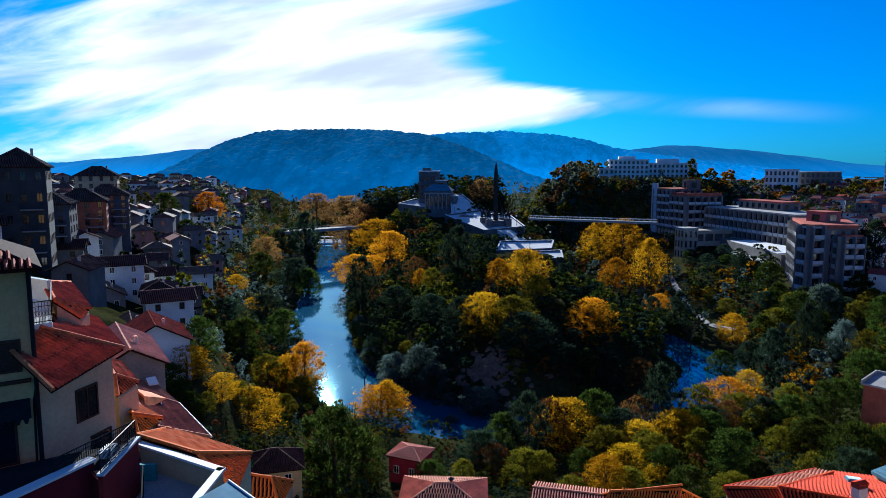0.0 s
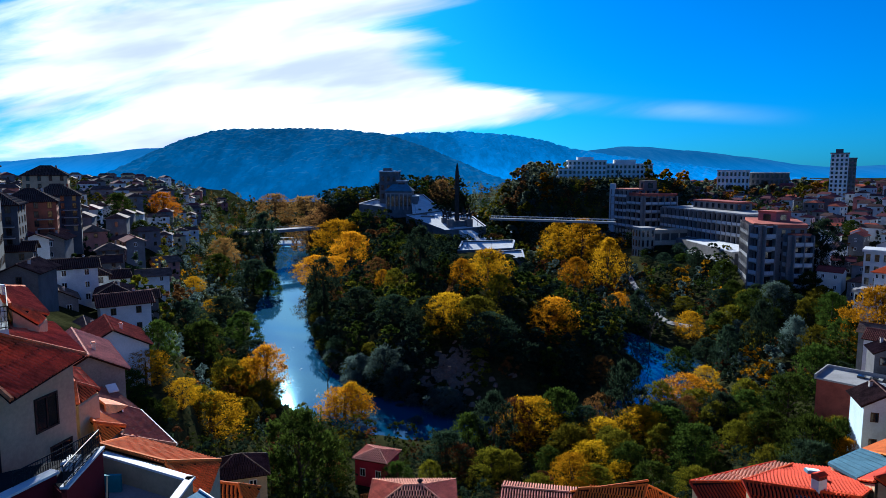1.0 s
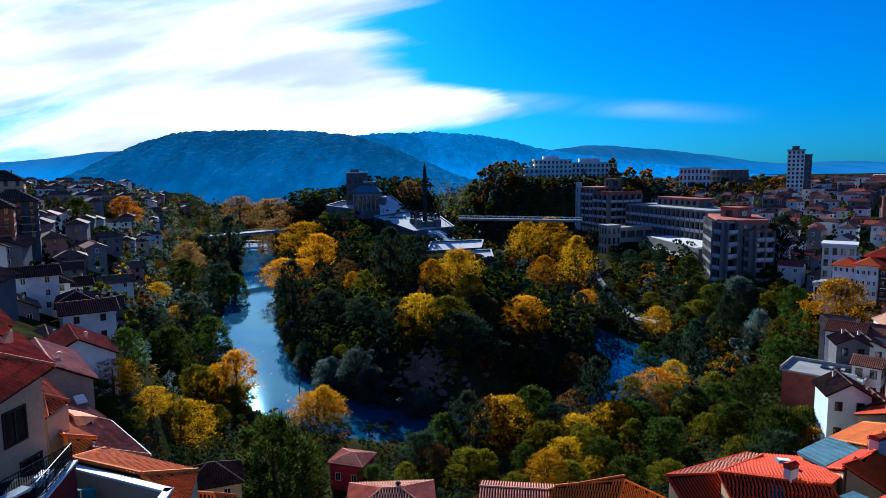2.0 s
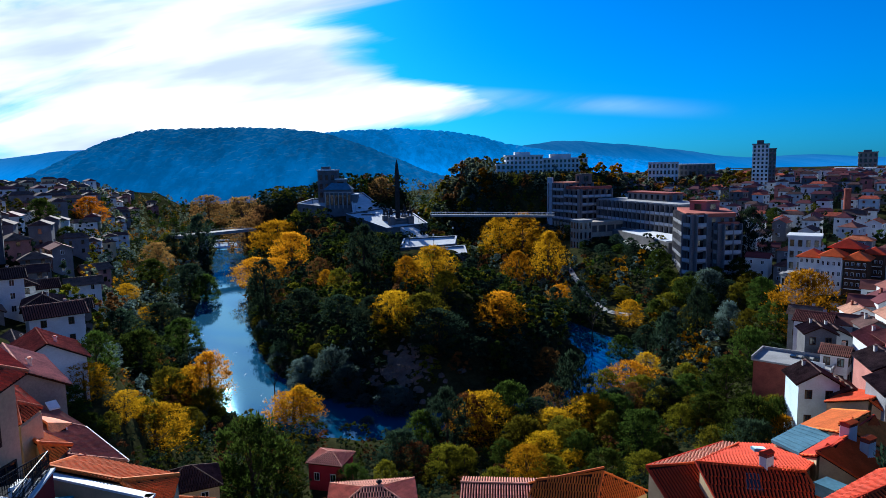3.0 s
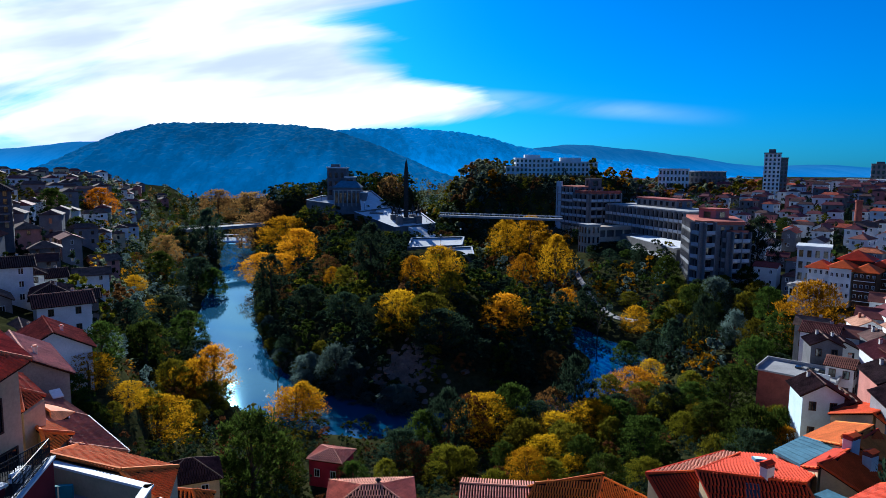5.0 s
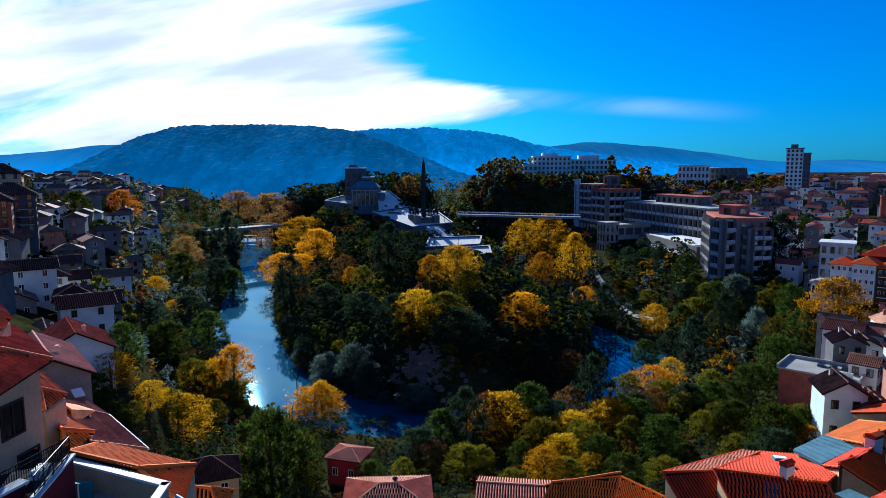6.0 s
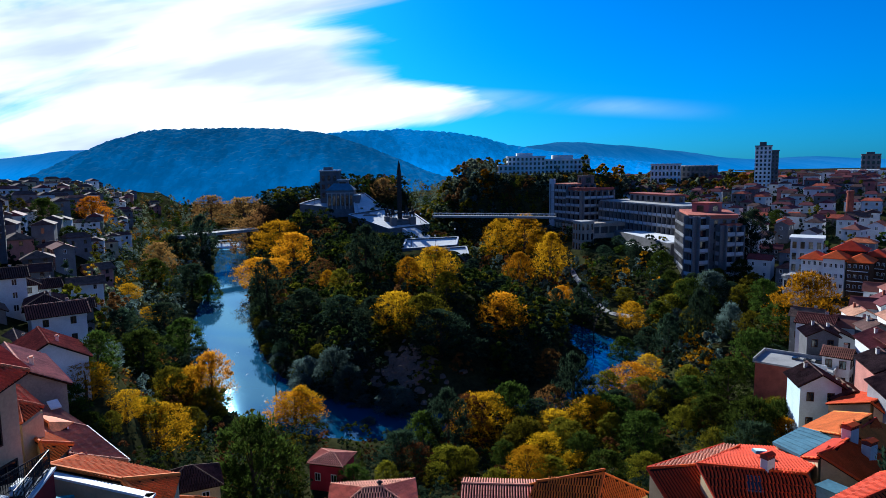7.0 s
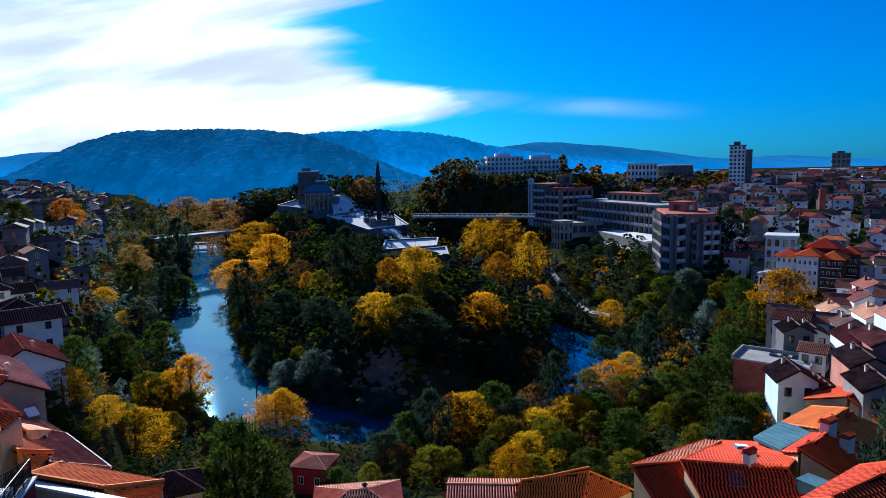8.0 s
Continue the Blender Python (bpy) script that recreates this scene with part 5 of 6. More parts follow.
    part("coping", boxed(-0.15, d.length + 0.15, -0.2, 0.22, 0.9, 1.02, m=pose(a[0], a[1], 0, 0, 0, turn)), WHITE, lt)
part("panel", boxed(-5.0, -3.9, 1.3, 1.5, -0.296, 0.6, m=None), TEAL, lt, "teal painted panel")
railing(lt, (-4.4, 1.0, -0.3), (-2.4, -3.6, -0.3), 1.0)

# orange and brown roofs stepping down the bank
roofed(-13, 35, 28, "orange tiled hipped roof beside the open terrace",
       [((-11.1, 36.4, 35.6), (-17.4, 40.1, 35.6), (-17.2, 35.4, 37.2), (-13.0, 33.3, 36.9)), ((-10.7, 32.2, 35.4), (-11.1, 36.4, 35.6), (-13.0, 33.3, 36.9))],
       CREAM, ORANGE, tile=(0.23, 0.6, 0.09, 0.105), k=1)
roofed(-9.4, 33, 24, "small orange tiled roof low on the bank",
       [((-8.2, 34.2, 35.0), (-11.0, 34.6, 35.2), (-10.6, 32.8, 36.1), (-9.0, 32.8, 35.9)), ((-8.4, 31.8, 34.8), (-8.2, 34.2, 35.0), (-9.0, 32.8, 35.9)), ((-10.8, 31.4, 34.9), (-8.4, 31.8, 34.8), (-9.0, 32.8, 35.9), (-10.6, 32.8, 36.1))],
       CREAM, ORANGE, tile=(0.3, 0.8, 0.13, 0.125))
roofed(-18.5, 39, 28, "small orange tiled porch roof with a tip",
       [((-17.9, 40.3, 36.2), (-20.8, 42.9, 36.2), (-20.6, 40.9, 36.9), (-18.9, 38.6, 37.0)), ((-18.1, 37.4, 36.1), (-17.9, 40.3, 36.2), (-18.9, 38.6, 37.0))], CREAM, ORANGE, tile=(0.23, 0.6, 0.09, 0.105), k=1)
roofed(-20.5, 40, 28, "small red tiled roof against the hipped house",
       [((-19.4, 40.5, 38.5), (-22.6, 44.8, 38.5), (-23.0, 43.4, 39.1), (-20.3, 39.4, 39.3)), ((-19.6, 38.2, 38.4), (-19.4, 40.5, 38.5), (-20.3, 39.4, 39.3))], CREAM, TILE, tile=(0.23, 0.6, 0.09, 0.105), k=1)
br = roofed(-18.5, 42, 26, "brown striped tiled roof with a dormer and skylight",
            [((-15.3, 41.3, 34.5), (-19.9, 47.5, 34.5), (-22.7, 45.6, 36.1), (-17.6, 39.2, 36.0)), ((-19.9, 47.5, 34.5), (-24.5, 52.9, 34.6), (-23.6, 47.6, 36.2), (-22.7, 45.6, 36.1)),
             ((-18.4, 35.6, 34.4), (-15.3, 41.3, 34.5), (-17.6, 39.2, 36.0))],
            CREAM, matter("weathered_red_brown_tiles", (0.30, 0.115, 0.08), 0.8, 0.35, 0.7, 7.0, 0.4), tile=(0.3, 0.8, 0.13, 0.125), k=1)
bm = bmesh.new()
tube(bm, (3.25, -0.6, 8.52), (-1.35, 5.6, 8.52), 0.09, sides=6)
part("gutter", bm, WHITE, br, "white gutter along the eave")
bm = bmesh.new()
slab(bm, ((-1.3, 3.4, 9.7), (-2.9, 4.6, 9.7), (-3.6, 3.6, 10.35), (-2.2, 2.0, 10.35)), 0.12)
slab(bm, ((-1.7, 0.9, 9.75), (-1.3, 3.4, 9.7), (-2.2, 2.0, 10.35)), 0.12)
dm = part("dormer", bm, TILE, br, "dormer with red roof")
part("dormer_front", boxed(-0.8, 0.8, -0.05, 0.05, 9.2, 9.75, m=pose(-1.7, 2.3, 0, 0, 0, 80)), WHITE, dm)
part("dormer_window", boxed(-0.6, 0.6, -0.08, -0.05, 9.28, 9.68, m=pose(-1.7, 2.3, 0, 0, 0, 80)), GLASS, dm)
# Pale blue pane: the sky's reflection is put into its colour.
part("skylight", boxed(-0.35, 0.35, -0.45, 0.45, 0, 0.1, m=pose(-4.1, 7.4, 9.6, 24, 0, 40)), BLUEPL, br)

# blue sheet-metal capping of the parapet under the eye
cap = thing("parapet_capping", -10.1, 29.4, 37.4, 0, "blue painted sheet-metal capping on a wall", "capping")
BLUEMETAL = matter("blue_painted_metal", (0.045, 0.14, 0.21), 0.85, 0.25, 0.8, 5.0, 0.1, spec=0.1)
part("sheet", prismed([(0, 0), (-2.6, -5.0), (1.6, -7.5), (4.6, -4.7)], -0.08, 0.0), BLUEMETAL, cap)
part("wall", prismed([(-0.05, -0.25), (-2.5, -5.0), (1.6, -7.3), (4.3, -4.7)], -16, -0.08), DARKCON, cap)
bm = bmesh.new()
tube(bm, (0, 0, 0.03), (4.6, -4.7, 0.03), 0.06, sides=6)
part("edge", bm, WHITE, cap, "white folded edge")

# set these houses to their true distance
for ob in [o for o in scene.objects if o not in BEFORE and o.parent is None]:
    enlarged(ob, 1.2)

# roofs at the foot of the hill, straight below
house(0.1, 70.0, 10.2, 9.0, 7.0, 5.6, -3, CREAM, PALETILE, "hip", 0.32, 0.4, 2, 2, "house with mottled terracotta tiled roof and stove pipe", sides="f", foot=6, tile=(0.3, 0.8, 0.13, 0.125))
pipe = enlarged(thing("stove_pipe", 0.6, 47.0, 27.8, 0, "dark metal stove pipe on a tiled roof", "pipe"))
bm = bmesh.new()
tube(bm, (0, 0, -0.4), (0, 0, 1.0), 0.12, sides=8)
part("pipe", bm, IRON, pipe)
bm = bmesh.new()
tube(bm, (0, 0, 1.05), (0, 0, 1.2), 0.26, 0.05, 8)
part("cowl", bm, IRON, pipe)
house(14.4, 68.6, 10.4, 8.5, 4.6, 5.6, -14, GREYPL, PALETILE, "gable", 0.28, 0.3, 2, 2, "low house with pale weathered roof", sides="f", foot=6, tile=(0.3, 0.8, 0.13, 0.125))
roofed(15.5, 43, 17, "house with orange-brown tiled gable roof",
       [((14.8, 47.0, 27.6), (10.8, 46.6, 27.6), (12.0, 44.6, 29.1), (16.2, 42.3, 30.4)), ((10.6, 43.6, 27.4), (14.8, 40.6, 28.2), (16.2, 42.3, 30.4), (12.0, 44.6, 29.1)), ((14.8, 40.6, 28.2), (20.0, 43.0, 28.2), (16.2, 42.3, 30.4))],
       CREAM, ORANGE, tile=(0.3, 0.8, 0.13, 0.125))

# ---- red roofs climbing to the street ----
# Lit slope pale pink, shaded slope red: light partly put into the tiles.
pk = roofed(29, 54, 12, "house with sun-bleached pink and red tiled roof",
            [((36.2, 60.8, 23.05), (37.3, 59.8, 23.2), (29.0, 53.6, 24.8), (24.1, 53.5, 24.8)), ((24.6, 49.6, 22.9), (29.5, 49.9, 22.9), (29.0, 53.6, 24.8), (24.1, 53.5, 24.8))],
            CREAM, [PALETILE, REDTILE], tile=(0.3, 0.8, 0.13, 0.125), k=1)
rd = roofed(33, 52, 12, "large red tiled roof with skylights, chimney and dormer",
            [((38.3, 61.2, 22.6), (42.1, 60.2, 22.5), (40.4, 52.6, 24.4), (35.9, 48.3, 25.8), (27.8, 51.7, 25.8)), ((27.6, 46.6, 23.4), (35.2, 43.6, 23.4), (35.9, 48.3, 25.8), (27.8, 51.7, 25.8))],
            CREAM, REDTILE, tile=(0.3, 0.8, 0.13, 0.125), k=1)
# First pane is pale blue as a painted sky reflection, the second plain glass.
for px, py, pz, tx, turn, glass in ((3.0, 2.6, 13.0, -14, -22, BLUEPL), (-1.6, -3.2, 13.05, 26, -22, GLASS)):
    sk = part("skylight", boxed(-0.5, 0.5, -0.7, 0.7, 0.1, 0.2, m=pose(px, py, pz, tx, 0, turn)), glass, rd)
    part("skylight_frame", boxed(-0.62, 0.62, -0.82, 0.82, -0.1, 0.14, m=pose(px, py, pz, tx, 0, turn)), SHEET, sk)


def stack(x, y, z, h, w, label):
    """A white chimney with brick slots and a tiled cap."""
    top = enlarged(thing("chimney", x, y, z, 20, label, "chimney", "chimneys on the red roofs"))
    part("shaft", boxed(-w, w, -w * 0.7, w * 0.7, -0.6, h, bevel=0.02), PLASTER, top)
    for k in range(4):
        part("cap_brick", boxed(-w * 1.05 + k * w * 0.55, -w * 0.75 + k * w * 0.55, -w * 0.7, w * 0.7, h, h + 0.25), BRICK, top)
    bm = bmesh.new()
    slab(bm, ((-w * 1.05, -w * 0.8, h + 0.25), (w * 1.05, -w * 0.8, h + 0.25), (w * 1.05, 0, h + 0.36), (-w * 1.05, 0, h + 0.36)), 0.07)
    slab(bm, ((w * 1.05, w * 0.8, h + 0.25), (-w * 1.05, w * 0.8, h + 0.25), (-w * 1.05, 0, h + 0.36), (w * 1.05, 0, h + 0.36)), 0.07)
    part("cap", bm, REDTILE, top)


stack(22.2, 33.2, 34.4, 0.8, 0.34, "white chimney with red tiled cap")
stack(30.4, 36.6, 34.0, 1.0, 0.45, "tall white chimney with red tiled cap")
stack(30.6, 35.2, 33.4, 1.1, 0.4, "tall white chimney with red tiled cap")
bl = enlarged(thing("roof_dormer", 24.2, 30.6, 34.9, 20, "blue-grey metal box dormer on the red roof", "dormer"))
part("box", boxed(-0.55, 0.55, -0.5, 0.5, -1.0, -0.35), SHEET, bl)
part("lid", boxed(-0.62, 0.62, -0.58, 0.58, -0.35, -0.28), SHEET, bl)
mt = enlarged(thing("metal_roof", 28.8, 38.9, 33.4, 0, "flat blue-grey sheet-metal roof with standing seams", "roof"))
bm = bmesh.new()
slab(bm, ((-2.1, -2.6, 0.2), (2.4, -0.2, 0.1), (1.8, 2.4, -0.2), (-1.9, 0.4, -0.2)), 0.2)
part("sheet", bm, SHEET, mt)
part("wall", prismed([(-1.9, -2.4), (2.2, -0.2), (1.6, 2.2), (-1.7, 0.3)], -14, -0.35), CREAM, mt)
for k in range(7):
    f = (k + 0.5) / 7
    a, b = Vector((-2.1 + 4.5 * f, -2.6 + 2.4 * f, 0.23 - 0.1 * f)), Vector((-1.9 + 3.7 * f, 0.4 + 2.0 * f, -0.17))
    bm = bmesh.new()
    tube(bm, a, b, 0.014, sides=4)
    part("seam", bm, SHEET, mt)
roofed(28.5, 36, 19, "red tiled roof strip beside the metal roof", [((30.9, 38.4, 33.5), (26.6, 36.0, 33.6), (25.7, 33.6, 34.6), (29.8, 36.0, 34.6)), ((29.2, 31.6, 32.6), (34.2, 35.8, 32.4), (29.8, 36.0, 34.6), (25.7, 33.6, 34.6))], CREAM, REDTILE, tile=(0.3, 0.8, 0.13, 0.125))
roofed(33.5, 41, 18, "orange tiled roof of a terraced house", [((36.8, 45.6, 32.2), (31.8, 42.9, 32.3), (30.2, 37.2, 34.2), (35.6, 40.8, 34.0)), ((34.8, 36.8, 32.2), (39.5, 41.5, 31.8), (35.6, 40.8, 34.0), (30.2, 37.2, 34.2))], CREAM, ORANGE, tile=(0.3, 0.8, 0.13, 0.125))
roofed(48, 56, 12, "dark red tiled roof slope above the street", [((45.2, 51.5, 22.4), (53.8, 58.3, 22.0), (54.2, 61.2, 24.6), (45.3, 54.9, 25.3), (40.6, 51.2, 25.6))], CREAM, REDTILE, tile=(0.3, 0.8, 0.13, 0.125), k=1)
roofed(41.5, 47, 18, "bright red tiled roof with a small dormer", [((43.5, 51.0, 31.6), (38.2, 48.2, 31.8), (38.8, 44.2, 33.2), (43.6, 46.6, 33.4)), ((40.0, 40.8, 31.6), (45.6, 43.6, 31.6), (43.6, 46.6, 33.4), (38.8, 44.2, 33.2))], CREAM, REDTILE, tile=(0.3, 0.8, 0.13, 0.125))
roofed(23, 25.5, 20, "striped red tiled roof close by", [((25.6, 29.0, 36.0), (20.6, 27.4, 35.4), (20.8, 25.4, 36.6), (25.6, 26.0, 37.7)), ((20.4, 22.6, 35.6), (26.0, 22.4, 36.4), (25.6, 26.0, 37.7), (20.8, 25.4, 36.6))], CREAM, REDTILE, tile=(0.3, 0.8, 0.13, 0.125))

# ---- the white house and its neighbours along the lane ----
wh = house(60.4, 78.5, 15.8, 5.4, 5.0, 6.9, 70, BLUEPL, OLDTILE, "gable", 0.6, 0.5, 2, 2, "tall white house with brown gable roof above the trees", sides="l", foot=14, chimney=1, tile=(0.28, 0.4), frame_mat=WOOD)
house(63.6, 76.4, 14.6, 4.6, 4.4, 6.6, 70, PLASTER, OLDTILE, "gable", 0.5, 0.4, 2, 2, "lower rear wing with brown roof beside the white house", sides="flr", foot=12, chimney=2, tile=(0.28, 0.4), frame_mat=WOOD)
fl = thing("flat_roofed_building", 66.0, 89.2, 21.7, -48, "low brick building with weathered grey flat roof", "building")
part("wall", boxed(-5.2, 5.2, -3.2, 3.2, -16, -0.25), BRICK, fl)
part("roof", boxed(-5.5, 5.5, -3.5, 3.5, -0.25, 0.0), CONCRETE, fl)
for x0, x1, y0, y1 in ((-5.5, 5.5, 3.3, 3.5), (-5.5, -5.3, -3.5, 3.3), (5.3, 5.5, -3.5, 3.3)):
    part("parapet", boxed(x0, x1, y0, y1, 0.004, 0.45), CONCRETE, fl)
for k in range(3):
    part("skylight", boxed(-0.9 + k * 1.6, 0.1 + k * 1.6, 0.6, 1.6, 0.004, 0.3), GLASS, fl)
part("parapet", boxed(1.4, 4.4, -2.9, -2.7, 0.004, 0.8), STONE, fl)
# ridge point, length, depth, turn, wall, roof
LANE = ((71.9, 92.3, 26.2, 4.6, 4.4, 66, GREYPL, OLDTILE, "grey cement-rendered house with faded roof"),
        (78, 100.3, 25.9, 5.6, 4.6, -50, PLASTER, MAROON, "white house with red tiled roof on the lane"), (76.1, 94, 25.2, 5.4, 4.4, 66, PLASTER, OLDTILE, "white house with brown roof on the lane"),
        (83.4, 98.3, 25.6, 5.8, 5.0, -48, PLASTER, MAROON, "white house with red tiled roof on the lane"), (95.2, 107.8, 26.5, 6.4, 5.2, -45, PLASTER, MAROON, "white house with dark red roof on the lane"),
        (97.4, 105.8, 27.5, 6.8, 5.6, 66, PLASTER, MAROON, "white house with dark red roof on the lane"), (88.3, 93.7, 27.5, 6.8, 5.2, 66, PLASTER, FADED, "terraced white house with weathered tiled roof"),
        (82.8, 93.4, 26.2, 4.4, 4.2, 66, GREYPL, OLDTILE, "small grey house with brown roof"), (74.5, 82, 27.2, 8.4, 5.4, 66, PLASTER, FADED, "long terraced house with faded pink roof"),
        (73.4, 77.5, 28.2, 7.6, 4.6, 66, PINKPL, FADED, "terraced house with faded pink roof and lean-to"), (66.5, 73, 27.2, 7.2, 5.2, 66, PINKPL, OLDTILE, "terraced house with dark brown roof"),
        (62.1, 66.1, 26.6, 6.4, 5.2, 66, GREYPL, OLDTILE, "house with dark brown roof by the lane"), (90.6, 105.2, 25.6, 5.4, 4.6, 66, PLASTER, FADED, "white house with faded roof"),
        (70.2, 85.9, 24.4, 3.6, 3.4, -50, PLASTER, FADED, "small white lean-to house with chimney"), (84.2, 110.6, 24.5, 5.2, 4.4, -46, GREYPL, OLDTILE, "grey house with brown roof above the trees"),
        (113, 125, 25.6, 6.4, 5.4, -44, PLASTER, MAROON, "white house with red roof near the hotel"), (113, 118, 26.8, 6.4, 5.4, -44, PLASTER, FADED, "white house with faded red roof"),
        (145, 150, 27.6, 8, 6, -44, PLASTER, MAROON, "white house with red roof up the slope"), (104, 111, 28.4, 6.2, 5.0, 66, PLASTER, MAROON, "white three-storey house with red roof"),
        (84, 84.5, 29.6, 6.6, 5.2, 66, PLASTER, FADED, "white house with faded red roof and dormer"), (94, 95, 30.2, 6.6, 5.2, -48, PLASTER, MAROON, "white house with red roof above the lane"),
        (124, 126, 30.0, 7.0, 5.6, -44, PLASTER, OLDTILE, "white house with brown roof up the slope"), (132, 136, 29.0, 7.0, 5.6, 66, PLASTER, MAROON, "white house with red roof up the slope"))
for x, y, z, w, d, turn, wall, roof, label in LANE:
    hh = 6.0 if d > 4.5 else 5.0
    house(x, y, z - hh - d * 0.25, w, d, hh, turn, wall, roof, "gable", 0.5, 0.35, 2, 2, label, chimney=1, sides="flr", foot=12, group="houses along the lane", tile=(0.25, 0.45) if x < 79 else False, frame_mat=WOOD)
lane = thing("road", 0, 0, 0, 0, "narrow paved lane between houses", "road", kind="structure")
pts = spline([(70, 76), (84, 98), (99, 115), (112, 134), (140, 165)], 5)
bm = bmesh.new()
for p, q in zip(pts[:-1], pts[1:]):
    d = (q - p) / np.hypot(*(q - p))
    s = np.array([-d[1], d[0]]) * 2.4
    zs = [float(height(*c)) + 0.2 for c in (p - s, q - s, q + s, p + s)]
    slab(bm, [(*c, max(z, 10)) for c, z in zip((p - s, q - s, q + s, p + s), zs)], 0.4)
part("paving", bm, CONCRETE, lane)


def red_hotel():
    """White and dark hotel under several bright red hipped roofs."""
    top = thing("hotel", 117.5, 141, 21.3, -50, "white-walled hotel with several bright red hipped roofs", "hotel")
    for x0, x1, y0, y1, h, wall in ((-9, -4.2, -3.0, 3.4, 7.2, PLASTER), (-3.9, 0.6, -5, 1, 8.0, PLASTER), (0.9, 5.6, -4.2, 2.4, 7.4, WOOD), (-3, 3.4, 1.3, 7, 9.4, WOOD), (3.7, 7.8, 2.7, 7.5, 8.2, WOOD), (-11, -4, -7.4, -3.3, 3.2, PLASTER)):
        body = part("wing", boxed(x0, x1, y0, y1, -5, h), wall, top)
        if h > 4:
            for s in range(3):
                for k in range(4):
                    window(body, 0.6, 1.0, x0 + (k + 0.5) / 4 * (x1 - x0), y0, 1.4 + s * 2.4, 0)
                    window(body, 0.6, 1.0, x0, y0 + (k + 0.5) / 4 * (y1 - y0), 1.4 + s * 2.4, -90)
                if wall is WOOD:
                    balcony = part("balcony", boxed(x0 + 0.3, x1 - 0.3, y0 - 0.8, y0 - 0.004, 0.4 + s * 2.4, 0.55 + s * 2.4), WHITE, body)
                    part("balcony_rail", boxed(x0 + 0.3, x1 - 0.3, y0 - 0.8, y0 - 0.72, 0.55 + s * 2.4, 1.2 + s * 2.4), WOOD, balcony)
        A, B = (x1 - x0) / 2 + 0.7, (y1 - y0) / 2 + 0.7
        cx, cy = (x0 + x1) / 2, (y0 + y1) / 2
        if h > 4:
            r = max(B - A, 0.1)
            pk = h + A * 0.55
            q = [(cx - A, cy - B, h), (cx + A, cy - B, h), (cx + A, cy + B, h), (cx - A, cy + B, h)]
            bm = bmesh.new()
            for s in ((q[0], q[1], (cx, cy - r, pk)), (q[1], q[2], (cx, cy + r, pk), (cx, cy - r, pk)), (q[2], q[3], (cx, cy + r, pk)), (q[3], q[0], (cx, cy - r, pk), (cx, cy + r, pk))):
                slab(bm, s, 0.2)
            part("roof", bm, REDTILE, body)
        else:
            part("roof", boxed(x0 - 0.3, x1 + 0.3, y0 - 0.3, y1 + 0.3, h, h + 0.25), CONCRETE, body)
            for k in range(6):
                c = x0 + (k + 0.5) / 6 * (x1 - x0)
                part("opening", boxed(c - 0.38, c + 0.38, y0 - 0.04, y0 + 0.3, 0.5, 2.6), GLASS, body)
            for k in range(4):
                c = y0 + (k + 0.5) / 4 * (y1 - y0)
                part("opening", boxed(x0 - 0.04, x0 + 0.3, c - 0.34, c + 0.34, 0.5, 2.6), GLASS, body)


red_hotel()
office(128, 168, 21, 8, 8, 9.5, -40, PLASTER, STONE, 3, 4, "white building with rounded corner behind the hotel", foot=6)
office(113, 151, 19.5, 7, 3, 3.0, -48, PLASTER, CONCRETE, 1, 5, "low white terrace building with arches", foot=6)

tree("dark", 43.5, 43.0, 36.0 - float(height(43.5, 43.0)), 4.2)
tree("green", 54.5, 82.5, 11.0, 4.6)
tree("olive", 60.2, 85.6, 9.0, 3.0)
tree("green", 58.2, 82.0, 10.0, 3.4)
tree("dark", 51.5, 77.5, 9.0, 4.2)
tree("gold", 57.0, 78.6, 8.2, 2.6)
for k in range(13):
    tree(("dark", "green", "dark", "rust")[k % 4], 6 + k * 4.3, 115.5 + 3.0 * math.sin(k * 1.9) - max(0, 14 - k * 4), 8.6 + 1.3 * math.sin(k * 2.7), 3.8, variant=k % 3)

for k in range(12):
    az, d = radians(25.6 + k * 0.8), 186 + 14 * math.sin(k * 2.3)
    tree(("dark", "green", "dark", "silver", "olive")[k % 5], d * math.sin(az), d * math.cos(az), 8.5 + 1.8 * math.sin(k * 1.7), 3.6, variant=k % 3)

for k in range(9):
    az, d = radians(26.5 + k * 0.9), 218 + 8 * math.sin(k * 2.9)
    tree(("dark", "green", "olive")[k % 3], d * math.sin(az), d * math.cos(az), 9.5 + 2.0 * math.sin(k * 1.9), 4.2, variant=k % 3)

for x, y in ((113, 318), (115.5, 305), (116, 292), (114.6, 281), (117, 272), (115, 264), (116, 255), (113, 246), (104.7, 277), (105.6, 254), (108, 266), (109, 288), (108, 240)):
    tree(("dark", "green", "dark")[int(x + y) % 3], x, y, 3.2 + (x * 7 + y) % 2, 3.4)
# dark trees on the far bank of the pond
for k in range(6):
    tree(("dark", "green", "dark")[k % 3], 60.0 + k * 2.9, 206 + 4 * math.sin(k * 2.1), 8.0 + 1.4 * math.sin(k * 3.1), 4.0, variant=k % 3)
# bushes over the water along the headland
for k, p in enumerate(STREAM[14:52]):
    q = STREAM[15 + k] - p
    away = np.array([-q[1], q[0]]) / np.hypot(*q) * (10.5 + (k * 7 % 3))
    tree(("silver", "dark", "green", "dark", "olive")[k % 5], float(p[0] + away[0]), float(p[1] + away[1]), 3.6 + (k * 5 % 3) * 0.6, 2.7, z=0.3, variant=k % 3)

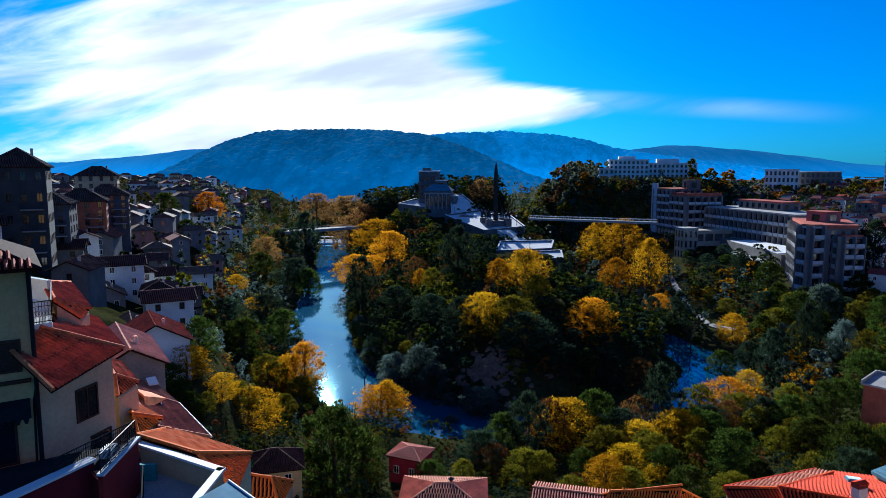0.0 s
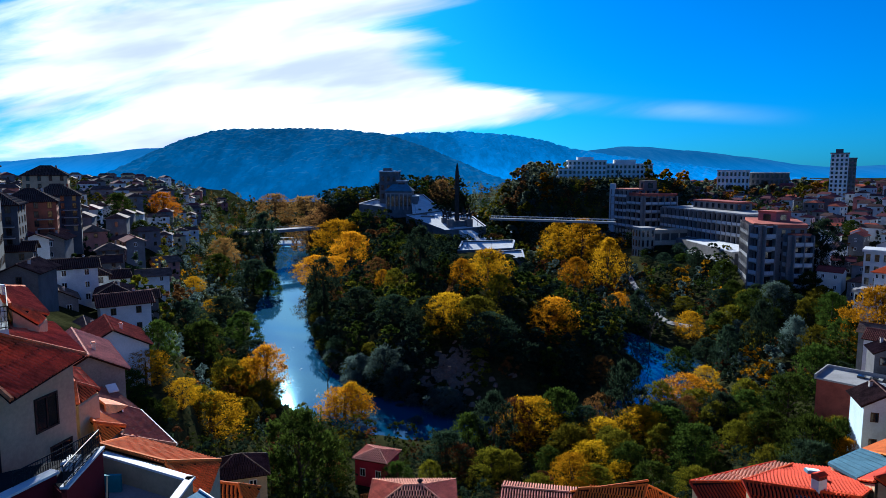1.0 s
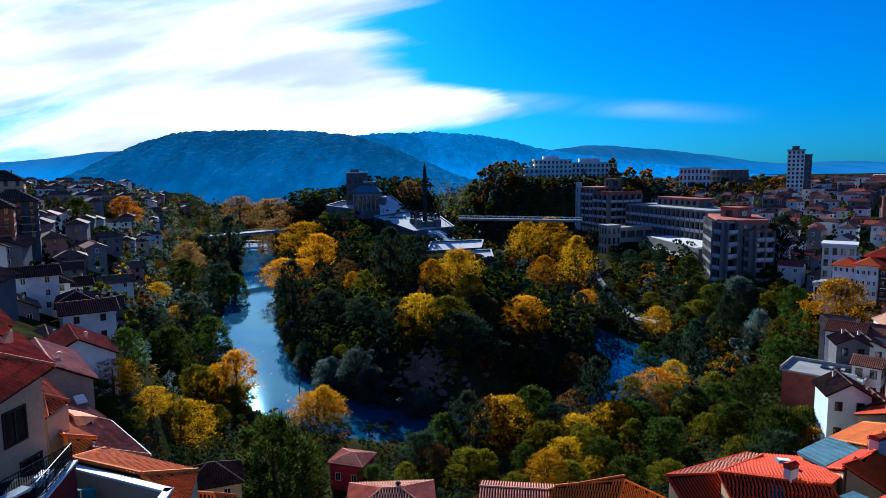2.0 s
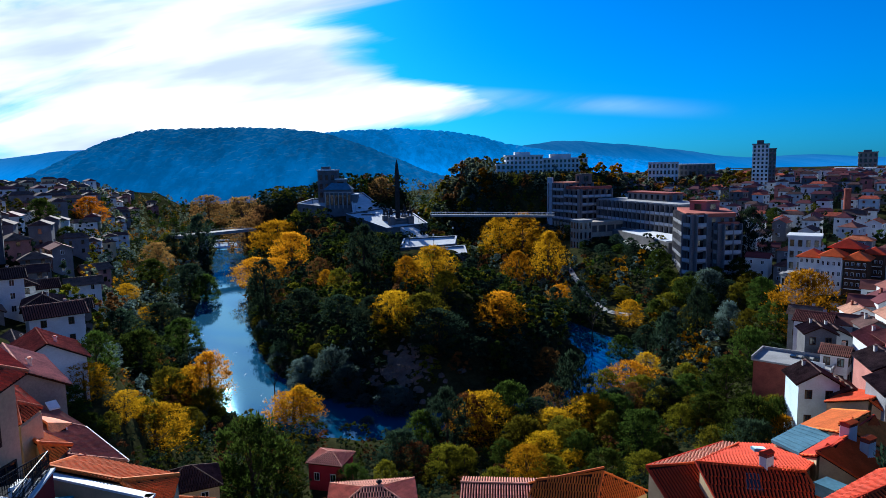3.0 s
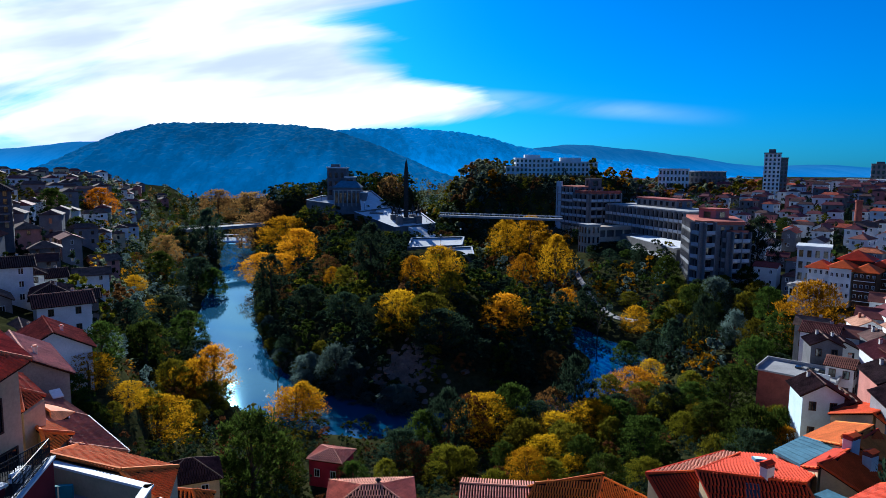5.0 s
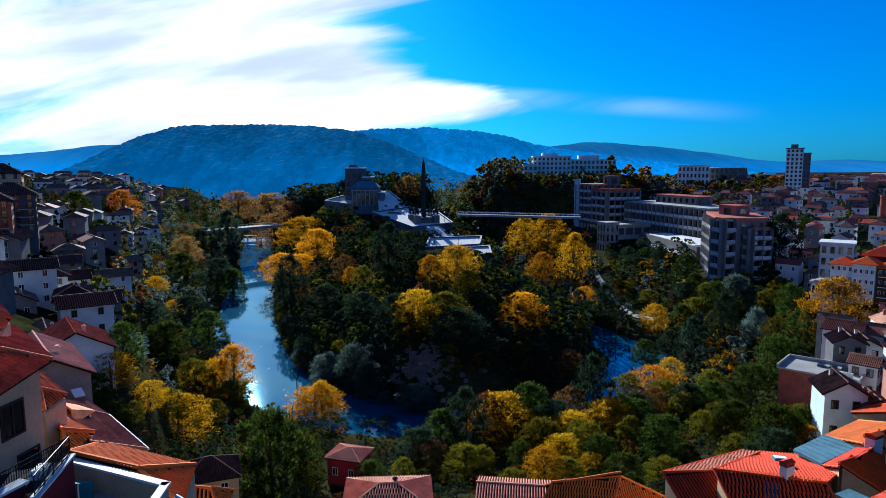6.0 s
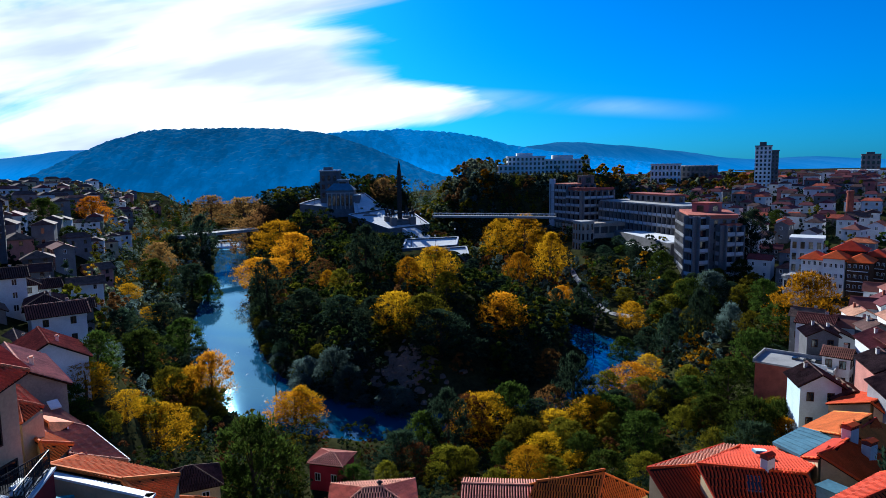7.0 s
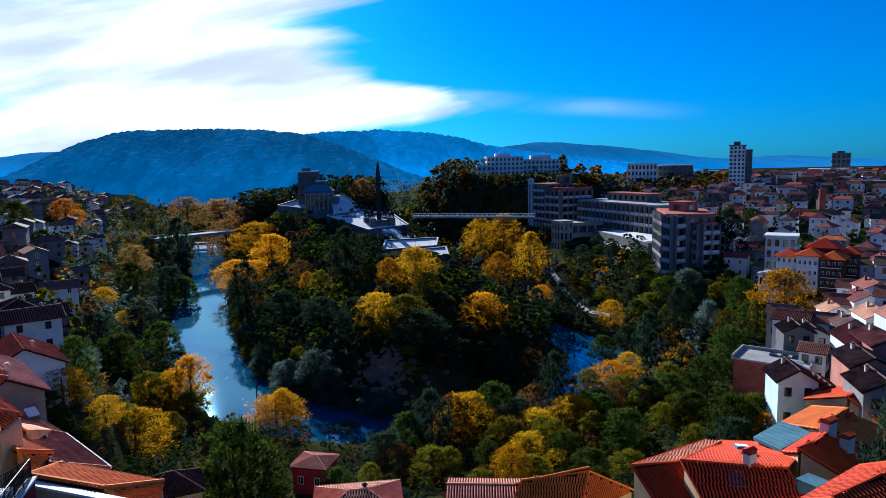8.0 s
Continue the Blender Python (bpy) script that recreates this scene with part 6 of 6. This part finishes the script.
# ---- the new town behind ----
rng = random.Random(8)
spots = []
for _ in range(7000):
    d, az = rng.uniform(185, 720), rng.uniform(24.0, 48)
    x, y = d * math.sin(radians(az)), d * math.cos(radians(az))
    z = float(height(x, y))
    if z < 14 or (az < 33.5 and d < 330) or (d < 215 and az < 41.5):
        continue
    gap = 7.0 + d * 0.0095
    if all((x - a) ** 2 + (y - b) ** 2 > gap * gap for a, b, _ in spots) and (x - 260) ** 2 + (y - 386) ** 2 > 16 ** 2:
        spots.append((x, y, z))
beyond = []
for x, y, z in spots:
    far = math.hypot(x, y) > 380
    h = rng.choice((4.4, 5.4, 6.6)) if not far else rng.choice((6, 7.5, 9))
    wall, roof = rng.choice((PLASTER, PLASTER, PLASTER, PLASTER, GREYPL, GREYPL, PLASTER, PINKPL)), rng.choice((MAROON, MAROON, TILE, OLDTILE, OLDTILE))
    tone = {"white_plaster": "white", "grey_plaster": "grey", "cream_plaster": "cream", "pink_plaster": "pinkish"}[wall.name]
    if math.hypot(x, y) > 300:
        beyond.append((x, y, z, rng.uniform(5, 9), rng.uniform(4.5, 6), h * 0.8, rng.choice((-50, -45, 40, 35)) + rng.uniform(-9, 9), wall, roof))
        continue
    house(x, y, z, rng.uniform(5.5, 9), rng.uniform(4.6, 6), h, rng.choice((-50, -45, 40, 35)) + rng.uniform(-8, 8), wall, roof, rng.choice(("gable", "hip", "gable")), 0.5, 0.4, 2, 2,
          f"{tone} town house with {'brown' if roof is OLDTILE else 'red'} tiled roof", chimney=rng.choice((0, 1)), group="houses of the new town", sides="f" if far else "fl", foot=5)
far_houses(beyond, "distant white town houses with dark red and brown roofs")
stk = thing("brick_tower", 192, 228, 25, 15, "round red-brick tower among town houses", "tower")
bm = bmesh.new()
tube(bm, (0, 0, -3), (0, 0, 15.0), 1.45, 1.2, 14)
part("shaft", bm, BRICK, stk)
bm = bmesh.new()
tube(bm, (0, 0, 15.0), (0, 0, 15.8), 1.4, 1.35, 14)
part("rim", bm, BRICK, stk)
office(416, 471, 36, 13, 12, 21, -40, GREYPL, DARKCON, 5, 4, "distant grey tower block on the skyline", name="tower_block", crown=1.5)
office(393, 450, 34, 36, 15, 11, -40, PLASTER, STONE, 3, 8, "long grey institutional building with flat roof")
office(294, 308, 30, 24, 13, 10, -42, DARKCON, DARKCON, 3, 6, "dark flat-roofed office building")


# ---- planting ----
# what stays open to view from the eye: bearings in degrees, distance, height
OPEN = ((0.0, 7.4, 312, 22.0), (-0.8, 4.2, 346, 26.6), (2.5, 8, 330, 24.2), (4, 11, 280, 15.6), (-4.6, 2.4, 374, 30.4), (7, 17, 322, 26), (-11.6, -8.8, 320, 0), (-12.4, -6.4, 240, 0), (-11.3, -7.2, 165, 0), (2.2, 6.2, 150, 3), (-4.2, 1.0, 140, 0),
        (18.2, 23.4, 190, 0), (17, 25, 285, 14), (24, 32, 235, 14), (35, 42, 185, 16), (32, 40, 110, 10), (-4.6, -0.8, 97, 3), (12.4, 21.5, 424, 48), (-12.8, -6.0, 205, 0))
BUILT = ((10.5, 148, 6), (36, 283, 13), (22, 334, 19), (-4, 366, 17), (122, 290, 30), (146, 250, 22), (134, 220, 22), (106, 270, 14), (119, 145, 15),
         (61, 81, 12), (76, 104, 14), (88, 112, 14), (100, 124, 14), (112, 134, 12), (120, 422, 20), (146, 428, 24), (108, 330, 6), (-6.5, 104, 7), (-1.5, 78, 6), (13, 76, 5))


# the footpath stays clear
BUILT += tuple((x, y, 3.2) for x, y in ((90, 252), (88.4, 243.5), (86.5, 234), (84.9, 225), (84.3, 217), (84.2, 210), (84, 202), (85.5, 196)))
HEROES = []
GROUND_AT = {}


def hero(kind, x, y, h, r):
    """A tree that stands out by colour or size; the woods leave it in view."""
    r, h = (r * 1.22, h * 1.06) if kind in ("gold", "yellow", "orange", "poplar") and y > 130 else (r * 1.02, h)
    HEROES.append((x, y, h, r))
    GROUND_AT[x, y] = height(x, y)
    tree(kind, x, y, h, r)


def room_above(x, y):
    """How high a crown may reach at a place so that the open views stay open; nothing where a building stands."""
    if any((x - a) ** 2 + (y - b) ** 2 < r * r for a, b, r in BUILT):
        return -1e9
    d, az, top = math.hypot(x, y), math.degrees(math.atan2(x, y)), 1e9
    for hx, hy, hh, hr in HEROES:
        hd, haz = math.hypot(hx, hy), math.degrees(math.atan2(hx, hy))
        if d < hd + hr and abs(az - haz) < math.degrees(math.atan2(hr * 1.05, hd)):
            top = min(top, EYE + (float(GROUND_AT[hx, hy]) + hh * 0.36 - EYE) * d / hd)
    for a0, a1, far, z in OPEN:
        if d <= far + 4 and a0 < az < a1:
            top = min(top, EYE + (z - EYE) * d / far)
    return top


def wood(seed, count, x0, x1, y0, y1, keep, gap, kinds, heights, label, leaves=300, size=0.62):
    """Seeded woods in a rectangle; low growth where a view must stay open."""
    rng = random.Random(seed)
    cells, groups, made = {}, {}, 0
    xs = np.array([(rng.uniform(x0, x1), rng.uniform(y0, y1)) for _ in range(count * 7)])
    zs = height(xs[:, 0], xs[:, 1])
    for (x, y), z in zip(xs.tolist(), zs.tolist()):
        cx, cy = int(x // gap), int(y // gap)
        if z < 0.7 or not keep(x, y, z) or any((x - a) ** 2 + (y - b) ** 2 < gap * gap for i in (-1, 0, 1) for j in (-1, 0, 1) for a, b in cells.get((cx + i, cy + j), ())):
            continue
        kind, h = rng.choice(kinds), rng.uniform(*heights)
        h = min(h, (room_above(x, y) - z) / 1.05)
        if h < 1.1:
            continue
        cells.setdefault((cx, cy), []).append((x, y))
        groups.setdefault(kind, []).append((x, y, h, max(h, 2.6) * rng.uniform(0.36, 0.5)))
        made += 1
        if made >= count:
            break
    for kind, spots in groups.items():
        woodland(kind, spots, label, leaves, size)


hero("gold", 16.3, 186.6, 11.6, 5.5)
hero("gold", 23.4, 185.0, 12.2, 5.8)
hero("olive", 25.1, 173.9, 9.6, 4.6)
hero("yellow", 10.4, 161.5, 10.1, 4.8)
hero("dark", 19.5, 147.9, 15.2, 7.2)
hero("olive", 16.5, 156.3, 13.0, 6.2)
hero("poplar", 79.0, 332.0, 20.0, 8.8)
hero("poplar", 87.0, 314.7, 20.0, 10.1)
hero("poplar", 80.9, 255.4, 20.0, 7.0)
hero("gold", 69.4, 261.8, 17.8, 8.5)
hero("gold", 88.8, 297.1, 16.9, 8.0)
hero("orange", 36.1, 157.4, 10.7, 5.1)
hero("orange", 73.9, 221.8, 7.7, 3.7)
hero("yellow", 83.2, 184.7, 8.4, 3.6)
hero("olive", 91.5, 207.5, 6.5, 3.6)
hero("olive", 92.5, 225.6, 5.4, 3.0)
hero("orange", 59.1, 131.7, 9.2, 4.4)
hero("olive", 41.0, 110.4, 8.1, 3.9)
hero("yellow", 71.9, 150.0, 5.6, 2.7)
hero("olive", 51.8, 127.9, 8.9, 4.2)
hero("orange", -31.6, 146.0, 12.0, 4.1)
hero("orange", -13.4, 135.2, 9.6, 4.6)
hero("gold", -12.0, 136.6, 8.6, 3.6)
hero("gold", -15.9, 138.1, 6.4, 3.0)
hero("yellow", -34.9, 86.7, 4.5, 2.2)
hero("yellow", -30.6, 87.9, 4.6, 2.2)
hero("gold", -29.7, 96.8, 5.8, 2.8)
hero("olive", -38.5, 139.6, 10.3, 4.9)
hero("olive", -31.2, 96.4, 5.7, 2.7)
hero("yellow", -50.9, 123.1, 5.9, 2.8)
hero("yellow", -74.5, 233.6, 6.3, 3.0)
hero("yellow", -66.1, 224.3, 7.3, 3.5)
hero("russet", -87.1, 320.3, 15.7, 7.5)
hero("green", -15.4, 88.9, 13.9, 6.6)
hero("green", -12.0, 92.8, 9.1, 4.3)
hero("silver", 8.0, 136.7, 9.3, 5.5)
hero("silver", -19.6, 172.4, 7.3, 4.3)
hero("silver", -11.8, 158.5, 8.2, 4.8)
hero("silver", -5.3, 151.9, 8.8, 5.1)
hero("silver", -1.8, 147.0, 6.7, 4.0)
hero("olive", -9.2, 161.7, 6.1, 2.9)
hero("silver", -12.8, 153.7, 6.6, 3.9)
hero("rust", 44.7, 145.1, 7.4, 3.5)
hero("rust", 7.9, 100.0, 7.8, 3.7)
hero("gold", 21.7, 112.5, 7.5, 3.6)
hero("olive", 26.0, 101.4, 8.1, 3.9)
hero("yellow", 33.2, 107.2, 5.7, 2.7)
hero("olive", 32.7, 96.9, 7.9, 3.8)
hero("gold", 22.7, 86.7, 6.7, 3.2)
hero("yellow", 28.2, 96.1, 5.5, 2.6)
hero("olive", 12.4, 94.6, 6.8, 3.2)
hero("olive", 3.0, 94.5, 5.0, 2.6)
hero("russet", -48.7, 406.6, 19.3, 9.2)
hero("russet", -83.3, 573.7, 20.0, 13.0)
hero("gold", -34.6, 345.0, 13.8, 6.6)
hero("orange", -23.5, 287.9, 12.6, 6.0)
hero("rust", -10.2, 239.0, 11.3, 5.4)
hero("orange", -38.0, 283.9, 15.6, 7.4)
hero("russet", 21.6, 383.8, 15.3, 7.3)
hero("green", -107.7, 254.0, 13.0, 6.2)
hero("orange", -111.2, 310.9, 10.2, 4.8)
hero("green", -94.0, 240.2, 9.3, 4.4)
hero("yellow", -94.7, 191.0, 3.5, 1.7)
hero("yellow", -68.6, 122.3, 3.8, 1.8)
hero("dark", -90.3, 367.8, 17.9, 8.5)
hero("dark", -75.8, 359.0, 17.3, 8.2)
hero("green", -78.6, 279.7, 14.8, 7.0)
hero("dark", -63.5, 277.0, 15.5, 7.4)
hero("green", -56.9, 273.3, 12.7, 6.1)
hero("dark", -57.2, 208.8, 14.3, 6.8)
hero("green", -47.0, 188.8, 12.2, 5.8)
hero("dark", -55.9, 166.5, 11.0, 5.2)
hero("green", -48.1, 154.6, 10.8, 5.1)
hero("dark", -39.6, 170.2, 9.1, 4.3)
hero("olive", -101.3, 398.9, 14.9, 7.1)
hero("green", -35.5, 93.2, 6.3, 3.0)
hero("olive", 14.7, 92.6, 6.3, 3.0)
hero("olive", 22.9, 99.5, 5.6, 2.7)
hero("green", 32.6, 91.6, 6.9, 3.3)
hero("olive", 41.4, 101.3, 7.2, 3.4)
hero("yellow", 31.2, 90.6, 4.6, 2.2)
hero("green", 43.9, 94.7, 7.3, 3.5)
hero("olive", 55.9, 112.6, 8.1, 3.9)
hero("green", 61.3, 111.8, 9.6, 4.6)
hero("olive", 55.0, 102.9, 6.3, 3.0)
hero("green", 59.2, 100.9, 8.0, 3.8)
hero("olive", 38.1, 81.7, 6.1, 2.9)
hero("green", 31.0, 78.6, 5.7, 2.7)
hero("yellow", 22.5, 82.7, 4.5, 2.1)
hero("olive", 16.6, 81.1, 5.0, 2.4)
hero("rust", -11.5, 97.0, 3.9, 1.9)
hero("green", -2.0, 92.4, 4.4, 2.1)
hero("olive", -30.6, 135.6, 7.9, 3.8)
hero("yellow", -40.4, 145.3, 6.2, 3.0)
hero("olive", -30.8, 123.8, 6.8, 3.2)
hero("olive", -30.1, 80.7, 3.6, 1.7)
hero("green", -31.8, 78.6, 4.8, 2.3)
hero("green", -35.3, 82.2, 4.4, 2.1)
hero("olive", -31.0, 105.8, 6.3, 3.0)
hero("gold", -7.6, 223.0, 8.1, 3.9)
hero("orange", -28.6, 264.9, 9.7, 4.6)
hero("olive", -3.5, 211.2, 8.5, 4.0)
hero("dark", 4.7, 210.4, 11.5, 5.5)
hero("dark", -3.8, 177.8, 11.7, 5.6)
hero("dark", 5.2, 165.9, 10.4, 4.9)
hero("dark", -14.3, 195.1, 11.5, 5.5)
hero("rust", -22.4, 224.5, 7.4, 3.5)
hero("dark", -28.5, 226.7, 11.7, 5.6)
hero("russet", -57.6, 405.9, 14.9, 7.1)
hero("russet", -107.7, 557.6, 16.4, 7.8)
hero("silver", 57.8, 168.6, 3.8, 2.2)
hero("green", 71.7, 164.6, 8.7, 4.1)
hero("olive", 65.6, 119.9, 9.3, 4.4)
hero("green", 68.5, 110.6, 10.3, 4.9)
hero("olive", 56.9, 122.1, 8.7, 4.1)
hero("silver", 106.3, 180.9, 11.2, 6.6)
hero("green", 107.1, 213.1, 12.2, 5.8)
hero("green", 96.3, 174.8, 13.2, 6.3)
hero("olive", 92.2, 176.9, 11.0, 5.3)
hero("gold", 102.4, 133.9, 12.4, 3.6)
hero("olive", 95.8, 144.4, 9.6, 4.6)
hero("green", 96.9, 135.3, 12.3, 5.9)
hero("dark", 133.1, 201.5, 13.2, 6.3)
hero("green", 178.2, 251.2, 8.9, 4.3)
hero("green", 46.4, 109.7, 8.2, 3.9)
hero("gold", 40.5, 108.5, 8.9, 4.2)
hero("yellow", 56.6, 119.0, 6.0, 2.9)
hero("olive", 59.2, 104.5, 7.4, 3.5)
hero("olive", 32.5, 101.0, 7.4, 3.5)
hero("olive", 27.3, 103.0, 7.0, 3.3)
hero("green", 44.4, 88.8, 5.9, 2.8)
hero("olive", 51.5, 86.8, 6.7, 3.2)
hero("olive", 25.6, 85.9, 5.3, 2.5)
hero("green", 21.1, 94.4, 5.7, 2.7)
hero("gold", 20.3, 116.4, 6.8, 3.3)
hero("green", 80.1, 121.0, 10.8, 5.2)
hero("dark", 84.3, 119.5, 8.2, 3.9)
hero("green", 67.2, 73.9, 11.4, 5.4)
hero("dark", 109.4, 113.5, 8.8, 4.2)

path = thing("footpath", 0, 0, 0, 0, "pale gravel footpath along the wooded bank", "path", kind="structure")
bm = bmesh.new()
way = spline([(92, 262), (88.4, 243.5), (84.9, 225), (84.2, 213), (84, 201.8), (87, 192)], 5)
for p, q in zip(way[:-1], way[1:]):
    d = (q - p) / np.hypot(*(q - p))
    s = np.array([-d[1], d[0]]) * 0.9
    slab(bm, [(*c, float(height(*c)) + 0.35) for c in (p - s, q - s, q + s, p + s)], 0.4)
part("gravel", bm, CONCRETE, path)
bank = thing("gravel_bank", 0, 0, 0, 0, "bare earth and gravel bank at the water's edge", "bank", kind="structure")
bm = bmesh.new()
rng = random.Random(3)
for k in range(260):
    x, y = rng.gauss(10.5, 4.2), rng.gauss(148, 3.6)
    z = float(height(x, y))
    r = rng.uniform(0.3, 1.3)
    tube(bm, (x, y, z - 0.4), (x + rng.uniform(-0.2, 0.2), y, z + rng.uniform(0.1, 0.4)), r, r * rng.uniform(0.4, 0.75), 7)
part("boulder", bm, EARTH, bank)["kind"] = "stuff"
tree("olive", -31.0, 142.0, 6.5, 4.4, z=0.2)
tree("gold", -35.0, 143.5, 8.0, 3.6, z=0.2)
bare_tree(-18.5, 150, 9.0, "bare leafless tree on the river bank")
bare_tree(70, 181, 11.0, "bare grey tree near the pond")
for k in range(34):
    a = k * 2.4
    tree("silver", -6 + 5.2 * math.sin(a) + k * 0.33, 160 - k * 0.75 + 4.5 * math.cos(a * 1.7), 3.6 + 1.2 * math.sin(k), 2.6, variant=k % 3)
wood(1, 1200, -60, 66, 140, 480, lambda x, y, z: z > 1.2, 3.9, ["dark", "dark", "green", "green", "rust", "dark", "green", "dark", "olive"], (6, 11), "mixed autumn woodland on the headland", 370, 0.46)
# Silver and pale crowns mixed in here imitate haze by their leaf colour.
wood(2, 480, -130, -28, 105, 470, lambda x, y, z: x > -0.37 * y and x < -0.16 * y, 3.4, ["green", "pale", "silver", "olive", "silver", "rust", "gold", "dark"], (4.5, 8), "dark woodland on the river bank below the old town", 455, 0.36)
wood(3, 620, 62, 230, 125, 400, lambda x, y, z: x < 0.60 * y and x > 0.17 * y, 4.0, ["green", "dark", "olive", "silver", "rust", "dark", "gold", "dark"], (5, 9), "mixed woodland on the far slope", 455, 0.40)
wood(4, 800, -34, 110, 62, 130, lambda x, y, z: x < 0.66 * y, 2.5, ["green", "dark", "dark", "green", "olive", "rust", "dark"], (3.0, 5.4), "bushes and trees below the old town", 420, 0.31)
# Pale crowns from here on carry the haze of the far woods.
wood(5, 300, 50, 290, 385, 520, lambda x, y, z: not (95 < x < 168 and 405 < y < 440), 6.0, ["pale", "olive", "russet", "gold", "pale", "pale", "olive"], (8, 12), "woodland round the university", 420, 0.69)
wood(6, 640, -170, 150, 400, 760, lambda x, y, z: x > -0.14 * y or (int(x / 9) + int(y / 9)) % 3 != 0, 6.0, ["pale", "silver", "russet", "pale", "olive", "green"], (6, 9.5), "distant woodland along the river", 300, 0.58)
wood(7, 110, -190, -50, 140, 420, lambda x, y, z: x < -0.38 * y, 9.0, ["green", "dark", "olive"], (5, 8), "garden trees among the old-town houses", 525, 0.47)
wood(8, 620, 110, 520, 170, 620, lambda x, y, z: x > 0.56 * y, 6.5, ["dark", "dark", "green", "olive", "rust", "dark"], (4.0, 7.5), "garden trees among the town houses", 400, 0.52)
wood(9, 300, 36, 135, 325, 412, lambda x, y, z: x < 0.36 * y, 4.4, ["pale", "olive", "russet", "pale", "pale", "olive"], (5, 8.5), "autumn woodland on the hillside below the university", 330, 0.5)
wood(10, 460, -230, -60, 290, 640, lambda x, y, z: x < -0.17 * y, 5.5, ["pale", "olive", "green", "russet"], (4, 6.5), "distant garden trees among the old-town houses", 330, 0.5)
